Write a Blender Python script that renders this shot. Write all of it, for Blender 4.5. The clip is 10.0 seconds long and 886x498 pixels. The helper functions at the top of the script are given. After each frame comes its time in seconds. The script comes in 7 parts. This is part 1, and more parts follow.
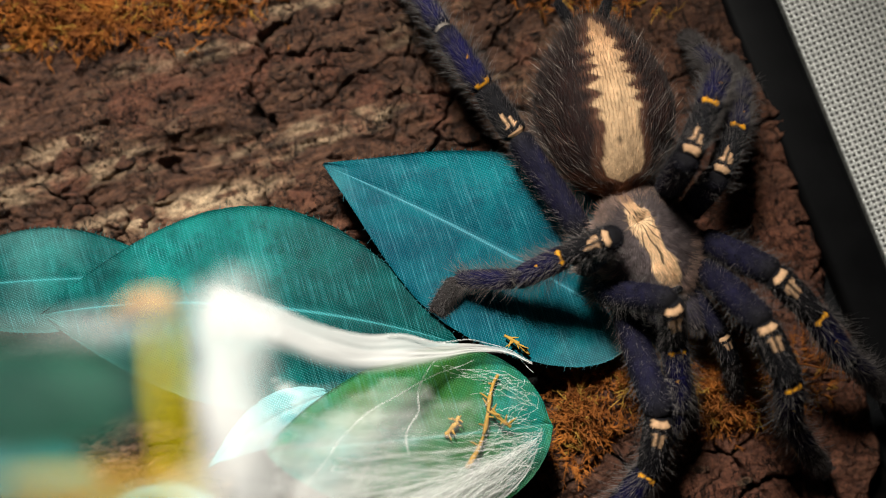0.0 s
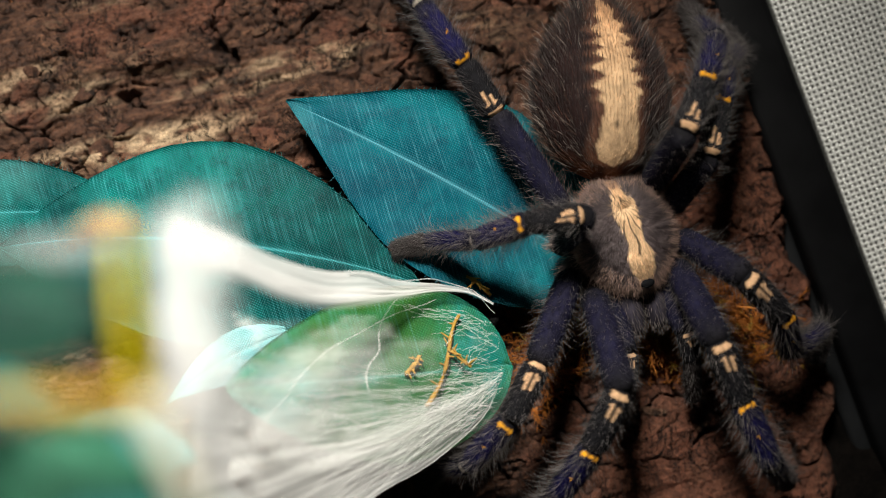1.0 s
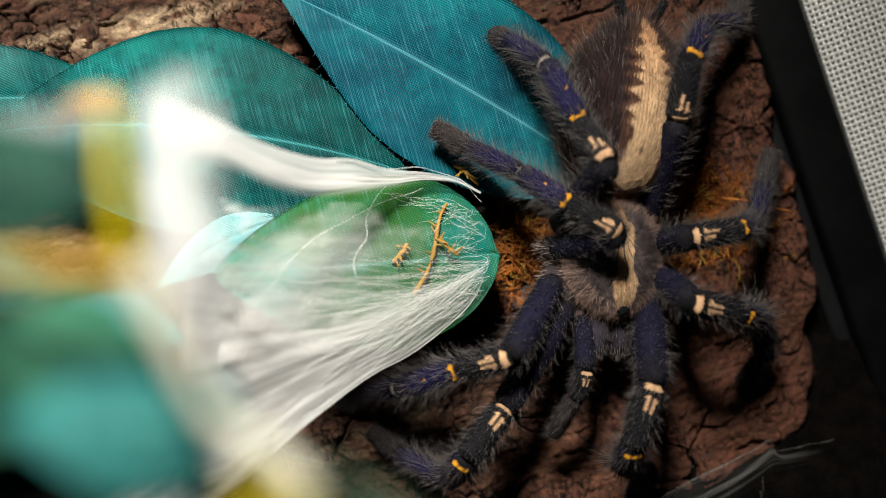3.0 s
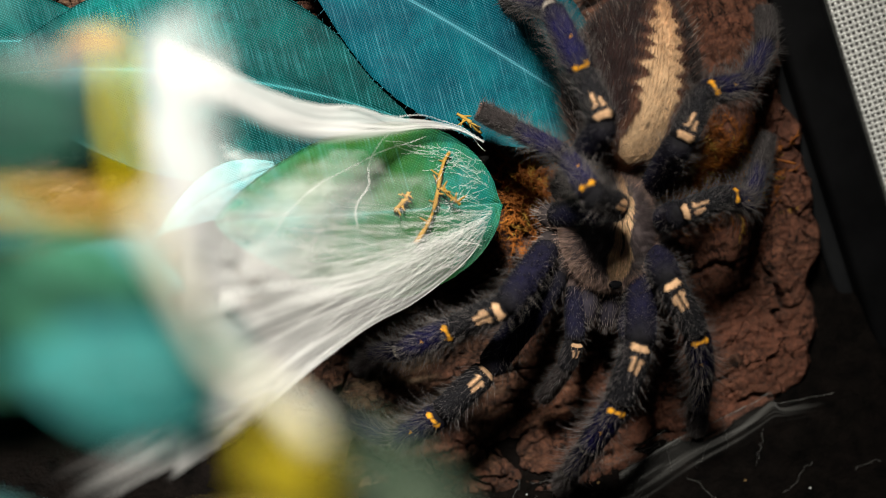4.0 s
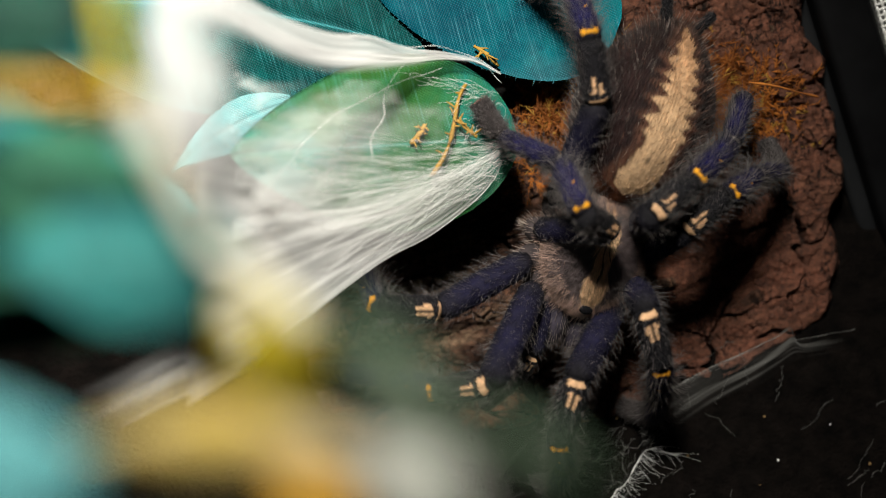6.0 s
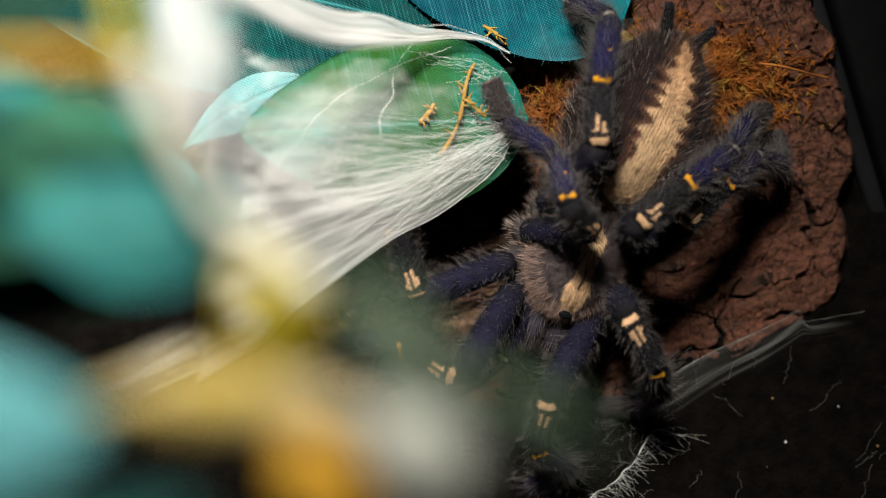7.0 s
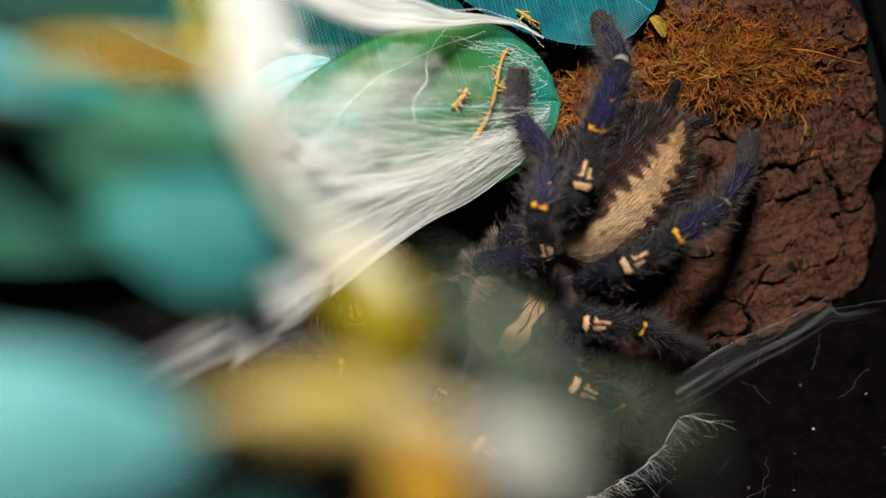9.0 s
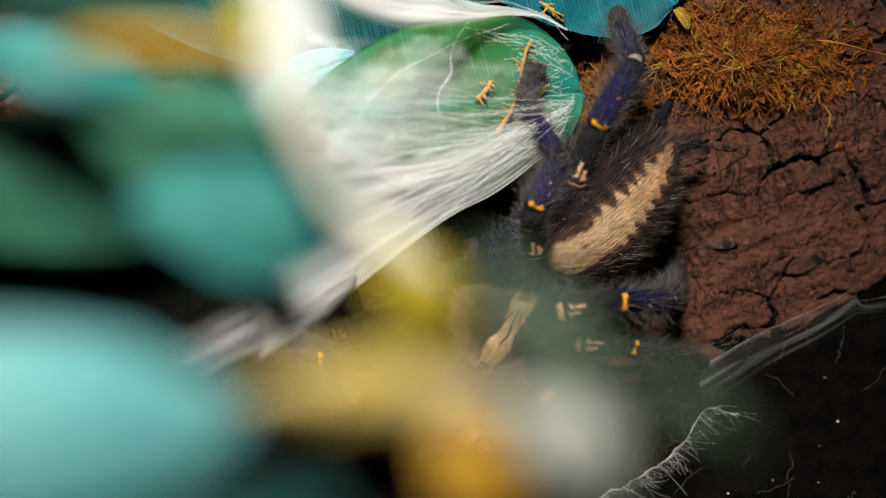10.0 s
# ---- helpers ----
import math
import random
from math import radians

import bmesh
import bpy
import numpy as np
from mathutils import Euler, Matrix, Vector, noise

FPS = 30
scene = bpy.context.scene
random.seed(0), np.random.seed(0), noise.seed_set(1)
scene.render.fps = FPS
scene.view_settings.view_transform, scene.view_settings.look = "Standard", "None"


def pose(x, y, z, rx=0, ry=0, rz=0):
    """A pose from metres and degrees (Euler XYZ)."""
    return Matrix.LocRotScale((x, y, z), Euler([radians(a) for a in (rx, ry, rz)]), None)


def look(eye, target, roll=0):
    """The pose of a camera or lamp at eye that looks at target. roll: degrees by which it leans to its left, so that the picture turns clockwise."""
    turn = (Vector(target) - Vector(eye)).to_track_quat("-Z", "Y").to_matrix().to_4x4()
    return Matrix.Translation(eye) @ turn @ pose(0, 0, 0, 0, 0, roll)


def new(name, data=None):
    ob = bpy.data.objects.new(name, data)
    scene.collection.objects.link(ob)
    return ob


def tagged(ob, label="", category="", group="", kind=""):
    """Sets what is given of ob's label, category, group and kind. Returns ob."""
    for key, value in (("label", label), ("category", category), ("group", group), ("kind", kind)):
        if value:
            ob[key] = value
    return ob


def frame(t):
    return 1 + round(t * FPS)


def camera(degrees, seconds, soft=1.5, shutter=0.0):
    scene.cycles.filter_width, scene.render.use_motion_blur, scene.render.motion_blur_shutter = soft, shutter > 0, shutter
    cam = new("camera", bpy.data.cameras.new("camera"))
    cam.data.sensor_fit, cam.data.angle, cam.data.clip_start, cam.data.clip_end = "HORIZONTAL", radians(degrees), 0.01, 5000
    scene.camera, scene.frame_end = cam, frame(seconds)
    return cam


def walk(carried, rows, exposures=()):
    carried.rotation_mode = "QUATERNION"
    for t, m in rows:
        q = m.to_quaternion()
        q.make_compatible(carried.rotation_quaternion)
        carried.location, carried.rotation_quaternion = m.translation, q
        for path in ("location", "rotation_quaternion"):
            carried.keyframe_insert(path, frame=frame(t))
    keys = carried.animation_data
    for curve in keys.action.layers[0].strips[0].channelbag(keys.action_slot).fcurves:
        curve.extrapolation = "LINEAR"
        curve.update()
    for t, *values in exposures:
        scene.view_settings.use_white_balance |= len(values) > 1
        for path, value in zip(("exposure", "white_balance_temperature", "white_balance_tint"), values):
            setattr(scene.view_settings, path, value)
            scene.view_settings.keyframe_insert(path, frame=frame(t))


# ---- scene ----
# ---------------------------------------------------------------- camera
MM = 0.001
SLOPE = 18.0
# bark space: u along the bark to the right, v up the bark, w out of it, in millimetres
B = Matrix.Rotation(radians(SLOPE), 4, "X")


def tilt(rx, ry, rz):
    return Matrix.Rotation(radians(rx), 4, "X") @ Matrix.Rotation(radians(ry), 4, "Y") @ Matrix.Rotation(radians(rz), 4, "Z")


def eye(u, v, w, rx, ry, rz):
    return B @ Matrix.Translation((u * MM, v * MM, w * MM)) @ tilt(rx, ry, rz)


cam = camera(40.0, 10.0, soft=0.8)
cam.data.dof.use_dof = True
cam.data.dof.focus_distance = 0.2215
cam.data.dof.aperture_fstop = 8.2
PATH = [
    (0, -4.66, -17.80, 236.37, 5.220, 0.868, -0.999),
    (0.5, -5.36, -17.90, 236.40, 3.742, -0.333, -0.488),
    (1, -5.01, -20.03, 235.06, 2.964, -0.947, -0.012),
    (1.5, -5.24, -19.63, 235.37, 1.671, -1.448, 0.208),
    (2, -4.24, -20.33, 235.40, 0.595, -1.414, 0.348),
    (2.5, -4.37, -21.65, 236.23, -0.494, -1.445, 0.169),
    (4, -5.88, -22.61, 234.04, -3.994, -1.710, 0.683),
    (4.5, -4.91, -24.05, 234.68, -4.561, -1.205, 0.702),
    (5, -5.67, -25.45, 234.00, -5.023, -1.169, 0.570),
    (5.5, -4.46, -26.24, 233.55, -5.608, -0.777, 0.530),
    (7, -2.84, -28.27, 234.09, -6.612, 0.217, 0.866),
    (7.5, -6.22, -27.34, 232.23, -7.165, -0.390, 0.844),
    (8, -5.88, -27.58, 233.68, -7.291, 0.040, 1.122),
    (8.5, -7.00, -27.50, 233.80, -7.421, 0.125, 1.233),
    (9, -8.27, -26.79, 233.03, -7.744, 0.230, 1.200),
    (9.5, -9.25, -27.85, 233.49, -7.639, 0.528, 1.055),
    (10, -9.44, -27.38, 233.62, -7.954, 1.044, 1.127),
]
walk(cam, [(t, eye(*p)) for t, *p in PATH])

# ---------------------------------------------------------------- light
world = bpy.data.worlds.new("dim_room")
scene.world = world
world.use_nodes = True
world.node_tree.nodes["Background"].inputs[0].default_value = (0.75, 0.85, 1.0, 1)
world.node_tree.nodes["Background"].inputs[1].default_value = 0.006


def lamp(name, at, target, size, watts, colour, cone):
    data = bpy.data.lights.new(name, "AREA")
    data.shape, data.size, data.energy, data.color, data.spread = "DISK", size, watts, colour, radians(cone)
    ob = new(name, data)
    ob.matrix_world = B @ look([a * MM for a in at], [a * MM for a in target])
    return ob


lamp("terrarium_lamp", (-56, 200, 325), (-66, -54, 18), 0.07, 0.48, (1.0, 0.965, 0.88), 62)
scene.view_settings.exposure = 0.0


# ---------------------------------------------------------------- material kit
class Nodes:
    def __init__(self, name):
        self.mat = bpy.data.materials.new(name)
        self.mat.use_nodes = True
        self.tree = self.mat.node_tree
        self.bsdf = self.tree.nodes["Principled BSDF"]
        self.out = self.tree.nodes["Material Output"]

    def node(self, kind, **props):
        n = self.tree.nodes.new(kind)
        for k, v in props.items():
            setattr(n, k, v)
        return n

    def link(self, a, b):
        self.tree.links.new(a, b)

    def feed(self, value, socket):
        if isinstance(value, bpy.types.NodeSocket):
            self.link(value, socket)
        else:
            socket.default_value = value

    def coords(self, which="Object"):
        return self.node("ShaderNodeTexCoord").outputs[which]

    def mapped(self, vec, scale=(1, 1, 1), turn=(0, 0, 0)):
        m = self.node("ShaderNodeMapping")
        self.link(vec, m.inputs["Vector"])
        m.inputs["Scale"].default_value, m.inputs["Rotation"].default_value = scale, turn
        return m.outputs[0]

    def noise(self, vec, scale, detail=4.0, rough=0.55, warp=0.0):
        n = self.node("ShaderNodeTexNoise")
        self.link(vec, n.inputs["Vector"])
        n.inputs["Scale"].default_value, n.inputs["Detail"].default_value = scale, detail
        n.inputs["Roughness"].default_value, n.inputs["Distortion"].default_value = rough, warp
        return n.outputs["Fac"]

    def ramp(self, fac, stops):
        r = self.node("ShaderNodeValToRGB")
        self.link(fac, r.inputs["Fac"])
        el = r.color_ramp.elements
        while len(el) < len(stops):
            el.new(0.5)
        for e, (p, c) in zip(el, stops):
            e.position, e.color = p, (*c, 1) if len(c) == 3 else c
        return r.outputs["Color"]

    def mix(self, fac, a, b, how="MIX"):
        m = self.node("ShaderNodeMix", data_type="RGBA", blend_type=how)
        self.feed(fac, m.inputs["Factor"])
        self.feed(a if isinstance(a, bpy.types.NodeSocket) else (*a, 1), m.inputs["A"])
        self.feed(b if isinstance(b, bpy.types.NodeSocket) else (*b, 1), m.inputs["B"])
        return m.outputs["Result"]

    def math(self, op, a, b=0.0, c=0.0):
        m = self.node("ShaderNodeMath", operation=op)
        for v, s in zip((a, b, c), m.inputs):
            self.feed(v, s)
        return m.outputs[0]

    def bump(self, height, strength, distance):
        b = self.node("ShaderNodeBump")
        b.inputs["Strength"].default_value, b.inputs["Distance"].default_value = strength, distance
        self.link(height, b.inputs["Height"])
        self.link(b.outputs[0], self.bsdf.inputs["Normal"])

    def finish(self, colour, rough=0.6, spec=0.4):
        self.feed(colour if isinstance(colour, bpy.types.NodeSocket) else (*colour, 1), self.bsdf.inputs["Base Color"])
        self.feed(rough, self.bsdf.inputs["Roughness"])
        self.feed(spec, self.bsdf.inputs["Specular IOR Level"])
        return self.mat


def bark_material():
    k = Nodes("cork_bark")
    c = k.mapped(k.coords(), (1, 1, 1), (0, 0, radians(-13)))
    broad = k.noise(c, 26, 5, 0.6)
    layers = k.noise(k.mapped(c, (150, 420, 220)), 1.0, 8, 0.75, 0.8)
    pits = k.noise(c, 620, 6, 0.7, 0.5)
    grain = k.noise(c, 1900, 5, 0.75)
    tint = k.node("ShaderNodeVertexColor", layer_name="tone")
    col = k.ramp(layers, [(0.28, (0.018, 0.010, 0.007)), (0.44, (0.070, 0.035, 0.022)), (0.60, (0.155, 0.080, 0.048)), (0.78, (0.36, 0.21, 0.124))])
    col = k.mix(1.0, col, k.ramp(broad, [(0.30, (0.55, 0.48, 0.44)), (0.55, (0.95, 0.88, 0.84)), (0.75, (1.2, 1.0, 0.86))]), "MULTIPLY")
    sep = k.node("ShaderNodeSeparateColor")
    k.link(tint.outputs["Color"], sep.inputs[0])
    col = k.mix(sep.outputs[1], col, (0.55, 0.40, 0.25))
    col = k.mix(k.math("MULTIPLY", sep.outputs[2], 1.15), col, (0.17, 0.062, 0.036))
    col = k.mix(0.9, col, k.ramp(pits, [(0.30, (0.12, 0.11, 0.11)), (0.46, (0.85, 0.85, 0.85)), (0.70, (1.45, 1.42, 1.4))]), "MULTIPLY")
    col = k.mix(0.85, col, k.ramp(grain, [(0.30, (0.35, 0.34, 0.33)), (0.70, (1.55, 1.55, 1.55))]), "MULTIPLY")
    # shade inside the cracks, painted near-black into the bark colour
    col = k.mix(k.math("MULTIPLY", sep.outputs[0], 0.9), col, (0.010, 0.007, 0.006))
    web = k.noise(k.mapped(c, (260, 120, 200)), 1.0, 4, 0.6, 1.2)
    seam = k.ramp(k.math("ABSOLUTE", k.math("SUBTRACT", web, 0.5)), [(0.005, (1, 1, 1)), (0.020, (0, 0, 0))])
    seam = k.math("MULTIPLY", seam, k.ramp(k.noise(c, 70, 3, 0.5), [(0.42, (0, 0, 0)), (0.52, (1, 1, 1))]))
    # fine seams drawn near-black, their shade put into the colour
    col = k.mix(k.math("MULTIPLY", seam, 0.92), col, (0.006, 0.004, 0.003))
    h = k.math("SUBTRACT", k.math("ADD", k.math("MULTIPLY", layers, 0.5), k.math("ADD", k.math("MULTIPLY", grain, 0.25), k.math("MULTIPLY", pits, 0.6))), k.math("MULTIPLY", seam, 0.5))
    k.bump(h, 1.0, 0.0013)
    return k.finish(col, 0.6, 0.30)


def leaf_material(name, stops, vein, sheen, weave=1.0, gloss=0.42):
    """Printed woven fabric: UV x runs along the leaf, y across it from -1 to 1."""
    k = Nodes(name)
    uv = k.node("ShaderNodeUVMap", uv_map="leaf").outputs[0]
    sep = k.node("ShaderNodeSeparateXYZ")
    k.link(uv, sep.inputs[0])
    s, c = sep.outputs[0], sep.outputs[1]
    ac = k.math("ABSOLUTE", c)
    ob = k.coords()
    mot = k.noise(ob, 45, 4, 0.6, 0.3)
    col = k.ramp(mot, stops)
    # printed side veins slanting from the midrib, coarse ones and fine ones between them
    drift = k.math("MULTIPLY", k.math("SUBTRACT", k.noise(ob, 60, 3, 0.6), 0.5), 1.1)
    fade = k.noise(ob, 130, 4, 0.65)
    blotch = k.noise(k.mapped(ob, (1, 1, 1), (0, 0, radians(-17))), 240, 5, 0.7)
    col = k.mix(k.math("MULTIPLY", k.ramp(blotch, [(0.34, (1, 1, 1)), (0.52, (0, 0, 0))]), 0.6), col, stops[0][1])
    slant = k.mapped(ob, (1, 1, 1), (0, 0, radians(-17)))
    across = k.node("ShaderNodeSeparateXYZ")
    k.link(slant, across.inputs[0])
    dash = k.noise(k.mapped(slant, (500, 170, 170)), 1.0, 3, 0.6)
    for count, wide, most in ((480.0, 0.13, 0.22), (1450.0, 0.28, 0.24)):
        q = k.math("ADD", k.math("MULTIPLY", across.outputs[0], count), drift)
        away = k.math("ABSOLUTE", k.math("SUBTRACT", k.math("FRACT", q), 0.5))
        line = k.ramp(away, [(0.0, (1, 1, 1)), (wide, (0, 0, 0))])
        seen = k.math("MULTIPLY", line, k.math("MULTIPLY", k.ramp(fade, [(0.36, (0.15, 0.15, 0.15)), (0.62, (1, 1, 1))]), k.ramp(dash, [(0.38, (0.1, 0.1, 0.1)), (0.60, (1, 1, 1))])))
        col = k.mix(k.math("MULTIPLY", seen, most), col, vein)
    # pale noise patches: glossy sheen painted into the fabric colour
    painted_sheen = k.ramp(k.noise(ob, 30, 3, 0.5, 0.2), [(0.57, (0, 0, 0)), (0.76, (0.36, 0.36, 0.36))])
    col = k.mix(painted_sheen, col, sheen)
    rib = k.ramp(ac, [(0.007, (1, 1, 1)), (0.020, (0.16, 0.16, 0.16)), (0.075, (0, 0, 0))])
    col = k.mix(k.math("MULTIPLY", rib, 0.55), col, vein)
    # weave
    wa = k.node("ShaderNodeTexWave", wave_type="BANDS", bands_direction="X")
    wb = k.node("ShaderNodeTexWave", wave_type="BANDS", bands_direction="Y")
    turned = k.mapped(ob, (1, 1, 1), (0, 0, radians(24)))
    for wv in (wa, wb):
        k.link(turned, wv.inputs["Vector"])
        wv.inputs["Scale"].default_value, wv.inputs["Distortion"].default_value = 760, 1.6
        wv.inputs["Detail"].default_value = 1.0
    cloth = k.math("MULTIPLY", wa.outputs["Fac"], wb.outputs["Fac"])
    shade = k.ramp(cloth, [(0.0, (0.62, 0.62, 0.62)), (0.5, (1.2, 1.2, 1.2))])
    col = k.mix(0.8 * weave, col, shade, "MULTIPLY")
    k.bump(cloth, 0.5 * weave, 0.0003)
    k.bsdf.inputs["Sheen Weight"].default_value = 0.0
    k.bsdf.inputs["Subsurface Weight"].default_value = 0.0
    return k.finish(col, gloss, 0.10)


def plain_material(name, a, b, scale, rough=0.6, spec=0.35, bump=0.3, dist=0.0004, metal=0.0):
    k = Nodes(name)
    n = k.noise(k.coords(), scale, 6, 0.6)
    col = k.ramp(n, [(0.3, a), (0.7, b)])
    k.bump(k.noise(k.coords(), scale * 4, 5, 0.65), bump, dist)
    k.bsdf.inputs["Metallic"].default_value = metal
    return k.finish(col, rough, spec)


def attribute_material(name, rough, spec, scale=900, vary=0.5, bump=0.4):
    """Colour from the mesh's own pattern layer, broken up by fine grain."""
    k = Nodes(name)
    a = k.node("ShaderNodeVertexColor", layer_name="pattern").outputs["Color"]
    g = k.noise(k.coords(), scale, 5, 0.7)
    col = k.mix(vary, a, k.ramp(g, [(0.25, (0.35, 0.35, 0.35)), (0.75, (1.6, 1.6, 1.6))]), "MULTIPLY")
    k.bump(g, bump, 0.0003)
    return k.finish(col, rough, spec)


def silk_material(name, low, high, scale, stretch, turn, strength, shade=(0.86, 0.85, 0.82)):
    k = Nodes(name)
    c = k.mapped(k.mapped(k.coords(), (1, 1, 1), (0, 0, radians(-turn))), stretch)
    n = k.noise(c, scale, 6, 0.7, 0.4)
    edge = k.node("ShaderNodeVertexColor", layer_name="pattern").outputs["Color"]
    sep = k.node("ShaderNodeSeparateColor")
    k.link(edge, sep.inputs[0])
    cover = k.ramp(n, [(low, (0, 0, 0)), (high, (1, 1, 1))])
    alpha = k.math("MULTIPLY", k.math("ADD", k.math("MULTIPLY", cover, strength), k.math("MULTIPLY", sep.outputs[1], 0.9)), sep.outputs[0])
    alpha = k.math("MINIMUM", alpha, 0.97)
    k.link(alpha, k.bsdf.inputs["Alpha"])
    k.bsdf.inputs["Sheen Weight"].default_value = 0.5
    return k.finish(shade, 0.6, 0.3)


BARK = bark_material()
TEAL = leaf_material("teal_fabric", [(0.32, (0.001, 0.032, 0.033)), (0.50, (0.001, 0.082, 0.078)), (0.68, (0.003, 0.170, 0.155))], (0.08, 0.42, 0.45), (0.18, 0.38, 0.37))
BLUE_TEAL = leaf_material("blue_teal_fabric", [(0.30, (0.001, 0.044, 0.074)), (0.50, (0.001, 0.105, 0.140)), (0.70, (0.005, 0.20, 0.23))], (0.13, 0.46, 0.56), (0.25, 0.43, 0.44))
GREEN = leaf_material("green_fabric", [(0.40, (0.030, 0.125, 0.018)), (0.52, (0.022, 0.17, 0.065)), (0.64, (0.012, 0.24, 0.20))], (0.16, 0.46, 0.40), (0.28, 0.48, 0.42))
CYAN = leaf_material("pale_cyan_fabric", [(0.30, (0.07, 0.29, 0.31)), (0.55, (0.14, 0.43, 0.45)), (0.75, (0.30, 0.56, 0.57))], (0.34, 0.56, 0.56), (0.32, 0.50, 0.50))
DEEP_GREEN = leaf_material("deep_green_fabric", [(0.36, (0.005, 0.032, 0.018)), (0.50, (0.012, 0.075, 0.045)), (0.64, (0.035, 0.16, 0.10))], (0.04, 0.18, 0.11), (0.06, 0.20, 0.14))
DARK_GREEN = leaf_material("dark_green_fabric", [(0.36, (0.002, 0.012, 0.010)), (0.50, (0.004, 0.026, 0.020)), (0.64, (0.02, 0.085, 0.055))], (0.02, 0.07, 0.05), (0.04, 0.12, 0.09))
MID_GREEN = leaf_material("mid_green_fabric", [(0.40, (0.008, 0.045, 0.028)), (0.50, (0.022, 0.11, 0.062)), (0.60, (0.06, 0.22, 0.13))], (0.10, 0.36, 0.24), (0.12, 0.38, 0.27))
PALE_SAGE = leaf_material("pale_sage_fabric", [(0.36, (0.34, 0.36, 0.30)), (0.50, (0.58, 0.60, 0.53)), (0.64, (0.76, 0.77, 0.71))], (0.5, 0.52, 0.45), (0.5, 0.5, 0.45))
OCHRE = leaf_material("ochre_fabric", [(0.34, (0.60, 0.24, 0.005)), (0.50, (0.74, 0.40, 0.03)), (0.66, (0.76, 0.58, 0.24))], (0.66, 0.55, 0.2), (0.6, 0.5, 0.3))
OCHRE_STUB = leaf_material("dry_ochre_leaf", [(0.34, (0.20, 0.10, 0.004)), (0.50, (0.34, 0.19, 0.01)), (0.66, (0.46, 0.30, 0.05))], (0.4, 0.3, 0.1), (0.4, 0.3, 0.15))
LEMON = leaf_material("lemon_fabric", [(0.34, (0.34, 0.26, 0.003)), (0.50, (0.72, 0.58, 0.01)), (0.66, (0.80, 0.72, 0.14))], (0.7, 0.62, 0.3), (0.66, 0.6, 0.3))
TAN = leaf_material("tan_fabric", [(0.40, (0.58, 0.40, 0.05)), (0.50, (0.82, 0.66, 0.33)), (0.60, (0.88, 0.80, 0.62))], (0.5, 0.45, 0.3), (0.5, 0.45, 0.34))
MINT = leaf_material("mint_teal_fabric", [(0.40, (0.002, 0.032, 0.030)), (0.50, (0.007, 0.09, 0.086)), (0.60, (0.03, 0.20, 0.19))], (0.2, 0.55, 0.5), (0.2, 0.5, 0.46))
SAGE = leaf_material("sage_fabric", [(0.36, (0.06, 0.10, 0.06)), (0.50, (0.16, 0.22, 0.15)), (0.64, (0.32, 0.38, 0.28))], (0.34, 0.42, 0.3), (0.4, 0.45, 0.36))
YELLOW = plain_material("yellow_plastic_stem", (0.62, 0.48, 0.003), (0.84, 0.70, 0.02), 120, 0.45)
CREAM = plain_material("cream_plastic_stem", (0.66, 0.63, 0.48), (0.80, 0.78, 0.66), 120, 0.5)
ORANGE = plain_material("ochre_plastic_stem", (0.24, 0.16, 0.010), (0.52, 0.30, 0.02), 110, 0.45)
MOSS = plain_material("dry_moss", (0.13, 0.036, 0.006), (0.50, 0.165, 0.022), 160, 0.8)
MOSS_PALE = plain_material("pale_moss", (0.26, 0.13, 0.015), (0.50, 0.29, 0.05), 160, 0.8)
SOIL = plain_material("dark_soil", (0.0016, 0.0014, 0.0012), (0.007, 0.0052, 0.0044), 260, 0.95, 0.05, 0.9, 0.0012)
FRAME = plain_material("black_plastic_frame", (0.003, 0.003, 0.0033), (0.006, 0.006, 0.0065), 90, 0.5, 0.08, 0.05)
LIP = plain_material("grey_frame_lip", (0.006, 0.0065, 0.007), (0.012, 0.0125, 0.0135), 90, 0.5, 0.15, 0.05)
WIRE = plain_material("steel_wire", (0.72, 0.72, 0.69), (0.86, 0.85, 0.81), 400, 0.35, 0.6, 0.1, 0.0001, 0.1)
BACKING = plain_material("dark_backing", (0.006, 0.006, 0.006), (0.013, 0.013, 0.013), 60, 0.8)
# pale so as to stand for the brightness outside the mesh
PALE_BACKING = plain_material("grey_backing", (0.24, 0.24, 0.23), (0.32, 0.32, 0.30), 60, 0.8)
GLUE = plain_material("tan_stem_nub", (0.12, 0.06, 0.015), (0.42, 0.28, 0.14), 420, 0.8, 0.1)
SILK = silk_material("silk_sheet", 0.48, 0.80, 130, (1, 2.6, 1), 30, 0.22)
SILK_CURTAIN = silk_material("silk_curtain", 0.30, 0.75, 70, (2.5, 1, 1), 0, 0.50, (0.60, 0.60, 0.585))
SILK_TAUT = silk_material("taut_silk", 0.30, 0.85, 160, (1, 5.0, 1), 32, 0.06, (0.88, 0.87, 0.84))
# film and strands near the soil: darker grey than the leaf silk
SILK_FILM = silk_material("grey_silk_film", 0.35, 0.85, 220, (1, 4.0, 1), 28, 0.03, (0.22, 0.215, 0.20))
STRAND_DIM = plain_material("grey_silk_strand", (0.09, 0.085, 0.08), (0.22, 0.215, 0.20), 500, 0.6)
STRAND = plain_material("silk_strand", (0.70, 0.69, 0.66), (0.90, 0.89, 0.86), 500, 0.5)
CUTICLE = attribute_material("velvety_cuticle", 0.8, 0.10)
BRISTLE = attribute_material("bristle", 0.5, 0.4, 300, 0.35, 0.0)


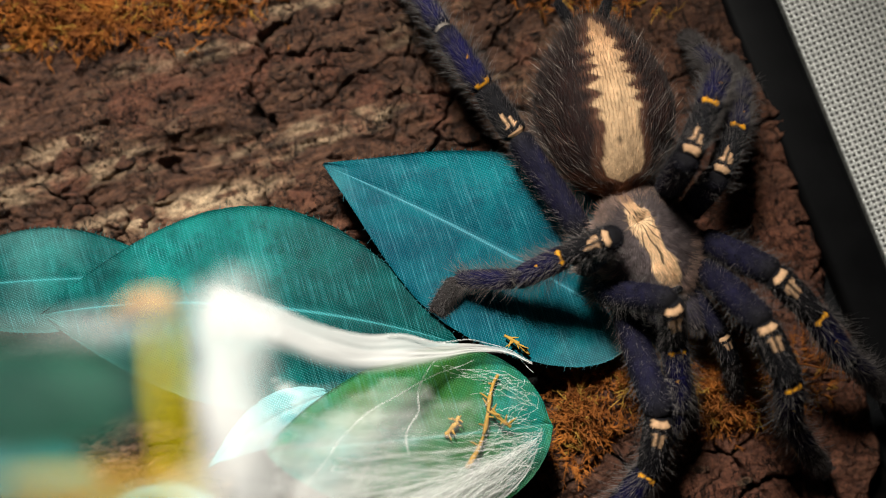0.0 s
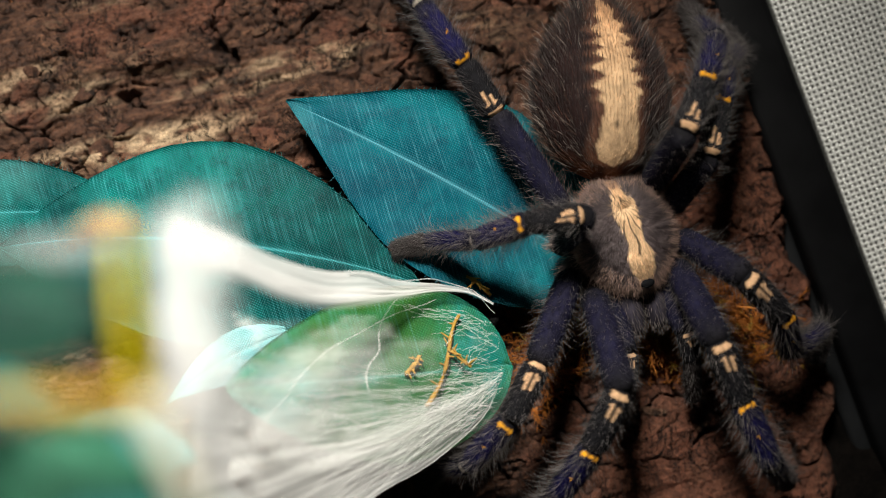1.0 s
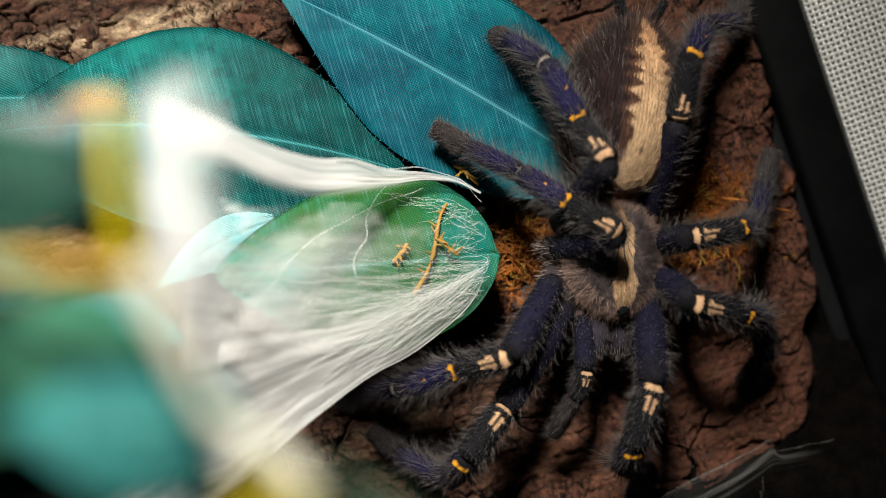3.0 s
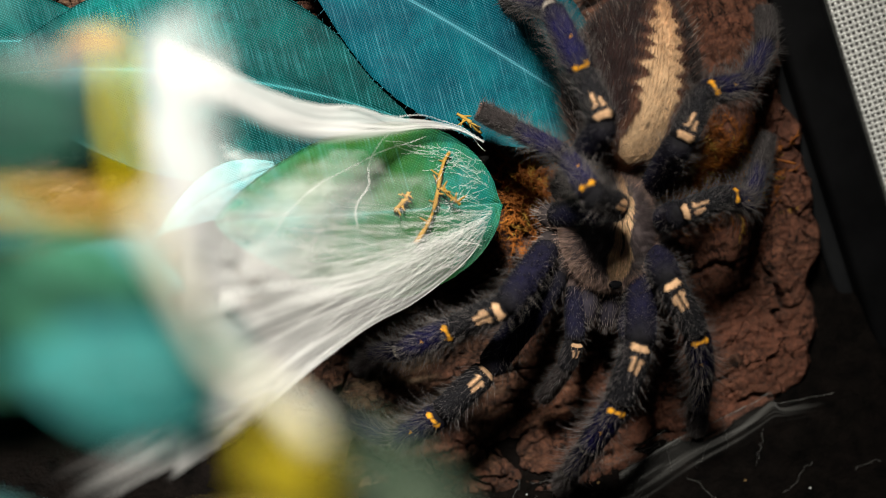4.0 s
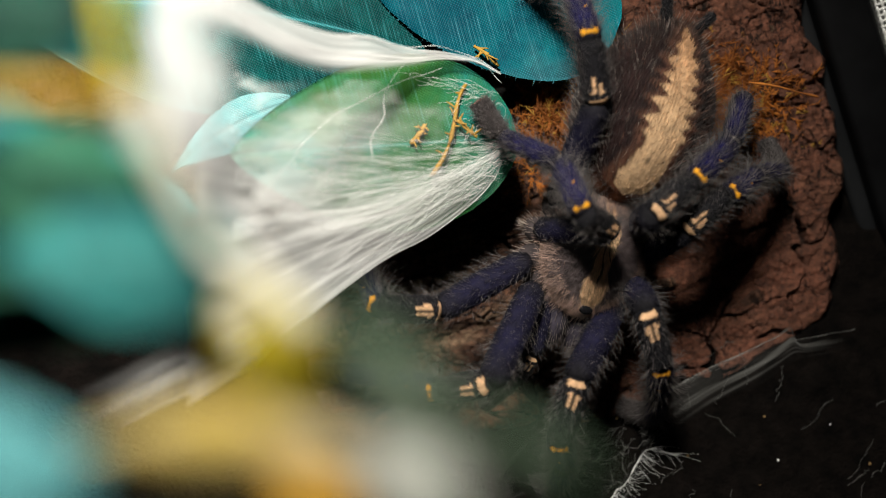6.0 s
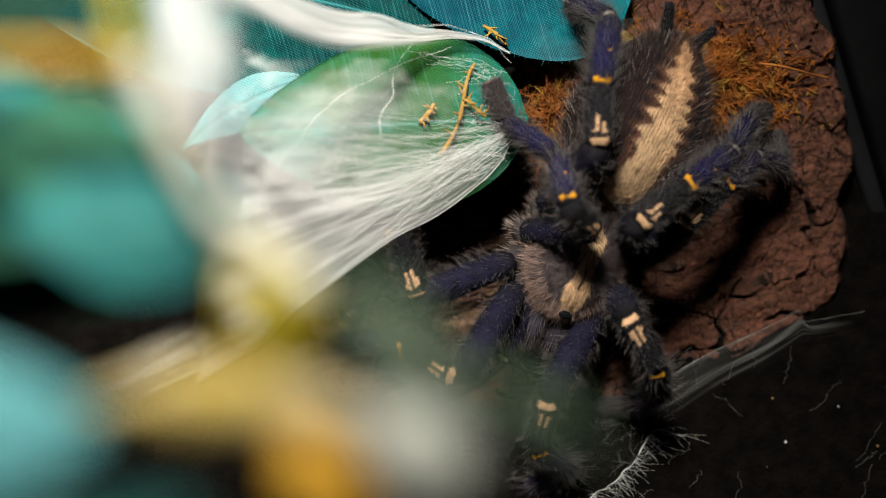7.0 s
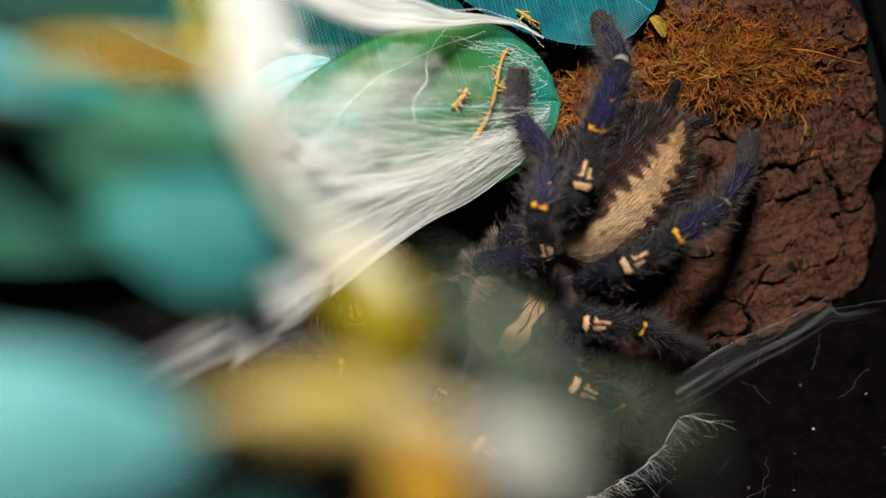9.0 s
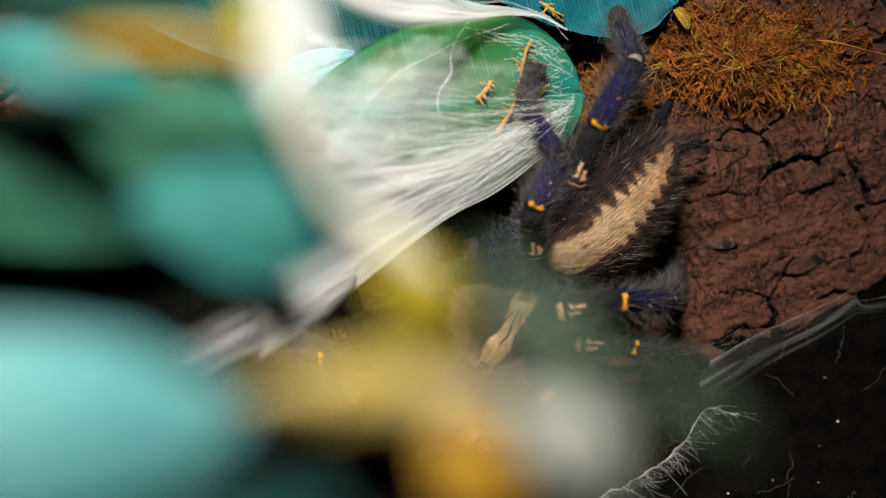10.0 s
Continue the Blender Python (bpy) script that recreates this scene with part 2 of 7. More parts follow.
# ---------------------------------------------------------------- mesh kit
def mesh_from(name, verts, faces, material, smooth=True, colours=None, layer="pattern"):
    """faces: one array, or a list of arrays of equal-sided faces."""
    faces = [np.asarray(f, np.int32) for f in (faces if isinstance(faces, list) else [faces])]
    me = bpy.data.meshes.new(name)
    me.vertices.add(len(verts))
    me.vertices.foreach_set("co", np.asarray(verts, np.float32).ravel())
    loops = np.concatenate([f.ravel() for f in faces])
    sizes = np.concatenate([np.full(len(f), f.shape[1], np.int32) for f in faces])
    me.loops.add(len(loops))
    me.loops.foreach_set("vertex_index", loops)
    me.polygons.add(len(sizes))
    me.polygons.foreach_set("loop_start", np.concatenate([[0], np.cumsum(sizes)[:-1]]).astype(np.int32))
    me.update(calc_edges=True)
    me.materials.append(material)
    if smooth:
        me.polygons.foreach_set("use_smooth", np.ones(len(sizes), bool))
    if colours is not None:
        lay = me.color_attributes.new(layer, "FLOAT_COLOR", "POINT")
        full = np.ones((len(verts), 4), np.float32)
        full[:, :3] = colours
        lay.data.foreach_set("color", full.ravel())
    me.update()
    return me


def thing(name, label, category, data=None, m=None, group="", kind=""):
    ob = tagged(new(name, data), label, category, group, kind)
    ob.matrix_basis = m if m is not None else B
    return ob


def part(name, data, parent, label=""):
    ob = new(name, data)
    ob.parent = parent
    if label:
        tagged(ob, label)
    return ob


def grid_faces(n, m, wrap=False):
    """Quads of an n by m grid of vertices; wrap closes the second direction."""
    cols = m if wrap else m - 1
    i, j = np.meshgrid(np.arange(n - 1), np.arange(cols), indexing="ij")
    a = i * m + j
    b = i * m + (j + 1) % m
    return np.stack([a, b, b + m, a + m], -1).reshape(-1, 4)


def lattice(shape_seed):
    return np.random.RandomState(shape_seed).rand(256, 256)


LATTICE = lattice(7)


def value_noise(x, y):
    xi, yi = np.floor(x).astype(int), np.floor(y).astype(int)
    fx, fy = x - xi, y - yi
    fx, fy = fx * fx * (3 - 2 * fx), fy * fy * (3 - 2 * fy)
    g = lambda a, b: LATTICE[a % 256, b % 256]
    return (g(xi, yi) * (1 - fx) + g(xi + 1, yi) * fx) * (1 - fy) + (g(xi, yi + 1) * (1 - fx) + g(xi + 1, yi + 1) * fx) * fy


def fbm(x, y, octaves=4, gain=0.5):
    total, amp, norm = 0, 1.0, 0
    for o in range(octaves):
        total = total + amp * value_noise(x * 2 ** o + 17 * o, y * 2 ** o + 31 * o)
        norm += amp
        amp *= gain
    return total / norm


def cells(x, y, seed):
    """Distance to the nearest cell edge, and a random number for each cell."""
    rnd = np.random.RandomState(seed).rand(128, 128, 3)
    xi, yi = np.floor(x).astype(int), np.floor(y).astype(int)
    best = np.full(x.shape, 9.0)
    second = np.full(x.shape, 9.0)
    ident = np.zeros(x.shape)
    for dx in (-1, 0, 1):
        for dy in (-1, 0, 1):
            r = rnd[(xi + dx) % 128, (yi + dy) % 128]
            d = np.hypot(xi + dx + r[..., 0] - x, yi + dy + r[..., 1] - y)
            closer = d < best
            second = np.where(closer, best, np.minimum(second, d))
            ident = np.where(closer, r[..., 2], ident)
            best = np.minimum(best, d)
    return second - best, ident


def tube(path, radii, sides=6, closed=True):
    """Vertices and faces of a round tube along path (n by 3)."""
    path = np.asarray(path, float)
    n = len(path)
    radii = np.broadcast_to(np.asarray(radii, float), (n,))
    t = np.gradient(path, axis=0)
    t /= np.linalg.norm(t, axis=1)[:, None] + 1e-12
    ref = np.where(np.abs(t[:, 2:3]) > 0.9, np.array([[1.0, 0, 0]]), np.array([[0, 0, 1.0]]))
    a = np.cross(t, ref)
    a /= np.linalg.norm(a, axis=1)[:, None] + 1e-12
    b = np.cross(t, a)
    th = np.linspace(0, 2 * np.pi, sides, endpoint=False)
    ring = a[:, None] * np.cos(th)[None, :, None] + b[:, None] * np.sin(th)[None, :, None]
    verts = (path[:, None] + ring * radii[:, None, None]).reshape(-1, 3)
    faces = [grid_faces(n, sides, True)]
    if closed:
        faces.append(np.array([range(sides)[::-1], range((n - 1) * sides, n * sides)]))
    return verts, faces


def joined(pieces):
    verts, faces, k = [], {}, 0
    for v, f in pieces:
        verts.append(np.asarray(v))
        for q in f:
            faces.setdefault(q.shape[1], []).append(q + k)
        k += len(v)
    return np.concatenate(verts), [np.concatenate(q) for q in faces.values()]


def bez(a, b, c, d, n):
    s = np.linspace(0, 1, n)[:, None]
    a, b, c, d = (np.asarray(p, float) for p in (a, b, c, d))
    return a * (1 - s) ** 3 + 3 * b * s * (1 - s) ** 2 + 3 * c * s * s * (1 - s) + d * s ** 3


# ---------------------------------------------------------------- bark, soil, walls
def bark_edge(v):
    """Where the bark ends towards the ventilation panel."""
    e = np.interp(v, [-70, -60, -33, -14, -10, 14, 51, 120], [77, 77.5, 78, 73, 69, 65, 53, 43])
    return e + 3.0 * (fbm(v / 9.0, v * 0 + 3, 3) - 0.5) * 2


def bark_foot(u):
    low = -75 + 0.47 * (u - 60)
    k = np.clip((-14 - u) / 22, 0, 1)
    return low + (-60 - low) * k * k * (3 - 2 * k) + 4.0 * (fbm(u / 8.0, u * 0 + 9, 3) - 0.5)


def terraces(x, count):
    """Turns a smooth field into flakes that lie over one another."""
    y = x * count
    f = y - np.floor(y)
    return (np.floor(y) + np.clip((f - 0.72) / 0.28, 0, 1) ** 2 + 0.25 * f) / count


def bark_height(u, v):
    """Relief of the bark in millimetres, with its painted crack shade, pale and red masks."""
    ca, sa = math.cos(radians(13)), math.sin(radians(13))
    p, q = u * ca + v * sa, -u * sa + v * ca
    wu, wv = 7.0 * (fbm(u / 11, v / 11, 4) - 0.5), 5.0 * (fbm(u / 9 + 50, v / 9 + 20, 4) - 0.5)
    blocky = np.clip((u - 0) / 40, 0, 1)
    big = 4.0 * (fbm(p / 46 + 3, q / 17 + 5, 3) - 0.5)
    flakes = terraces(fbm((p + wu) / 24 + 9, (q + wv * 0.5) / 5.2 + 2, 5), 9)
    chips = terraces(fbm((p + wu) / 10 + 33, (q + wv * 0.6) / 2.6 + 12, 4), 6)
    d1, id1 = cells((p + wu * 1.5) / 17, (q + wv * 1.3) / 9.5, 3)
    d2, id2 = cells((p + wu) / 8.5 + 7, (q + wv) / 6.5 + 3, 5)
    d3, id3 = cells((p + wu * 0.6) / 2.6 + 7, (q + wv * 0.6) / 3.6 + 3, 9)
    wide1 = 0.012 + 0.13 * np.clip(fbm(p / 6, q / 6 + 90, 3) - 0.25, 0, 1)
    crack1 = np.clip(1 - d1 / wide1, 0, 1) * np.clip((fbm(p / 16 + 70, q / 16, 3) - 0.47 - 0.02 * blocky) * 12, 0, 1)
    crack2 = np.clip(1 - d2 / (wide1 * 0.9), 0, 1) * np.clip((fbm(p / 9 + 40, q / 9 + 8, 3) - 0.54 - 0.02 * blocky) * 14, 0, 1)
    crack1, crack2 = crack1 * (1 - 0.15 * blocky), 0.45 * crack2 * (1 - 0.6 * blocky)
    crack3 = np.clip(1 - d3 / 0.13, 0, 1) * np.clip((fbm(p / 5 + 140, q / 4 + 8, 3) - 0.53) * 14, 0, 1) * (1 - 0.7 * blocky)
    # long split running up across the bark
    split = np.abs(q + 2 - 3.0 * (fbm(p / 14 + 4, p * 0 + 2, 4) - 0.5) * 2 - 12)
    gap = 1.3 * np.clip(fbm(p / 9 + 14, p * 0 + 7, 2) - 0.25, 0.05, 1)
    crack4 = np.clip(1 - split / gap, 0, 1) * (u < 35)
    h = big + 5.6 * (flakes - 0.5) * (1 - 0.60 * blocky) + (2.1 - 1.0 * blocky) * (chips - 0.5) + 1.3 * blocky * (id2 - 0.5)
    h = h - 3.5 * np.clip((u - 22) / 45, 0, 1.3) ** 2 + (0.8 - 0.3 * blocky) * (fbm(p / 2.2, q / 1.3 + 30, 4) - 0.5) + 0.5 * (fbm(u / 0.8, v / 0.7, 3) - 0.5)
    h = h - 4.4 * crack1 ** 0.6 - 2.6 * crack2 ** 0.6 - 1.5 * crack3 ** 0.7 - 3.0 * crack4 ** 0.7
    # colour mask only: where the shade of the cracks is painted
    crack_shade = np.maximum.reduce([crack1, crack2, crack3 * 0.7, crack4])
    pale = np.clip((fbm(p / 18 + 21, q / 4 + 11, 4) - 0.58) * 7, 0, 1) * np.clip((20 - u) / 30, 0, 1) * 0.45
    pale = np.maximum(pale, np.clip(1.3 - np.hypot((p + 56) / 21, (q - 26 - 1.5 * (fbm(p / 5, q / 5, 2) - 0.5)) / 3.4), 0, 0.9)) * np.clip(fbm(p / 3, q / 1.4 + 40, 4) * 3.2 - 0.95, 0, 1)
    red = np.clip((u - 8) / 30, 0, 1) * np.clip((55 - v) / 50, 0, 1) * (0.25 + 0.6 * fbm(p / 6, q / 4 + 3, 4))
    red = np.maximum(red, np.clip((fbm(u / 9 + 5, v / 7 + 61, 4) - 0.60) * 4, 0, 0.4))
    return h, np.clip(crack_shade, 0, 1), pale, red


def build_bark():
    us, vs = np.arange(-104, 90, 0.31), np.arange(-106, 66, 0.31)
    U, V = np.meshgrid(us, vs, indexing="ij")
    h, crack_shade, pale, red = bark_height(U, V)
    over = np.maximum(U - bark_edge(V), (bark_foot(U) - V) * 0.9)
    drop = np.clip((over + 3) / 9, 0, 1)
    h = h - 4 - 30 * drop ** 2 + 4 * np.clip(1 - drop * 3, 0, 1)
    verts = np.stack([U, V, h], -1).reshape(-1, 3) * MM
    tone = np.stack([crack_shade, pale, red], -1).reshape(-1, 3)
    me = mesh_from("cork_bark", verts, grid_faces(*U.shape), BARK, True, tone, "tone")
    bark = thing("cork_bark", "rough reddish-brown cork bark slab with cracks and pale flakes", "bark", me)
    rnd = random.Random(12)
    shapes = []
    for k in range(8):
        n = 11
        ang = np.linspace(0, 2 * np.pi, n, endpoint=False)
        rad = np.array([rnd.uniform(0.65, 1.15) for _ in ang])
        edge = np.stack([np.cos(ang) * rad * 2.6, np.sin(ang) * rad * 1.1, np.full(n, 0.22)], -1)
        foot = edge * np.array((0.94, 0.94, 0)) + np.array((0, 0, -0.9))
        inner = edge * np.array((0.55, 0.55, 1)) + np.array([(0, 0, rnd.uniform(-0.05, 0.12)) for _ in ang])
        v = np.concatenate([foot, edge, inner]) * MM
        i, j = np.arange(n), (np.arange(n) + 1) % n
        f = [np.stack([i, j, j + n, i + n], -1), np.stack([i + n, j + n, j + 2 * n, i + 2 * n], -1), np.array([range(2 * n, 3 * n)])]
        tone = np.zeros((3 * n, 3))
        tone[:, 1], tone[:, 2] = 0.10 * (k % 4 == 0), 0.06 + 0.14 * (k % 3 == 1)
        shapes.append(mesh_from("bark_flake", v, f, BARK, False, tone, "tone"))
    for k in range(125):
        u, v = (rnd.uniform(-92, 30), rnd.uniform(-4, 58)) if k < 95 else (rnd.uniform(14, 68), rnd.uniform(-70, 30))
        if u > bark_edge(np.array([v]))[0] - 7 or v < bark_foot(np.array([u]))[0] + 7:
            continue
        h = bark_height(np.array([u, u + 1.2, u - 1.2]), np.array([v, v + 0.3, v - 0.3]))[0]
        size = rnd.uniform(0.45, 1.25)
        ob = part("bark_flake", shapes[k % 8], bark)
        ob.matrix_basis = pose(u * MM, v * MM, (float(np.median(h)) - 0.05) * MM, rnd.uniform(-9, 9), rnd.uniform(-9, 9), 13 + rnd.gauss(0, 16)) @ Matrix.Diagonal((size, size * rnd.uniform(0.7, 1.3), size, 1))
    return bark


def soil_level(v):
    return -5.0 - (v + 70) * math.tan(radians(SLOPE))


def build_soil():
    us, vs = np.arange(-170, 170, 1.2), np.arange(-190, 130, 1.2)
    U, V = np.meshgrid(us, vs, indexing="ij")
    h = soil_level(V) + 3.0 * (fbm(U / 11, V / 11, 4) - 0.5) + 1.2 * (fbm(U / 2.5, V / 2.5, 3) - 0.5)
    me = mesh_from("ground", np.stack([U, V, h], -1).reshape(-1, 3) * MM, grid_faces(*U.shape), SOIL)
    return thing("ground", "dark soil floor of the enclosure", "soil", me, kind="structure")


def slab(corner_a, corner_b, bevel=0.0):
    bm = bmesh.new()
    bmesh.ops.create_cube(bm, size=1)
    a, b = Vector(corner_a) * MM, Vector(corner_b) * MM
    for v in bm.verts:
        v.co = Vector([(a[i] + b[i]) / 2 + v.co[i] * (b[i] - a[i]) for i in range(3)])
    if bevel:
        bmesh.ops.bevel(bm, geom=bm.edges[:], offset=bevel * MM, segments=3, affect="EDGES", profile=0.5)
    return bm


def bm_mesh(name, bm, material, smooth=False):
    me = bpy.data.meshes.new(name)
    bm.to_mesh(me)
    bm.free()
    me.materials.append(material)
    if smooth:
        me.polygons.foreach_set("use_smooth", [True] * len(me.polygons))
    return me


def build_walls():
    for name, a, b in (("wall_west", (-176, -190, -70), (-170, 130, 90)), ("wall_east", (170, -190, -70), (176, 130, 90)),
                       ("wall_north", (-176, 130, -120), (176, 136, 90)), ("wall_south", (-176, -196, -30), (176, -190, 120))):
        thing(name, "dark plastic enclosure wall", "wall", bm_mesh(name, slab(a, b, 1), BACKING), kind="structure")


def build_panel():
    """The ventilation panel: black frame, grey lip and woven steel wire cloth."""
    turn = B @ Matrix.Translation((59.9 * MM, 51.2 * MM, -2 * MM)) @ Matrix.Rotation(radians(-90 + 21.0), 4, "Z") @ Matrix.Rotation(radians(4), 4, "Y")
    panel = thing("ventilation_panel", "woven steel mesh panel in a black plastic frame", "mesh panel", None, turn)
    # local x runs down the panel, y towards the mesh
    part("frame_bar", bm_mesh("frame_bar", slab((-90, -11, -14), (170, -0.3, 1.5), 1.6), FRAME, True), panel)
    part("frame_lip", bm_mesh("frame_lip", slab((-90, -14.5, -16), (170, -10.6, -3.0), 1.2), LIP, True), panel, "dark grey frame lip")
    # added board; its pale colour stands for the bright outside
    part("backing", bm_mesh("backing", slab((-90, -0.2, -9), (170, 70, -7)), PALE_BACKING), panel, "pale board added behind the mesh")
    pitch, r, across, down = 1.12, 0.285, 34, 112

    def wire(name, length, phase):
        k = np.arange(length * 2)
        bend = np.where(k % 2 == 0, 0, 1) * np.where((k // 2 + phase) % 2 == 0, 1, -1)
        p = np.stack([k * pitch / 2, k * 0.0, r * 0.95 * bend], -1) * MM
        v, f = tube(p, r * MM, 5)
        return mesh_from(name, v, f, WIRE)

    warp = [wire("warp_wire", down, ph) for ph in (0, 1)]
    weft = [wire("weft_wire", across, ph) for ph in (1, 0)]
    for k in range(across):
        part("warp_wire", warp[k % 2], panel).location = (-30 * MM, (0.6 + k * pitch) * MM, 0)
    for k in range(down):
        ob = part("weft_wire", weft[k % 2], panel)
        ob.matrix_basis = pose((-30 + (k + 0.5) * pitch) * MM, 0.3 * MM, 0, 0, 0, 90)


build_bark()
build_soil()
build_walls()
build_panel()


# ---------------------------------------------------------------- leaves
def leaf_data(name, material, base, tip, width, fat=0.5, bow=0.0, arch=0.0, cup=0.0, roll=0.0, ripple=0.0, sharp=1.0, blunt=0.85, n=64, m=25, seed=1, butt=None):
    """A leaf blade from base to tip (bark space, mm). fat: where it is widest; bow: sideways curve; arch: rise of the middle;
    cup: rise of the edges; roll: degrees about its length."""
    base, tip = np.asarray(base, float), np.asarray(tip, float)
    axis = tip - base
    length = np.linalg.norm(axis)
    axis = axis / length
    side = np.cross([0, 0, 1.0], axis)
    side /= np.linalg.norm(side)
    up = np.cross(axis, side)
    cr, sr = math.cos(radians(roll)), math.sin(radians(roll))
    side, up = side * cr + up * sr, up * cr - side * sr
    s = np.linspace(0.0, 1.0, n)
    power = math.log(0.5) / math.log(fat)
    prof = np.sin(np.pi * np.clip(s, 0, 1) ** power) ** np.where(s < fat, blunt if butt is None else butt, blunt)
    prof = prof * (1 - 0.25 * (s > fat) * ((s - fat) / (1 - fat)) ** 2 * sharp)
    prof[0] = prof[-1] = 0.012
    c = np.linspace(-1, 1, m)
    S, Cc = np.meshgrid(s, c, indexing="ij")
    wide = prof[:, None] * width / 2
    wav = ripple * (fbm(S * 5 + seed, Cc * 1.3 + seed * 3, 3) - 0.5) * 2
    lift = arch * 4 * S * (1 - S) + cup * (np.abs(Cc) ** 1.6) * prof[:, None] + wav * np.abs(Cc) - 0.35 * np.exp(-(Cc / 0.06) ** 2)
    edge = 1 + 0.012 * (value_noise(S * 90 + seed, Cc * 0 + 5) - 0.5)
    pos = base + axis * (S * length)[..., None] + side * (Cc * wide * edge + bow * 4 * S * (1 - S))[..., None] + up * lift[..., None]
    top = pos.reshape(-1, 3) * MM
    under = (pos - up * 0.45).reshape(-1, 3) * MM
    f = grid_faces(n, m)
    k = n * m
    rim = list(range(m)) + [i * m + m - 1 for i in range(1, n)] + [(n - 1) * m + j for j in range(m - 2, -1, -1)] + [i * m for i in range(n - 2, 0, -1)]
    r = np.array(rim)
    after = np.roll(r, -1)
    faces = np.concatenate([f[:, ::-1], f + k, np.stack([r, r + k, after + k, after], -1)])
    me = mesh_from(name, np.concatenate([top, under]), faces, material)
    lay = me.uv_layers.new(name="leaf")
    uv = np.stack([S.ravel(), Cc.ravel()], -1)
    uv = np.concatenate([uv, uv])
    idx = np.zeros(len(me.loops), dtype=np.int32)
    me.loops.foreach_get("vertex_index", idx)
    lay.data.foreach_set("uv", uv[idx].ravel().astype(np.float32))
    return me


def frayed_rim(plant):
    """Loose fabric fibres standing out along the cut edges of the large leaves."""
    rnd = np.random.RandomState(31)
    for blade in [c for c in plant.children if c.name.startswith("leaf")][:3]:
        co = np.zeros(len(blade.data.vertices) * 3, np.float32)
        blade.data.vertices.foreach_get("co", co)
        grid = co.reshape(-1, 3)[:64 * 25].reshape(64, 25, 3) / MM
        pieces = []
        for k in range(170):
            i, side = rnd.randint(3, 60), rnd.choice((0, 24))
            root = grid[i, side]
            out = grid[i, side] - grid[i, 1 if side == 0 else 23]
            out = out / (np.linalg.norm(out) + 1e-9) + rnd.normal(0, 0.5, 3)
            tip = root + out * rnd.uniform(0.15, 0.7)
            pieces.append(tube(np.stack([root, (root + tip) / 2 + rnd.normal(0, 0.05, 3), tip]) * MM, np.array((0.03, 0.025, 0.01)) * MM, 3, False))
        v, f = joined(pieces)
        ob = part("frayed_fibres", mesh_from("frayed_fibres", v, f, blade.data.materials[0]), blade)
        ob["kind"] = "stuff"


def build_leaf_sprig():
    """Large fabric leaves of the artificial plant that lies on the bark."""
    plant = thing("artificial_plant", "artificial plant with teal and green fabric leaves on cork bark", "artificial plant")
    part("leaf", leaf_data("leaf", BLUE_TEAL, (28.5, -13.0, 5), (-30.6, 19.6, 8.5), 35, 0.44, -1.0, 2.5, 2.6, 4, 1.2, 1.5, seed=2, butt=0.5), plant, "blue-teal pointed leaf")
    part("leaf", leaf_data("leaf", TEAL, (-84, -8, 8), (-5.5, -14.8, 11), 38, 0.52, 4.0, 4.5, -2.0, -4, 1.0, 0.3, seed=5), plant, "teal leaf with pale midrib")
    part("leaf", leaf_data("leaf", TEAL, (-112, -4, 6), (-56, -2, 6), 20, 0.50, 1.5, 2.5, -1.0, 0, 0.8, 0.4, seed=8), plant, "teal leaf")
    part("leaf", leaf_data("leaf", CYAN, (-52, -37, 12), (-27.5, -23, 13), 9, 0.60, 1.5, 2.0, -1.0, -5, 0.8, 0.6, seed=9), plant, "pale cyan leaf")
    part("leaf", leaf_data("leaf", GREEN, (-38.5, -33.0, 27), (11.0, -29.5, 15.5), 31, 0.60, 0, 2.5, -2.0, 3, 1.4, -0.4, 0.55, seed=11), plant, "green leaf wrapped in silk")
    frayed_rim(plant)
    part("leaf_scrap", leaf_data("leaf_scrap", GLUE, (-40.9, -14.3, 116.2), (-30.6, -12.6, 123.3), 3.3, 0.55, 1.2, 1.0, -1.5, 10, 2.5, 0.3, seed=31), plant, "curled tan leaf scrap")


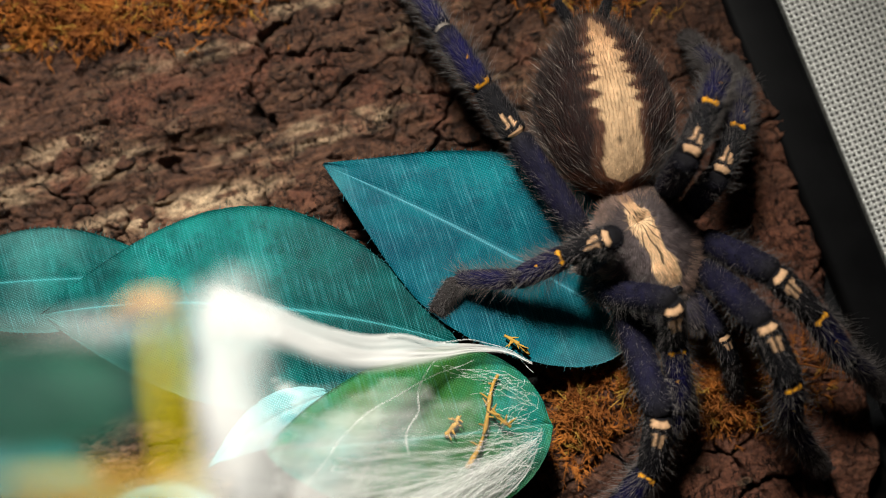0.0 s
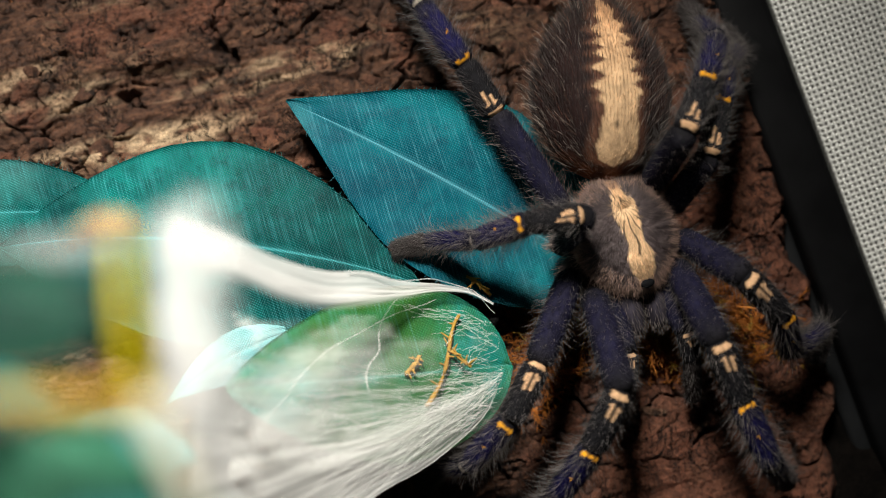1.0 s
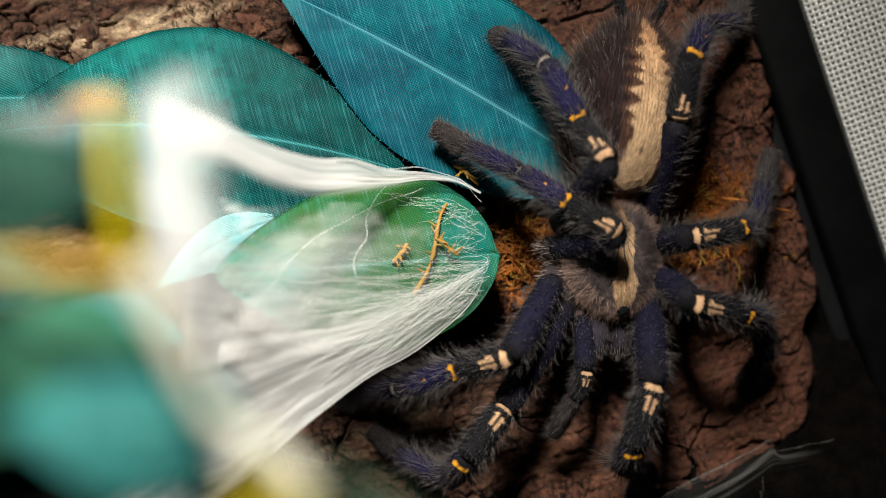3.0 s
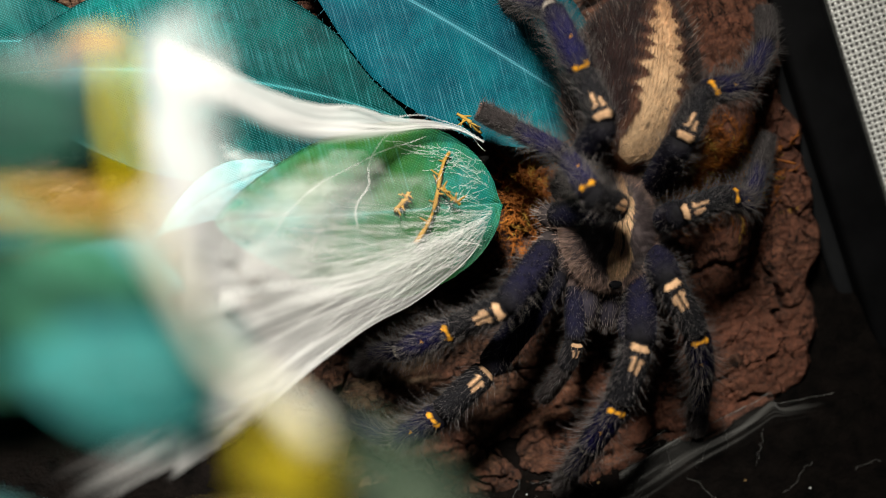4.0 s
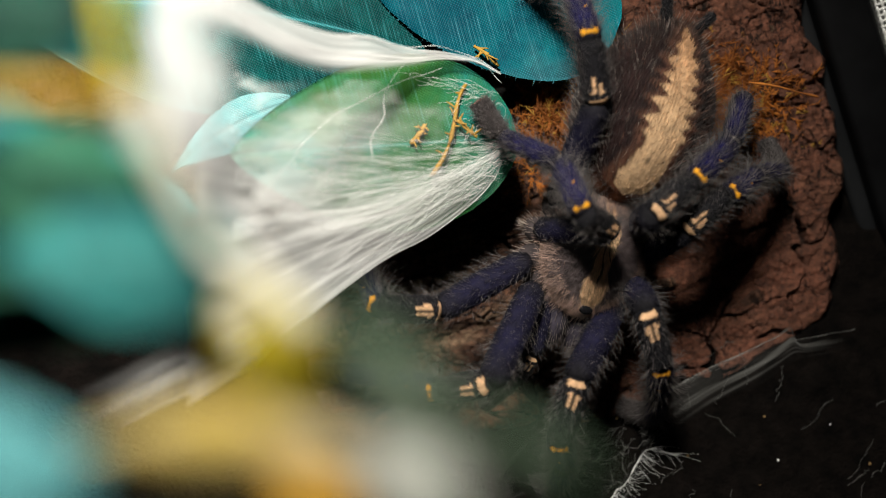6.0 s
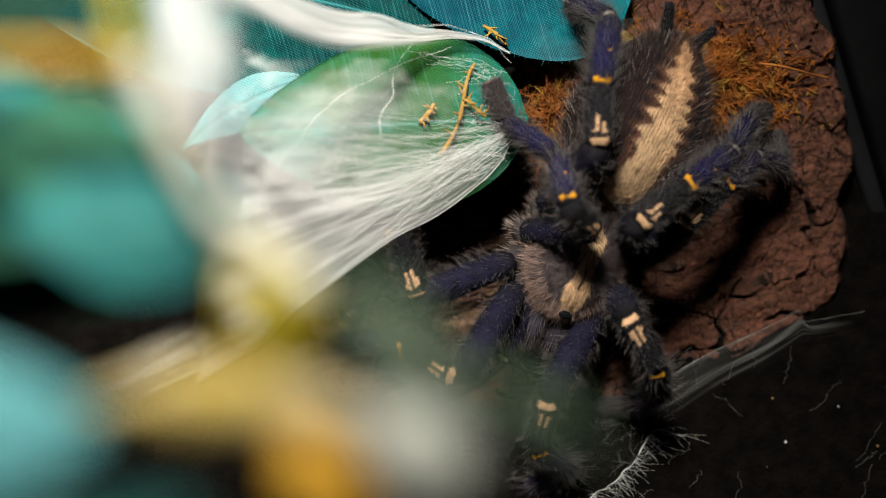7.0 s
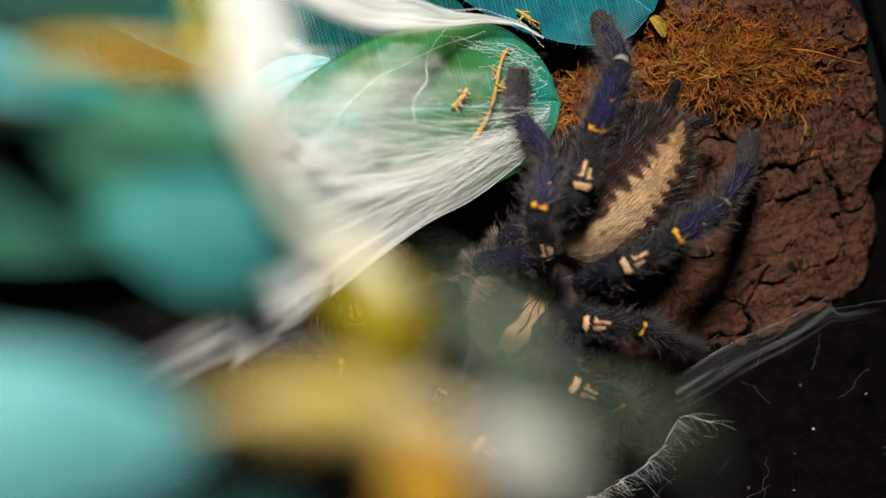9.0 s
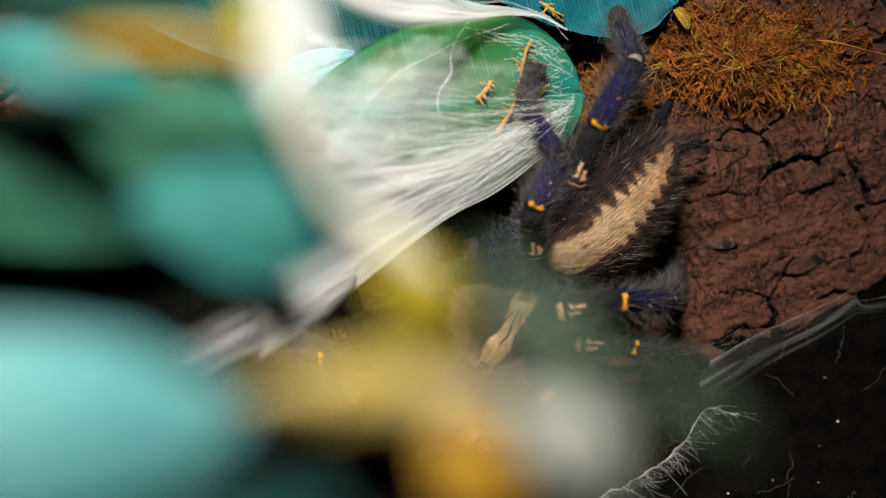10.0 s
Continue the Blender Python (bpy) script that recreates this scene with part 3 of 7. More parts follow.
def build_front_plant():
    """The out-of-reach spray of leaves and yellow stems that hangs close to the lens."""
    plant = thing("hanging_artificial_plant", "artificial plant spray with green leaves and yellow stems", "artificial plant")

    def stem(material, a, b, c, d, r0, r1, label=""):
        v, f = tube(bez(a, b, c, d, 18), np.linspace(r0, r1, 18), 10)
        part("stem", mesh_from("stem", v * MM, f, material), plant, label)

    stem(YELLOW, (-24.2, -15.2, 157.4), (-23.6, -17.6, 160.1), (-23.0, -21.5, 160.1), (-22.6, -25.8, 158.3), 0.24, 0.71, "bright yellow stem")
    stem(ORANGE, (-34.2, -25.8, 157.4), (-31.1, -25.4, 160.1), (-27.2, -25.6, 160.1), (-22.5, -25.8, 158.3), 0.68, 0.82, "ochre stem")
    stem(CREAM, (-22.3, -25.6, 158.3), (-21.0, -28.1, 158.3), (-19.9, -31.3, 158.3), (-17.8, -35.6, 157.4), 1.15, 0.54, "cream stem")
    stem(CREAM, (-17.8, -35.6, 157.4), (-15.5, -36.2, 157.4), (-13.4, -37.6, 157.4), (-11.4, -40.3, 157.4), 0.61, 1.09, "cream stem")
    leaves = [
        (TEAL, (-37.0, -28.6, 125.0), (-56.3, -23.8, 125.0), 6.5, 0.45, "teal leaf"),
        (CYAN, (-33.2, -38.3, 80.0), (-47.3, -33.1, 86.0), 8.0, 0.5, "pale cyan leaf"),
        (DARK_GREEN, (-25.4, -19.8, 150.8), (-52.1, -19.1, 148.8), 9.1, 0.40, "dark green leaf"),
        (CYAN, (-22.4, -30.0, 148.8), (-27.9, -29.2, 150.8), 4.2, 0.5, "pale cyan leaf"),
        (MID_GREEN, (-21.2, -32.0, 150.8), (-34.5, -30.6, 154.6), 9.6, 0.45, "mid green leaf"),
        (MINT, (-16.3, -35.8, 152.7), (-31.5, -35.6, 156.4), 9.4, 0.42, "mint teal leaf"),
        (DEEP_GREEN, (-23.4, -34.9, 136.6), (-63.1, -34.7, 142.8), 12.3, 0.42, "deep green leaf"),
        (DEEP_GREEN, (-26.5, -43.1, 134.4), (-59.9, -42.9, 136.6), 6.6, 0.45, "deep green leaf"),
        (CYAN, (-20.1, -44.6, 173.7), (-44.7, -43.0, 177.1), 9.6, 0.45, "pale cyan leaf"),
        (MINT, (-15.2, -48.7, 173.7), (-31.9, -52.2, 176.5), 5.4, 0.45, "mint teal leaf"),
        (LEMON, (-13.6, -35.9, 173.7), (-10.3, -41.5, 175.1), 3.7, 0.5, "lemon yellow leaf"),
        (TAN, (-21.7, -43.7, 173.7), (-6.4, -43.5, 175.1), 3.7, 0.55, "tan leaf"),
        (OCHRE, (-11.0, -43.8, 175.6), (-7.5, -50.8, 175.6), 3.8, 0.5, "ochre leaf"),
        (SAGE, (-9.5, -35.6, 173.0), (-2.4, -44.2, 175.1), 3.2, 0.55, "sage green leaf"),
        (SAGE, (-2.7, -41.6, 173.7), (4.9, -45.2, 175.8), 2.0, 0.62, "sage green leaf"),
        (PALE_SAGE, (-6.8, -42.9, 174.4), (-1.6, -48.6, 175.1), 4.8, 0.5, "grey sage leaf"),
    ]
    for i, (mat, a, b, w, fat, label) in enumerate(leaves):
        part("leaf", leaf_data("leaf", mat, a, b, w, fat, 0.7, 2.0, -1.4, 0 if abs(b[0] - a[0]) < 8 else -22 if b[0] > a[0] else 22, 1.0, 0.3, 0.85, 40, 17, 20 + i), plant, label)


build_leaf_sprig()
build_front_plant()


# ---------------------------------------------------------------- silk, moss, litter
def strands(paths, radius):
    return joined([tube(np.asarray(p) * MM, radius * MM, 4, False) for p in paths])


def sheet(name, material, corners, n, m, sag, ragged, seed, dense=0.0, grow=0.0, soft=0.10, lace=0.0):
    """A silk sheet spanned between four corners (bark space, mm), frayed along its sides."""
    a, b, c, d = (np.asarray(p, float) for p in corners)
    s, t = np.meshgrid(np.linspace(0, 1, n), np.linspace(0, 1, m), indexing="ij")
    pos = (a * ((1 - s) * (1 - t))[..., None] + b * (s * (1 - t))[..., None] + c * (s * t)[..., None] + d * ((1 - s) * t)[..., None])
    pos[..., 2] += sag * 4 * s * (1 - s) * t + 1.0 * (fbm(s * 4 + seed, t * 3 + seed, 2) - 0.5)
    pos[..., 0] += 1.5 * (fbm(s * 5 + seed + 9, t * 5, 3) - 0.5)
    rim = np.minimum(np.minimum(s, 1 - s), np.minimum(t, 1 - t))
    cover = np.clip((rim + ragged * (fbm(s * 9 + seed, t * 9, 3) - 0.55)) / soft, 0, 1)
    cover = cover * (1 - lace * (1 - np.clip(s / 0.5, 0, 1)) * np.clip(0.4 + 1.6 * fbm(s * 30 + seed, t * 5, 3), 0, 1))
    thick = np.clip(dense - t * 1.2 * dense + grow * t ** 1.5 + 0.3 * (fbm(s * 12 + 3, t * 3 + seed, 3) - 0.5), 0, 1)
    col = np.stack([cover, thick, cover * 0], -1).reshape(-1, 3)
    me = mesh_from(name, pos.reshape(-1, 3) * MM, grid_faces(n, m), material, True, col)
    return me


def curve_through(points, n):
    """n even steps along a smooth curve through the points."""
    p = np.asarray(points, float)
    at = np.concatenate([[0], np.cumsum(np.linalg.norm(np.diff(p, axis=0), axis=1))])
    slope = np.gradient(p, at, axis=0)
    s = np.linspace(0, at[-1], n)
    i = np.clip(np.searchsorted(at, s) - 1, 0, len(p) - 2)
    h = (at[i + 1] - at[i])[:, None]
    f = (s - at[i])[:, None] / h
    return (2 * f ** 3 - 3 * f ** 2 + 1) * p[i] + (f ** 3 - 2 * f ** 2 + f) * h * slope[i] + (3 * f ** 2 - 2 * f ** 3) * p[i + 1] + (f ** 3 - f ** 2) * h * slope[i + 1]


def taut_sheet(name, material, edge, far, n, m, seed, start, end, fray, rim=0.9, streaks=26, bulge=1.0, tail=0.06):
    """A taut silk sheet between a crisp edge and a far side where it thins out; start and end: how closely it is woven."""
    a, b = curve_through(edge, n), curve_through(far, n)
    s, t = np.meshgrid(np.linspace(0, 1, n), np.linspace(0, 1, m), indexing="ij")
    pos = a[:, None] * (1 - t)[..., None] + b[:, None] * t[..., None]
    pos[..., 2] += bulge * np.sin(np.pi * t) + 0.5 * (fbm(s * 7 + seed, t * 16 + seed, 3) - 0.5)
    ray = fbm(s * 2.2 + seed, t * streaks + 2.5 * s + seed, 3)
    body = (start + (end - start) * s ** 0.8) * (0.45 + 1.1 * ray)
    thin = np.clip((1 - t) / fray, 0, 1) ** 1.2
    cover = np.clip(thin * 1.15 - 0.5 * (1 - thin) * fbm(s * 6 + seed, t * 6, 3), 0, 1)
    cover = cover * np.clip((1 - s) / tail - 1.2 * (1 - np.clip((1 - s) / tail, 0, 1)) * fbm(s * 2, t * 24 + seed, 3), 0, 1)
    dense = np.clip(body + rim * np.exp(-(t / 0.012) ** 2) + 0.5 * np.clip(ray - 0.56, 0, 1) * 4, 0, 1)
    col = np.stack([cover, dense, cover * 0], -1).reshape(-1, 3)
    return mesh_from(name, pos.reshape(-1, 3) * MM, grid_faces(n, m), material, True, col)


def build_silk():
    rnd = random.Random(5)
    web = thing("spider_silk", "white silk sheets and threads stretched over the leaves", "spider silk")
    low = [(9.3, -30.1, 19.5), (6.4, -37.3, 20.5), (0.2, -43.4, 22.0), (-5.6, -47.5, 23.5), (-10.5, -49.9, 25.0), (-18.9, -55.3, 31.0), (-25.7, -60.2, 38.0), (-32.4, -65.0, 49.0), (-41.0, -69.3, 62.0)]
    far = [(8.9, -31.9, 20.0), (0.1, -32.7, 22.5), (-9.6, -34.2, 25.0), (-18.0, -35.2, 30.0), (-26.0, -31.6, 38.0), (-31.3, -26.2, 48.0), (-33.8, -21.5, 58.0), (-34.7, -18.0, 66.0), (-35.7, -16.0, 70.0)]
    part("silk_sheet", taut_sheet("silk_sheet", SILK_TAUT, low, far, 150, 130, 3, 0.06, 1.05, 0.45), web, "dense white silk sheet")
    top = [(-37.3, -7.4, 86.0), (-31.6, -9.3, 68.0), (-26.3, -12.1, 54.0), (-19.7, -13.6, 42.0), (-14.6, -13.4, 35.0), (-8.3, -14.8, 26.0), (-1.4, -15.2, 21.0), (3.4, -16.2, 19.3), (7.6, -18.4, 18.6)]
    under = [(-38.3, -15.4, 86.0), (-30.8, -16.9, 68.0), (-25.4, -19.6, 54.0), (-19.6, -21.0, 42.0), (-12.8, -20.0, 34.0), (-7.3, -18.2, 26.0), (-1.4, -16.9, 21.0), (3.2, -17.2, 19.3), (7.4, -19.0, 18.6)]
    part("silk_sheet", taut_sheet("silk_sheet", SILK_TAUT, top[::-1], under[::-1], 120, 50, 8, 0.50, 1.05, 0.45, 0.35, 7), web, "dense white silk band")
    part("silk_sheet", sheet("silk_sheet", SILK, ((7, -42, 20.5), (8, -21, 19.0), (-33.9, -20.1, 49.8), (-40.3, -47.6, 59.9)), 60, 70, 3, 0.5, 3, 0.0, 0.58, 0.16), web, "thin silk veil")
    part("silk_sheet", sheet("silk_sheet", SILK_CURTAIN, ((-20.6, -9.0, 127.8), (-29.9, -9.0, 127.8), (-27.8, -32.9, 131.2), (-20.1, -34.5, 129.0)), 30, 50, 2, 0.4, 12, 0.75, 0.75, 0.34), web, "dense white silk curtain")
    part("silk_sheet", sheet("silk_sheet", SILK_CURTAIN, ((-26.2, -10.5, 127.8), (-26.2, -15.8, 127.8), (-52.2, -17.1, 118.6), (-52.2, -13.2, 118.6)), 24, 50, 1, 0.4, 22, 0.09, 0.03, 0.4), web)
    part("silk_sheet", taut_sheet("silk_sheet", SILK_TAUT, [(-27.0, -61.0, 40), (-31.7, -65.2, 48.0), (-39.3, -67.1, 58.0), (-44.1, -68.3, 66.0), (-56.8, -72.8, 80.0)],
                                  [(-26.0, -56.0, 42), (-31.1, -55.5, 52.0), (-38.9, -56.7, 60.0), (-47.5, -60.1, 68.0), (-62.8, -66.6, 82.0)], 80, 70, 15, 0.85, 0.5, 0.6, 0.3, 13, 1.0, 0.7), web, "streaked white silk sheet")
    paths = []
    low_edge, far_edge = curve_through(low, 60), curve_through(far, 60)
    for i in range(95):
        # threads fanning from the leaf tip along the sheet
        k0, k1 = rnd.randint(0, 10), rnd.randint(20, 52)
        f0, f1 = rnd.random() ** 1.3, rnd.random() ** 1.3
        a = low_edge[k0] * (1 - f0) + far_edge[k0] * f0 + np.array((0, 0, 0.6))
        b = low_edge[k1] * (1 - f1) + far_edge[k1] * f1 + np.array((0, 0, 1.2))
        bow = np.array((rnd.uniform(-2, 2), rnd.uniform(-2.5, 2.5), rnd.uniform(0.3, 1.2)))
        paths.append(bez(a, a * 0.7 + b * 0.3 + bow, a * 0.3 + b * 0.7 + bow, b, 18))
    for i in range(70):
        # short loops on the upper blade and round the tip
        ang = rnd.uniform(-1.2, 1.4)
        a = np.array((9.2 - 2.2 * ang * ang - rnd.random() * 3, -30 + 9.5 * math.sin(ang), 19.0))
        b = a + np.array((-rnd.uniform(3, 15), rnd.uniform(-5, 5), rnd.uniform(1.0, 4.0)))
        b[1] = min(b[1], -18.5)
        bow = np.array((rnd.uniform(-2, 2), rnd.uniform(-3, 3), 0.6))
        paths.append(bez(a, a * 0.7 + b * 0.3 + bow, a * 0.3 + b * 0.7 - bow * 0.4, b, 14))
    for p in paths:
        k = np.arange(len(p))
        p[:, :2] += 1.3 * np.stack([fbm(k / 2.2 + p[0, 0] * 9, k * 0 + 5.0, 2) - 0.5, fbm(k / 2.2 + 40, k * 0 + p[0, 1] * 7, 2) - 0.5], -1)
    v, f = strands(paths, 0.021)
    ob = part("silk_threads", mesh_from("silk_threads", v, f, STRAND), web)
    ob["kind"] = "stuff"
    thick = [
        [(-9.0, -16.6, 24.0), (-9.9, -22.0, 27.9), (-15.8, -26.0, 29.8), (-13.8, -33.8, 29.8)],
        [(9, -20, 18.5), (4, -16, 19), (-4, -15, 20), (-17.5, -13.5, 39.1)],
        [(8, -34, 19), (0, -36, 20), (-11.9, -36.8, 25.9), (-32.5, -42.9, 42.7)],
        [(-3.0, -17.0, 22.0), (-19.7, -26.0, 27.9), (-25.5, -29.8, 31.7), (-30.9, -39.4, 37.3)],
    ]
    for p in thick:
        q = bez(*p, 30)
        q[:, :2] += 0.5 * np.stack([fbm(np.arange(30) / 9.0 + p[0][0], np.zeros(30), 2) - 0.5, fbm(np.arange(30) / 9.0, np.ones(30) * p[0][1], 2) - 0.5], -1) * 6
        v, f = tube(q * MM, np.linspace(0.035, 0.085, 30) * MM, 5)
        part("silk_rope", mesh_from("silk_rope", v, f, STRAND), web)


def moss_mesh(name, material, centre, size, count, length, seed, lift=1.0):
    """Feathery sprigs: a curved axis set with short tapering leaflets."""
    rnd = np.random.RandomState(seed)
    pieces = []
    spread = rnd.normal(0, 0.45, (count, 2))
    us, vs = centre[0] + spread[:, 0] * size[0], centre[1] + spread[:, 1] * size[1]
    floor = bark_height(us, vs)[0] + lift * np.maximum(0, 1.5 - np.hypot(spread[:, 0], spread[:, 1]) * 1.6) * rnd.rand(count) * 2.2
    for u, v, h in zip(us, vs, floor):
        if u > bark_edge(np.array([v]))[0] - 5:
            continue
        ang = rnd.rand() * 6.283
        l = length * (0.5 + rnd.rand())
        p0 = np.array((u, v, h))
        d = np.array((math.cos(ang) * l, math.sin(ang) * l, rnd.uniform(-0.15, 0.5) * l))
        e = d * 0.5 + rnd.normal(0, 0.25, 3) * l
        axis = bez(p0, p0 + e * 0.6, p0 + e, p0 + d, 9)
        axis[:, 2] = np.maximum(axis[:, 2], h - 0.5)
        thick = rnd.uniform(0.6, 1.3)
        pieces.append(tube(axis * MM, np.linspace(0.11, 0.04, 9) * MM * thick, 3, False))
        for k in range(1, 9):
            for _ in range(2):
                w = rnd.normal(0, 1, 3) * 0.55 + d / l * 0.9
                w *= rnd.uniform(0.5, 1.3)
                pieces.append(tube(np.stack([axis[k], axis[k] + w * 0.6, axis[k] + w + np.array((0, 0, 0.1))]) * MM, np.array((0.10, 0.11, 0.03)) * MM * thick, 3, False))
    return mesh_from(name, *joined(pieces), material)


def build_moss():
    for label, c, size, count, seed in (("tuft of dry orange-brown moss on the bark", (-84, 52, 0), (30, 7), 230, 1),
                                        ("tuft of dry orange-brown moss on the bark", (42, -22, 0), (22, 9), 520, 2),
                                        ("small tuft of dry moss beside the silk leaf", (17, -29, 0), (6, 11), 80, 3),
                                        ("wisp of dry moss at the bark top", (-52, 54, 0), (10, 4), 30, 4),
                                        ("wisp of dry moss at the bark top", (22, 54, 0), (14, 5), 45, 5)):
        tuft = thing("moss_tuft", label, "moss", moss_mesh("moss_tuft", MOSS, c, size, int(count * 2.4), 3.4, seed, 1.5))
        tuft["kind"] = "stuff"
        pale = part("pale_fibres", moss_mesh("pale_fibres", MOSS_PALE, c, size, count // 3, 3.4, seed + 20, 1.6), tuft)
        pale["kind"] = "stuff"


def build_litter():
    """Moss fragments caught on the silk-wrapped leaf, the root edge and specks on the soil."""
    rnd = random.Random(3)
    for label, path, r in (
            ("dry ochre moss sprig caught on silk", [(1.5, -20.5, 19.6), (-1.5, -24, 21), (1.0, -30, 21.5), (-4.5, -36.5, 22.5)], 0.36),
            ("dry ochre moss fragment caught on silk", [(-0.6, -26.6, 21.6), (0.6, -27.0, 22), (1.6, -28.4, 21.6), (3.4, -29.6, 20.6)], 0.34),
            ("dry ochre moss fragment caught on silk", [(-8, -31, 22.5), (-7, -29.5, 23), (-6.0, -29, 23), (-5.6, -27.6, 22.5)], 0.42),
            ("dry ochre moss fragment at the leaf edge", [(3.0, -13.5, 12), (5.0, -14.5, 13), (6.0, -15.5, 13), (7.4, -17.0, 12)], 0.36)):
        q = bez(*path, 22)
        rr = r * (0.55 + 0.9 * fbm(np.arange(22) / 2.0 + path[0][0], np.zeros(22), 2))
        pieces = [tube(q * MM, rr * MM, 6)]
        for k in range(3, 20, 2):
            d = np.array((rnd.uniform(-1, 1), rnd.uniform(-1, 1), rnd.uniform(0.1, 0.6))) * 1.8
            pieces.append(tube(bez(q[k], q[k] + d * 0.4, q[k] + d * 0.8, q[k] + d, 5) * MM, np.array((0.22, 0.2, 0.17, 0.13, 0.05)) * MM, 4))
        v, f = joined(pieces)
        thing("moss_fragment", label, "moss", mesh_from("moss_fragment", v, f, MOSS_PALE))
    paths = []
    for i in range(13):
        a = np.array((rnd.uniform(34, 64), 0, 0))
        a[1] = -69 + 0.47 * (a[0] - 60) + rnd.uniform(-1, 3)
        a[2] = rnd.uniform(-1, 2.5)
        b = a + np.array((rnd.uniform(-16, 6), rnd.uniform(-9, -2), 0))
        b[2] = soil_level(b[1]) + 1.2
        paths.append(bez(a, a * 0.6 + b * 0.4 + np.array((0, 0, 1)), a * 0.4 + b * 0.6, b, 14))
    for i in range(60):
        a = np.array((rnd.uniform(8, 34), rnd.uniform(-112, -88), 0))
        if i < 25:
            a[0] = rnd.gauss(30, 3.5)
            a[1] = -92 + rnd.gauss(0, 3.0)
        a[2] = soil_level(a[1]) + 1.5 + rnd.random()
        ang = rnd.gauss(0.6, 0.7)
        l = rnd.uniform(2, 8)
        b = a + np.array((math.cos(ang) * l, math.sin(ang) * l, 0))
        b[2] = soil_level(b[1]) + 1.4 + rnd.random()
        paths.append(bez(a, a * 0.7 + b * 0.3 + np.array((rnd.uniform(-1, 1), rnd.uniform(-1, 1), 0.4)), a * 0.3 + b * 0.7 + np.array((rnd.uniform(-1, 1), rnd.uniform(-1, 1), 0.4)), b, 14))
    for i in range(16):
        a = np.array((rnd.uniform(40, 86), rnd.uniform(-112, -74), 0))
        a[2] = soil_level(a[1]) + 1.4
        ang = rnd.gauss(0.7, 0.5)
        l = rnd.uniform(2, 9)
        b = a + np.array((math.cos(ang) * l, math.sin(ang) * l, 0))
        b[2] = soil_level(b[1]) + 1.4
        paths.append(bez(a, a * 0.7 + b * 0.3, a * 0.3 + b * 0.7 + np.array((0.5, 0, 0)), b, 14))
    for p in paths:
        k = np.arange(len(p))
        p[:, :2] += 1.8 * np.stack([fbm(k / 1.7 + p[0, 0] * 9, k * 0 + 5.0, 2) - 0.5, fbm(k / 1.7 + 40, k * 0 + p[0, 1] * 7, 2) - 0.5], -1)
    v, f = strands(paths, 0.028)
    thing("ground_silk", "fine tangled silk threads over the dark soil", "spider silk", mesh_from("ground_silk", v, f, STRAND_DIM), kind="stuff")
    # silk film slung from the foot of the bark to the soil
    film = thing("silk_film", "thin grey silk film slung from the bark foot to the soil", "spider silk")
    edge = [(36, -82.5, 1.5), (43, -77.8, 2.0), (50, -73.6, 2.2), (57, -70.6, 1.5), (62, -67.6, 2.6), (64.4, -65.6, 3.6), (66.5, -68.2, 1.0), (72, -68.0, -1.0), (79, -66.5, -2.0)]
    foot = [(37, -90.5, 4.5), (44, -86.8, 3.5), (52, -82.0, 2.5), (60, -78.0, 1.5), (64, -75.5, 1.0), (67, -73.6, 0.5), (70, -72.5, 0.0), (76, -71.5, -0.5), (83, -70.0, -1.0)]
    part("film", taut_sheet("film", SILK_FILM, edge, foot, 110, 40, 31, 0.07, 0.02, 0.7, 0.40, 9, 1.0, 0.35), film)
    ridge = curve_through(edge, 70)
    ridge[:, 1] += 0.7 * (fbm(np.arange(70) / 3.0, np.zeros(70) + 4, 3) - 0.5)
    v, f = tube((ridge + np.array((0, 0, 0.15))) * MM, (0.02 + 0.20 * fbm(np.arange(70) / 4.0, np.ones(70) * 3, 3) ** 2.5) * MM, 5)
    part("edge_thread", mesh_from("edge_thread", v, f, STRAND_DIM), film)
    # torn web edge lying on the soil
    tear = curve_through([(14.0, -108.5, 15), (18.1, -106.0, 15), (24, -102.8, 13.5), (30.5, -98.7, 12.5), (34.2, -95.0, 11), (36.2, -91.6, 10), (38.4, -90.0, 9.5), (44.0, -90.6, 9.5)], 60)
    tear[:, 2] = soil_level(tear[:, 1]) + 1.9
    tear[:, :2] += 1.2 * np.stack([fbm(np.arange(60) / 2.6, np.zeros(60), 3) - 0.5, fbm(np.arange(60) / 2.6, np.ones(60) * 8, 3) - 0.5], -1)
    pieces = [tube(tear * MM, (0.03 + 0.20 * fbm(np.arange(60) / 3.0, np.ones(60) * 5, 3) ** 2.5) * MM, 5)]
    for k in range(150):
        a = tear[rnd.randint(4, 57)]
        d = np.array((rnd.gauss(2.2, 1.8), rnd.gauss(-1.8, 1.3), 0)) * rnd.uniform(0.4, 1.5)
        b = a + d
        b[2] = soil_level(b[1]) + 1.5
        bow = np.array((rnd.uniform(-1, 1), rnd.uniform(-1, 1), 0.3))
        pieces.append(tube(bez(a, a * 0.7 + b * 0.3 + bow, a * 0.3 + b * 0.7 + bow, b, 8) * MM, 0.022 * MM, 3, False))
    v, f = joined(pieces)
    thing("web_edge", "torn silk web edge lying on the dark soil", "spider silk", mesh_from("web_edge", v, f, STRAND), kind="stuff")
    stalk = curve_through([(55.5, -19.0, 1.2), (60.0, -19.6, 1.8), (65.0, -20.8, 1.6), (69.0, -21.6, 0.6)], 24)
    v, f = tube(stalk * MM, (0.10 + 0.25 * fbm(np.arange(24) / 4.0, np.zeros(24), 2)) * MM, 7)
    thing("moss_stalk", "dry ochre moss stalk on the bark", "moss", mesh_from("moss_stalk", v, f, MOSS))
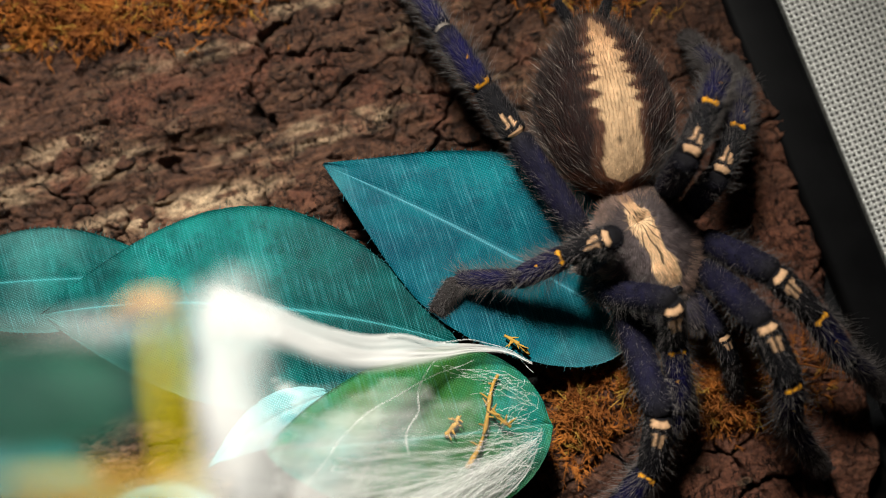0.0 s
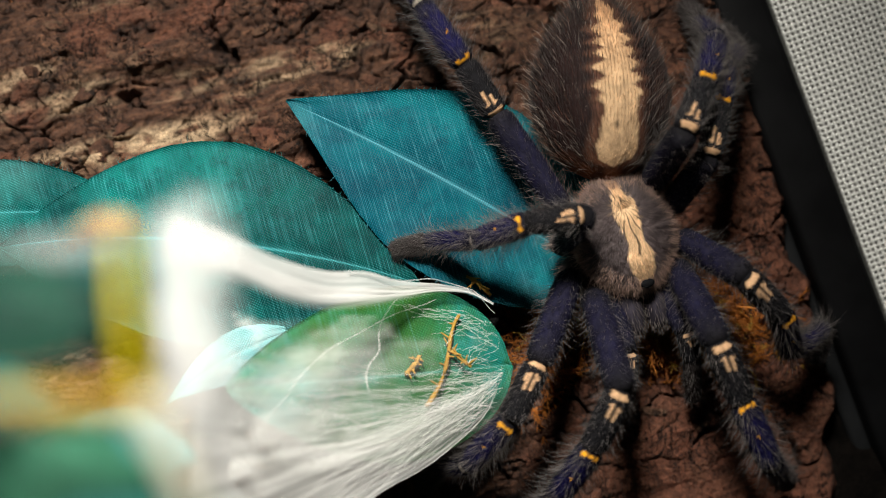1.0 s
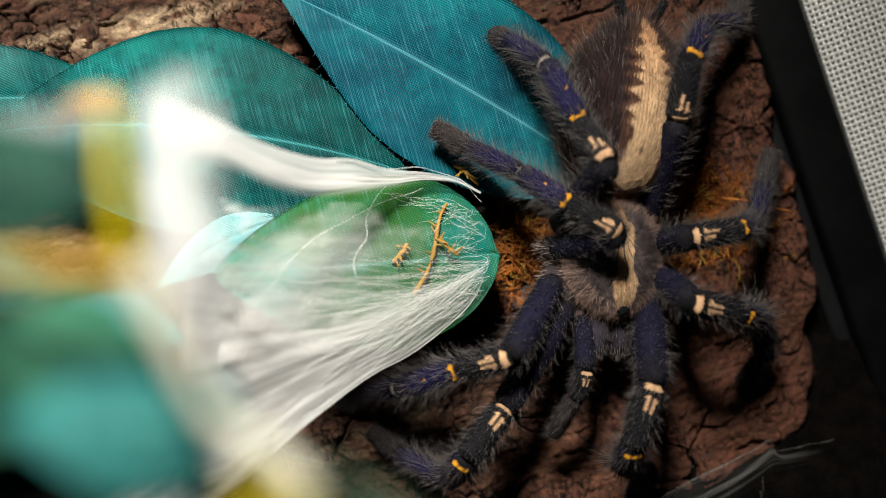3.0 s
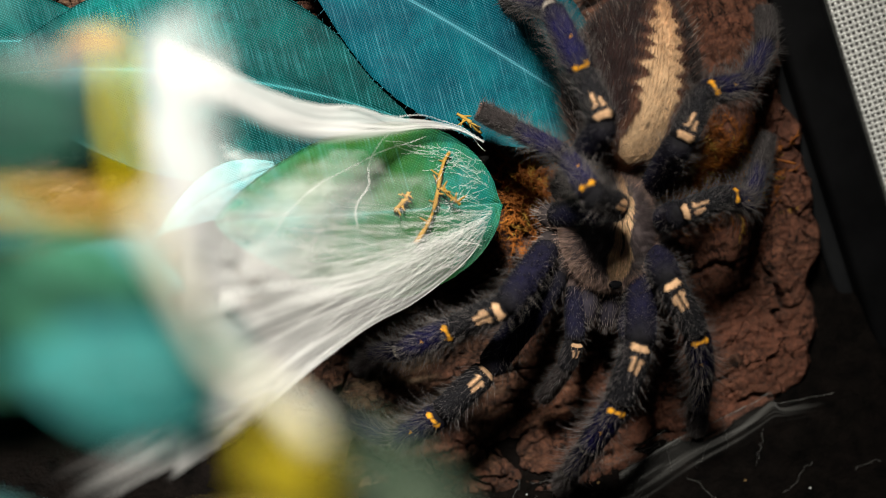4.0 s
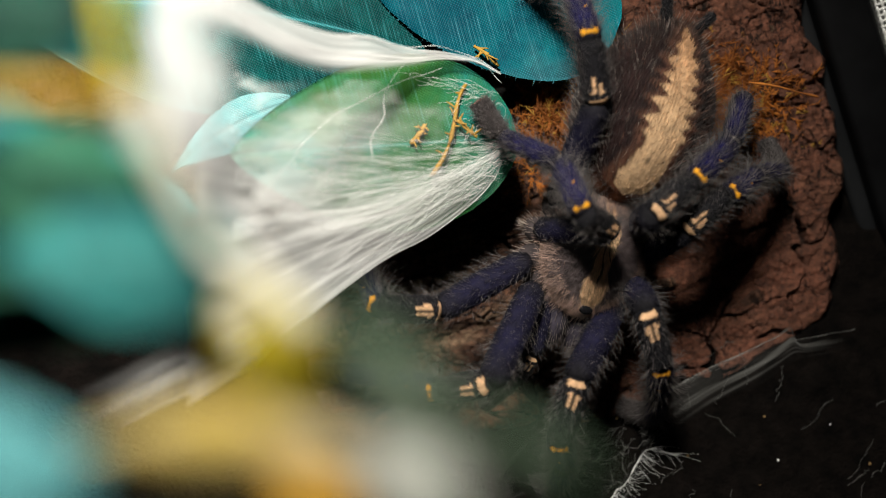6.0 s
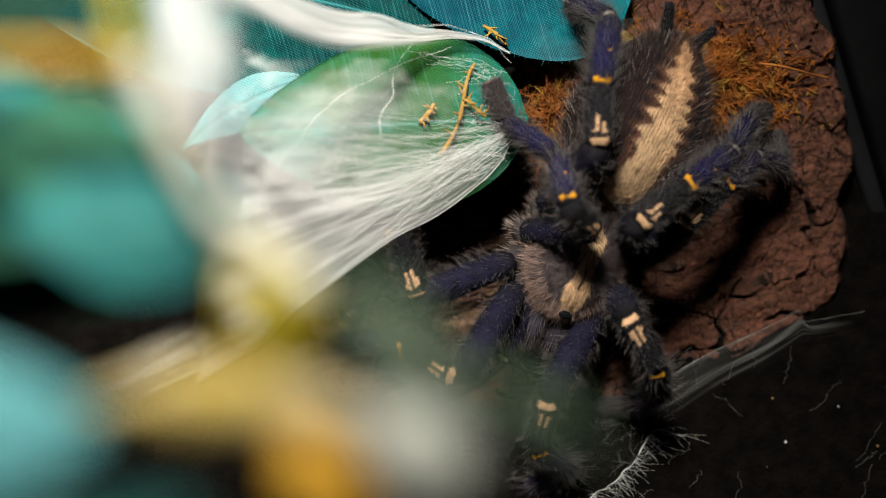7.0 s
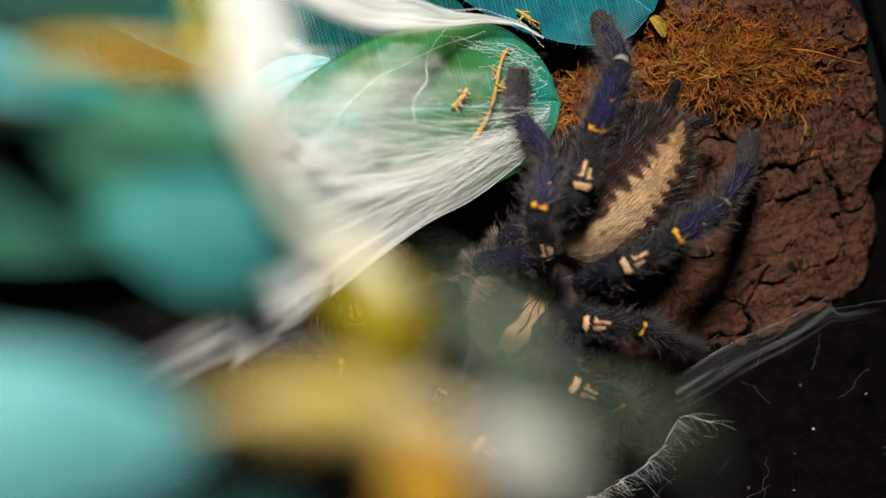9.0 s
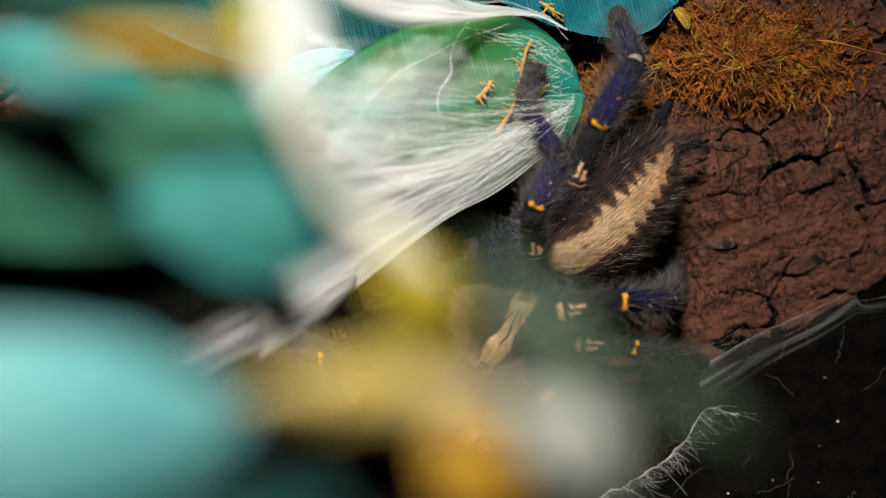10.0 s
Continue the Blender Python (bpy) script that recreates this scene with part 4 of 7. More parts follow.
    thing("leaf_stub", "small ochre curled leaf stub beside the teal leaf", "leaf", leaf_data("leaf_stub", OCHRE_STUB, (28.0, -13.5, 3.5), (31.0, -17.5, 4.5), 2.3, 0.55, 0.8, 1.0, 0.8, 12, 0.8, 0.2, 0.5, 30, 11, 41))
    for i in range(22):
        u, v0 = rnd.uniform(15, 84), rnd.uniform(-112, -80)
        bm = bmesh.new()
        bmesh.ops.create_icosphere(bm, subdivisions=1, radius=rnd.uniform(0.10, 0.30) * MM)
        for w in bm.verts:
            w.co = w.co * rnd.uniform(0.7, 1.3)
        m = B @ Matrix.Translation((u * MM, v0 * MM, (soil_level(v0) + 0.6) * MM))
        thing("soil_speck", "small pale speck of grit on the dark soil", "grit", bm_mesh("soil_speck", bm, GLUE if i % 3 else STRAND), m, "specks on the soil")


build_silk()
build_moss()
build_litter()


# ---------------------------------------------------------------- the tarantula
DARK = np.array((0.008, 0.0075, 0.009))
BLUE = np.array((0.008, 0.007, 0.046))
PALE = np.array((0.68, 0.45, 0.26))
AMBER = np.array((0.80, 0.36, 0.02))


def hair_mesh(roots, dirs, lengths, radius, colours, droop=0.15):
    """Tapered three-sided bristles, bent a little; arrays of roots, directions, lengths and colours."""
    n = len(roots)
    dirs = dirs / (np.linalg.norm(dirs, axis=1)[:, None] + 1e-9)
    ref = np.where(np.abs(dirs[:, 2:3]) > 0.8, np.array([[1.0, 0, 0]]), np.array([[0, 0, 1.0]]))
    a = np.cross(dirs, ref)
    a /= np.linalg.norm(a, axis=1)[:, None] + 1e-9
    b = np.cross(dirs, a)
    lengths = np.asarray(lengths)[:, None]
    mid = roots + dirs * lengths * 0.55
    tip = roots + dirs * lengths + a * lengths * droop * np.random.RandomState(n).normal(0, 1, (n, 1)) + b * lengths * droop
    rings = []
    for k in range(3):
        o = a * math.cos(k * 2.094) + b * math.sin(k * 2.094)
        rings.append((roots + o * radius, mid + o * radius * 0.75))
    verts = np.stack([r[0] for r in rings] + [r[1] for r in rings] + [tip], 1).reshape(-1, 3)
    base = np.arange(n)[:, None] * 7
    quads = np.concatenate([base + np.array([[k, (k + 1) % 3, 3 + (k + 1) % 3, 3 + k]]) for k in range(3)])
    tris = np.concatenate([base + np.array([[3 + k, 3 + (k + 1) % 3, 6]]) for k in range(3)])
    return verts, [quads, tris], np.repeat(colours, 7, axis=0)


def merge(name, groups):
    """One mesh from (verts, faces, colours, material) groups."""
    verts, faces, slots, k = [], [], [], 0
    for i, (v, f, c, m) in enumerate(groups):
        verts.append(v)
        for q in f:
            faces.append(np.asarray(q) + k)
            slots.append(np.full(len(q), min(i, 1), np.int32))
        k += len(v)
    me = mesh_from(name, np.concatenate(verts), faces, groups[0][3], True, np.concatenate([g[2] for g in groups]))
    if len(groups) > 1:
        me.materials.append(groups[1][3])
        me.polygons.foreach_set("material_index", np.concatenate(slots))
    return me


def segment_mesh(kind, length, r0, r1, hairs, hair_len, seed):
    """One leg segment along +y with its dorsal side at +z (mm in, metres out)."""
    n, m = 40, 28
    s = np.linspace(0, 1, n)
    r = (r0 + (r1 - r0) * s) * (1 + 0.10 * np.sin(np.pi * s))
    r = r * np.clip(np.sqrt(np.clip((s + 0.02) / 0.09, 0, 1)), 0.62, 1) * np.clip(np.sqrt(np.clip((1.02 - s) / 0.09, 0, 1)), 0.55, 1)
    th = np.linspace(0, 2 * np.pi, m, endpoint=False)
    S, T = np.meshgrid(s, th, indexing="ij")
    R = r[:, None] * (1 + 0.03 * (fbm(S * 9 + seed, T * 2, 2) - 0.5))
    x, z = np.sin(T) * R, np.cos(T) * R
    verts = np.stack([x, S * length, z], -1).reshape(-1, 3)
    up = np.cos(T)
    lat = np.sin(T)
    col = np.broadcast_to(DARK, (n, m, 3)).copy()
    grain = fbm(S * 14 + seed, T * 2.2 + seed, 3)[..., None]

    def blend(mask, c):
        nonlocal col
        mask = np.clip(mask, 0, 1)[..., None]
        col = col * (1 - mask) + c * mask

    if kind in ("tibia", "metatarsus", "femur"):
        blend(np.clip(up * 0.9 + 0.45, 0, 1) * np.clip(np.sin(np.pi * S) * 1.3, 0, 1) * (0.9 if kind != "femur" else 0.35), BLUE)
    if kind == "femur":
        blend(0.4 * np.clip(up, 0, 1) * np.clip(fbm(S * 30, T * 12, 2) * 2 - 0.6, 0, 1), np.array((0.022, 0.020, 0.026)))
    if kind == "patella":
        blend((S < 0.095) * (S > 0.02) * (up > 0.66 + 0.25 * fbm(S * 9 + seed, T * 7, 2) - 0.12), PALE * np.array((0.85, 0.78, 0.75)))
        gap = np.abs(lat) > 0.6 * np.clip(S - 0.32, 0, 1)
        jag = 0.06 * (fbm(S * 3 + seed, T * 9, 2) - 0.5)
        blend((S > 0.15 + 0.12 * np.abs(lat) + jag) * (S < 0.46 - 0.10 * np.abs(lat) + jag * 3) * (np.abs(lat) < 0.50 - 0.75 * np.clip(S - 0.18, 0, 1) + jag * 3) * (up > 0.3) * gap * np.clip(fbm(S * 12 + seed, T * 2.5, 2) * 3 - 0.1, 0, 1), PALE * np.array((0.95, 0.88, 0.85)))
    if kind == "tibia":
        blend((S > 0.035) * (S < 0.066 + 0.035 * (np.abs(np.abs(lat) - 0.5) < 0.16)) * (up > 0.25) * (np.abs(lat) < 0.72) * np.clip(fbm(S * 20 + seed, T * 5, 2) * 3.2 - 0.9 + 0.5 * (np.abs(np.abs(lat) - 0.5) < 0.2), 0, 1), AMBER * 0.85)
        blend((np.hypot((S - 0.45) * 9, lat - 0.2) < 0.12) * (up > 0), AMBER * 0.6)
    if kind == "metatarsus":
        blend((S < 0.05) * (up > 0.0) * 0.7, np.array((0.42, 0.36, 0.30)))
    if kind == "tarsus":
        blend(np.full(S.shape, 0.6), np.array((0.045, 0.036, 0.034)))
        blend((S > 0.93) * 1.0, np.array((0.16, 0.09, 0.07)))
    col = col * (0.55 + 0.9 * grain)
    faces = [grid_faces(n, m, True), np.array([range(m)[::-1], range((n - 1) * m, n * m)])]
    rnd = np.random.RandomState(seed)
    hs, ht = rnd.uniform(0.04, 0.97, hairs), rnd.uniform(0, 2 * np.pi, hairs)
    rr = np.interp(hs, s, r)
    nrm = np.stack([np.sin(ht), np.zeros(hairs), np.cos(ht)], -1)
    roots = nrm * rr[:, None] * 0.97 + np.stack([np.zeros(hairs), hs * length, np.zeros(hairs)], -1)
    lean = rnd.uniform(0.35, 1.3, hairs)
    dirs = nrm + np.array((0, 1.0, 0)) * lean[:, None] + rnd.normal(0, 0.18, (hairs, 3))
    lens = hair_len * (0.35 + 0.9 * rnd.rand(hairs) ** 1.6) * (0.5 + 0.7 * np.abs(np.sin(ht)))
    hc = np.array((0.15, 0.13, 0.125)) * (0.10 + 1.2 * rnd.rand(hairs)[:, None])
    hv, hf, hcol = hair_mesh(roots, dirs, lens, 0.030, hc)
    # short velvet of the segment's own colours
    dn = hairs * 4
    ds, dt = rnd.uniform(0.02, 0.97, dn), rnd.uniform(0, 2 * np.pi, dn)
    i, j = np.clip((ds * (n - 1)).round().astype(int), 0, n - 1), (dt / (2 * np.pi) * m).round().astype(int) % m
    nrm = np.stack([np.sin(dt), np.zeros(dn), np.cos(dt)], -1)
    droots = nrm * np.interp(ds, s, r)[:, None] * 0.98 + np.stack([np.zeros(dn), ds * length, np.zeros(dn)], -1)
    ddirs = nrm * 0.55 + np.array((0, 1.0, 0)) + rnd.normal(0, 0.2, (dn, 3))
    dv, df, dcol = hair_mesh(droots, ddirs, 0.35 + 0.45 * rnd.rand(dn), 0.05, col[i, j] * (0.8 + 0.9 * rnd.rand(dn)[:, None]))
    return merge(kind, [(verts * MM, faces, col.reshape(-1, 3), CUTICLE), (hv * MM, hf, hcol, BRISTLE), (dv * MM, df, dcol, BRISTLE)])


def abdomen_meshes():
    n, m, length = 150, 120, 34.5
    s = np.linspace(0, 1, n)
    wide = 13.0 * np.sin(np.pi * np.clip(s, 1e-4, 1 - 1e-4) ** 0.86) ** 0.62
    th = np.linspace(0, 2 * np.pi, m, endpoint=False)
    S, T = np.meshgrid(s, th, indexing="ij")
    x = np.sin(T) * wide[:, None]
    z = np.cos(T) * wide[:, None] * 0.80 + 0.5
    y = -S * length
    up = np.cos(T)
    verts = np.stack([x, y, z], -1).reshape(-1, 3)
    jag = 0.9 * (fbm(S * 26, T * 6 + 3, 2) - 0.5) * 2
    half = np.interp(S, [0.05, 0.09, 0.14, 0.24, 0.30, 0.40, 0.47, 0.60, 0.75, 0.88, 0.94, 0.96], [0, 3.4, 4.2, 3.8, 3.0, 3.9, 3.8, 3.4, 2.7, 1.7, 0.8, 0])
    scallop = 2.3 * (np.abs(((S - 0.38 + 0.012 * np.sign(x) + 0.05 * (fbm(S * 7 + np.sign(x) * 3 + 20, S * 0, 2) - 0.5)) * 12.5) % 1 - 0.5) * 2 - 0.5) * np.clip((S - 0.34) * 9, 0, 1) * np.clip((0.95 - S) * 6, 0, 1)
    mark = np.clip((half + scallop + jag * 0.45 - np.abs(x)) / 0.5, 0, 1) * (up > 0) * (S > 0.05) * (S < 0.955)
    fringe = np.clip(1 - np.abs(half + scallop + 0.6 - np.abs(x)) / 1.4, 0, 1) * (up > 0)
    spot = np.clip(1 - np.hypot((x - 0.6) / 0.8, (S - 0.25) / 0.035), 0, 1) * 0.9
    ground = np.array((0.026, 0.012, 0.011))
    col = np.broadcast_to(ground, (n, m, 3)).copy()
    dark = np.clip((fbm(S * 5 + 3, T * 2.0, 3) - 0.35) * 2.4, 0, 1)[..., None]
    col = col * (0.35 + 0.8 * dark)
    rust = np.clip((0.16 - S) / 0.12, 0, 1)[..., None] * 0.8
    col = col * (1 - rust) + np.array((0.16, 0.055, 0.022)) * rust
    band = (np.clip(1 - np.abs(np.abs(x) - half - 2.2) / 2.0, 0, 1) * (up > 0))[..., None] * 0.75
    col = col * (1 - band) + np.array((0.014, 0.009, 0.009)) * band
    fr = fringe[..., None] * 0.45
    col = col * (1 - fr) + np.array((0.20, 0.09, 0.055)) * fr
    beige = PALE * (0.46 + 0.62 * fbm(S * 22, T * 9, 3))[..., None]
    warm = np.clip((S - 0.45) * 2.2, 0, 1)[..., None] * 0.45
    beige = beige * (1 - warm * np.array((0.0, 0.28, 0.45)))
    mk = (mark * (1 - spot))[..., None]
    col = col * (1 - mk) + beige * mk
    faces = [grid_faces(n, m, True), np.array([range(m)[::-1], range((n - 1) * m, n * m)])]
    body = mesh_from("abdomen", verts * MM, faces, CUTICLE, True, col.reshape(-1, 3))
    rnd = np.random.RandomState(4)
    # lying velvet that carries the pattern, and long bristles
    k = 24000
    i, j = rnd.randint(4, n - 3, k), rnd.randint(0, m, k)
    keep = up[i, j] > -0.35
    i, j = i[keep], j[keep]
    nrm = np.stack([x[i, j] / wide[i], -np.cos(np.pi * s[i]) * -0.6, up[i, j]], -1)
    roots = np.stack([x[i, j], y[i, j], z[i, j]], -1) + rnd.normal(0, 0.08, (len(i), 3))
    dirs = nrm * 0.30 + np.array((0, -1.0, 0)) + rnd.normal(0, 0.15, (len(i), 3))
    v1, f1, c1 = hair_mesh(roots, dirs, 0.6 + 0.6 * rnd.rand(len(i)), 0.042, col[i, j] * (0.75 + 0.7 * rnd.rand(len(i))[:, None]))
    k = 3800
    i, j = rnd.randint(6, n - 2, k), rnd.randint(0, m, k)
    keep = (up[i, j] > -0.5) & (mark[i, j] < 0.3)
    i, j = i[keep], j[keep]
    k = len(i)
    nrm = np.stack([x[i, j] / wide[i], (s[i] - 0.45) * -0.9, up[i, j]], -1)
    roots = np.stack([x[i, j], y[i, j], z[i, j]], -1)
    dirs = nrm * 0.8 + np.array((0, -0.75, 0)) + rnd.normal(0, 0.18, (k, 3))
    long_c = np.where(rnd.rand(k, 1) < 0.5, np.array((0.30, 0.14, 0.09)), np.array((0.52, 0.45, 0.39))) * np.where(rnd.rand(k, 1) < 0.62, 0.10, 0.25 + 0.8 * rnd.rand(k, 1))
    v2, f2, c2 = hair_mesh(roots, dirs, 1.6 + 2.9 * rnd.rand(k) ** 1.5, 0.027, long_c, 0.16)
    hair = merge("bristles", [(v1 * MM, f1, c1, BRISTLE), (v2 * MM, f2, c2, BRISTLE)])
    return body, hair


def carapace_meshes():
    n, m = 90, 140
    rad = np.linspace(0.02, 1, n)
    th = np.linspace(0, 2 * np.pi, m, endpoint=False)
    Rr, T = np.meshgrid(rad, th, indexing="ij")
    bx, by = np.sin(T), np.cos(T)
    ax = 9.9 * (1 - 0.16 * np.clip(by, 0, 1) ** 2 - 0.06 * np.clip(-by, 0, 1))
    x, y = bx * Rr * ax, by * Rr * 10.9
    dome = 5.6 * np.sqrt(np.clip(1 - Rr ** 2.3, 0, 1)) + 0.9 * np.exp(-((y - 6.5) / 4) ** 2 - (x / 4.5) ** 2)
    groove = 0.55 * np.exp(-((np.abs(np.sin(T * 4 + 0.4))) / 0.22) ** 2) * np.clip(Rr * 1.2 - 0.15, 0, 1) * np.clip(1.1 - Rr, 0, 1) * 2
    fovea = 0.9 * np.exp(-((y + 4.6) / 0.9) ** 2 - (x / 1.2) ** 2)
    z = dome - groove - fovea - 1.0
    verts = np.stack([x, y, z], -1).reshape(-1, 3)
    half = np.interp(y, [-11, -8, -5.4, -4, -1, 2, 4.3, 6.5, 8.8, 9.4], [1.0, 1.1, 2.2, 2.3, 2.0, 1.6, 2.6, 2.4, 1.3, 0])
    jag = 0.9 * (fbm(T * 14, Rr * 2, 2) - 0.5)
    mark = np.clip((half + jag - np.abs(x)) / 0.35, 0, 1) * (y > -10.9) * (y < 9.4)
    streak = (np.abs(np.sin(np.arctan2(x, y + 4.6) * 9 + 0.5 * np.sin(y))) < 0.30) * (np.hypot(x, y + 4.6) < 8.5) * (y > -8.5)
    col = np.broadcast_to(np.array((0.100, 0.076, 0.076)), (n, m, 3)).copy()
    col = col * (0.4 + 1.2 * fbm(T * 9, Rr * 6, 3))[..., None]
    rimm = np.clip((Rr - 0.90) / 0.1, 0, 1)[..., None] * 0.75
    col = col * (1 - rimm) + np.array((0.27, 0.18, 0.14)) * rimm
    rust = (np.clip((-6.5 - y) / 4, 0, 1) * mark)[..., None]
    beige = PALE * (0.8 + 0.4 * fbm(x * 2 + 40, y * 0.5 + 40, 2))[..., None]
    beige = beige * (1 - 0.6 * rust) + np.array((0.30, 0.12, 0.05)) * 0.6 * rust
    beige = np.where(streak[..., None], beige * 0.22, beige)
    mk = mark[..., None]
    col = col * (1 - mk) + beige * mk
    faces = [grid_faces(n, m, True)[:, ::-1], np.array([range(m)])]
    under = len(verts)
    low = verts[-m:].copy()
    low[:, :2] *= 0.86
    low[:, 2] = -5.5
    verts = np.concatenate([verts, low])
    r0 = (n - 1) * m
    k = np.arange(m)
    k2 = (k + 1) % m
    faces += [np.stack([r0 + k, under + k, under + k2, r0 + k2], -1), np.array([range(under, under + m)[::-1]])]
    cols = np.concatenate([col.reshape(-1, 3), np.tile(DARK, (m, 1))])
    shell = mesh_from("carapace", verts * MM, faces, CUTICLE, True, cols)
    rnd = np.random.RandomState(8)
    k = 20000
    i, j = (np.sqrt(rnd.rand(k)) * (n - 1)).astype(int), rnd.randint(0, m, k)
    roots = np.stack([x[i, j], y[i, j], z[i, j]], -1)
    out = np.stack([x[i, j], y[i, j] + 4.6, np.zeros(k)], -1)
    out /= np.linalg.norm(out, axis=1)[:, None] + 0.1
    fwd = np.where(mark[i, j][:, None] > 0.5, out * 0.4 + np.array((0, 0.7, 0.0)), out)
    dirs = fwd + np.array((0, 0, 0.16)) + rnd.normal(0, 0.10, (k, 3))
    v1, f1, c1 = hair_mesh(roots, dirs, 0.6 + 0.8 * rnd.rand(k), 0.038, col[i, j] * (0.75 + 0.9 * rnd.rand(k)[:, None]))
    k = 2600
    i, j = rnd.randint(int(n * 0.72), n, k), rnd.randint(0, m, k)
    roots = np.stack([x[i, j], y[i, j], z[i, j]], -1)
    dirs = np.stack([x[i, j] / 10, y[i, j] / 11, np.full(k, 0.05)], -1) + rnd.normal(0, 0.22, (k, 3))
    v2, f2, c2 = hair_mesh(roots, dirs, 1.3 + 1.7 * rnd.rand(k), 0.030, np.array((0.52, 0.34, 0.27)) * (0.3 + 0.8 * rnd.rand(k, 1)))
    return shell, merge("bristles", [(v1 * MM, f1, c1, BRISTLE), (v2 * MM, f2, c2, BRISTLE)])


def furry_lobe(name, rx, ry, rz, colour, hairs, hair_len, seed, hair_colour):
    n, m = 24, 28
    ph, th = np.meshgrid(np.linspace(0.02, np.pi - 0.02, n), np.linspace(0, 2 * np.pi, m, endpoint=False), indexing="ij")
    unit = np.stack([np.sin(ph) * np.sin(th), -np.cos(ph), np.sin(ph) * np.cos(th)], -1)
    verts = (unit * np.array((rx, ry, rz))).reshape(-1, 3)
    col = np.tile(np.asarray(colour), (n * m, 1)) * (0.5 + fbm(ph * 5, th * 3 + seed, 2).reshape(-1, 1))
    faces = [grid_faces(n, m, True), np.array([range(m)[::-1], range((n - 1) * m, n * m)])]
    rnd = np.random.RandomState(seed)
    k = rnd.randint(0, n * m, hairs)
    u = unit.reshape(-1, 3)[k]
    v, f, c = hair_mesh(verts[k], u + np.array((0, 0.9, 0)) + rnd.normal(0, 0.15, (hairs, 3)), hair_len * (0.4 + rnd.rand(hairs)), 0.05, np.asarray(hair_colour) * (0.4 + rnd.rand(hairs, 1)))
    return merge(name, [(verts * MM, faces, col, CUTICLE), (v * MM, f, c, BRISTLE)])


# hip places and segment lengths of the leg pairs, front to back (mm)
HIPS = {1: (8.5, 8.0, 0.0), 2: (11.0, 3.6, 0.0), 3: (11.0, -2.0, 0.0), 4: (8.8, -7.2, 0.0)}
SPANS = {1: (22.0, 11.5, 13.5, 12.5, 7.5), 2: (19.0, 11.0, 13.5, 12.0, 7.5), 3: (16.0, 9.5, 11.5, 11.5, 7.5), 4: (21.5, 10.5, 13.5, 13.5, 8.0)}
KINDS = ("femur", "patella", "tibia", "metatarsus", "tarsus")


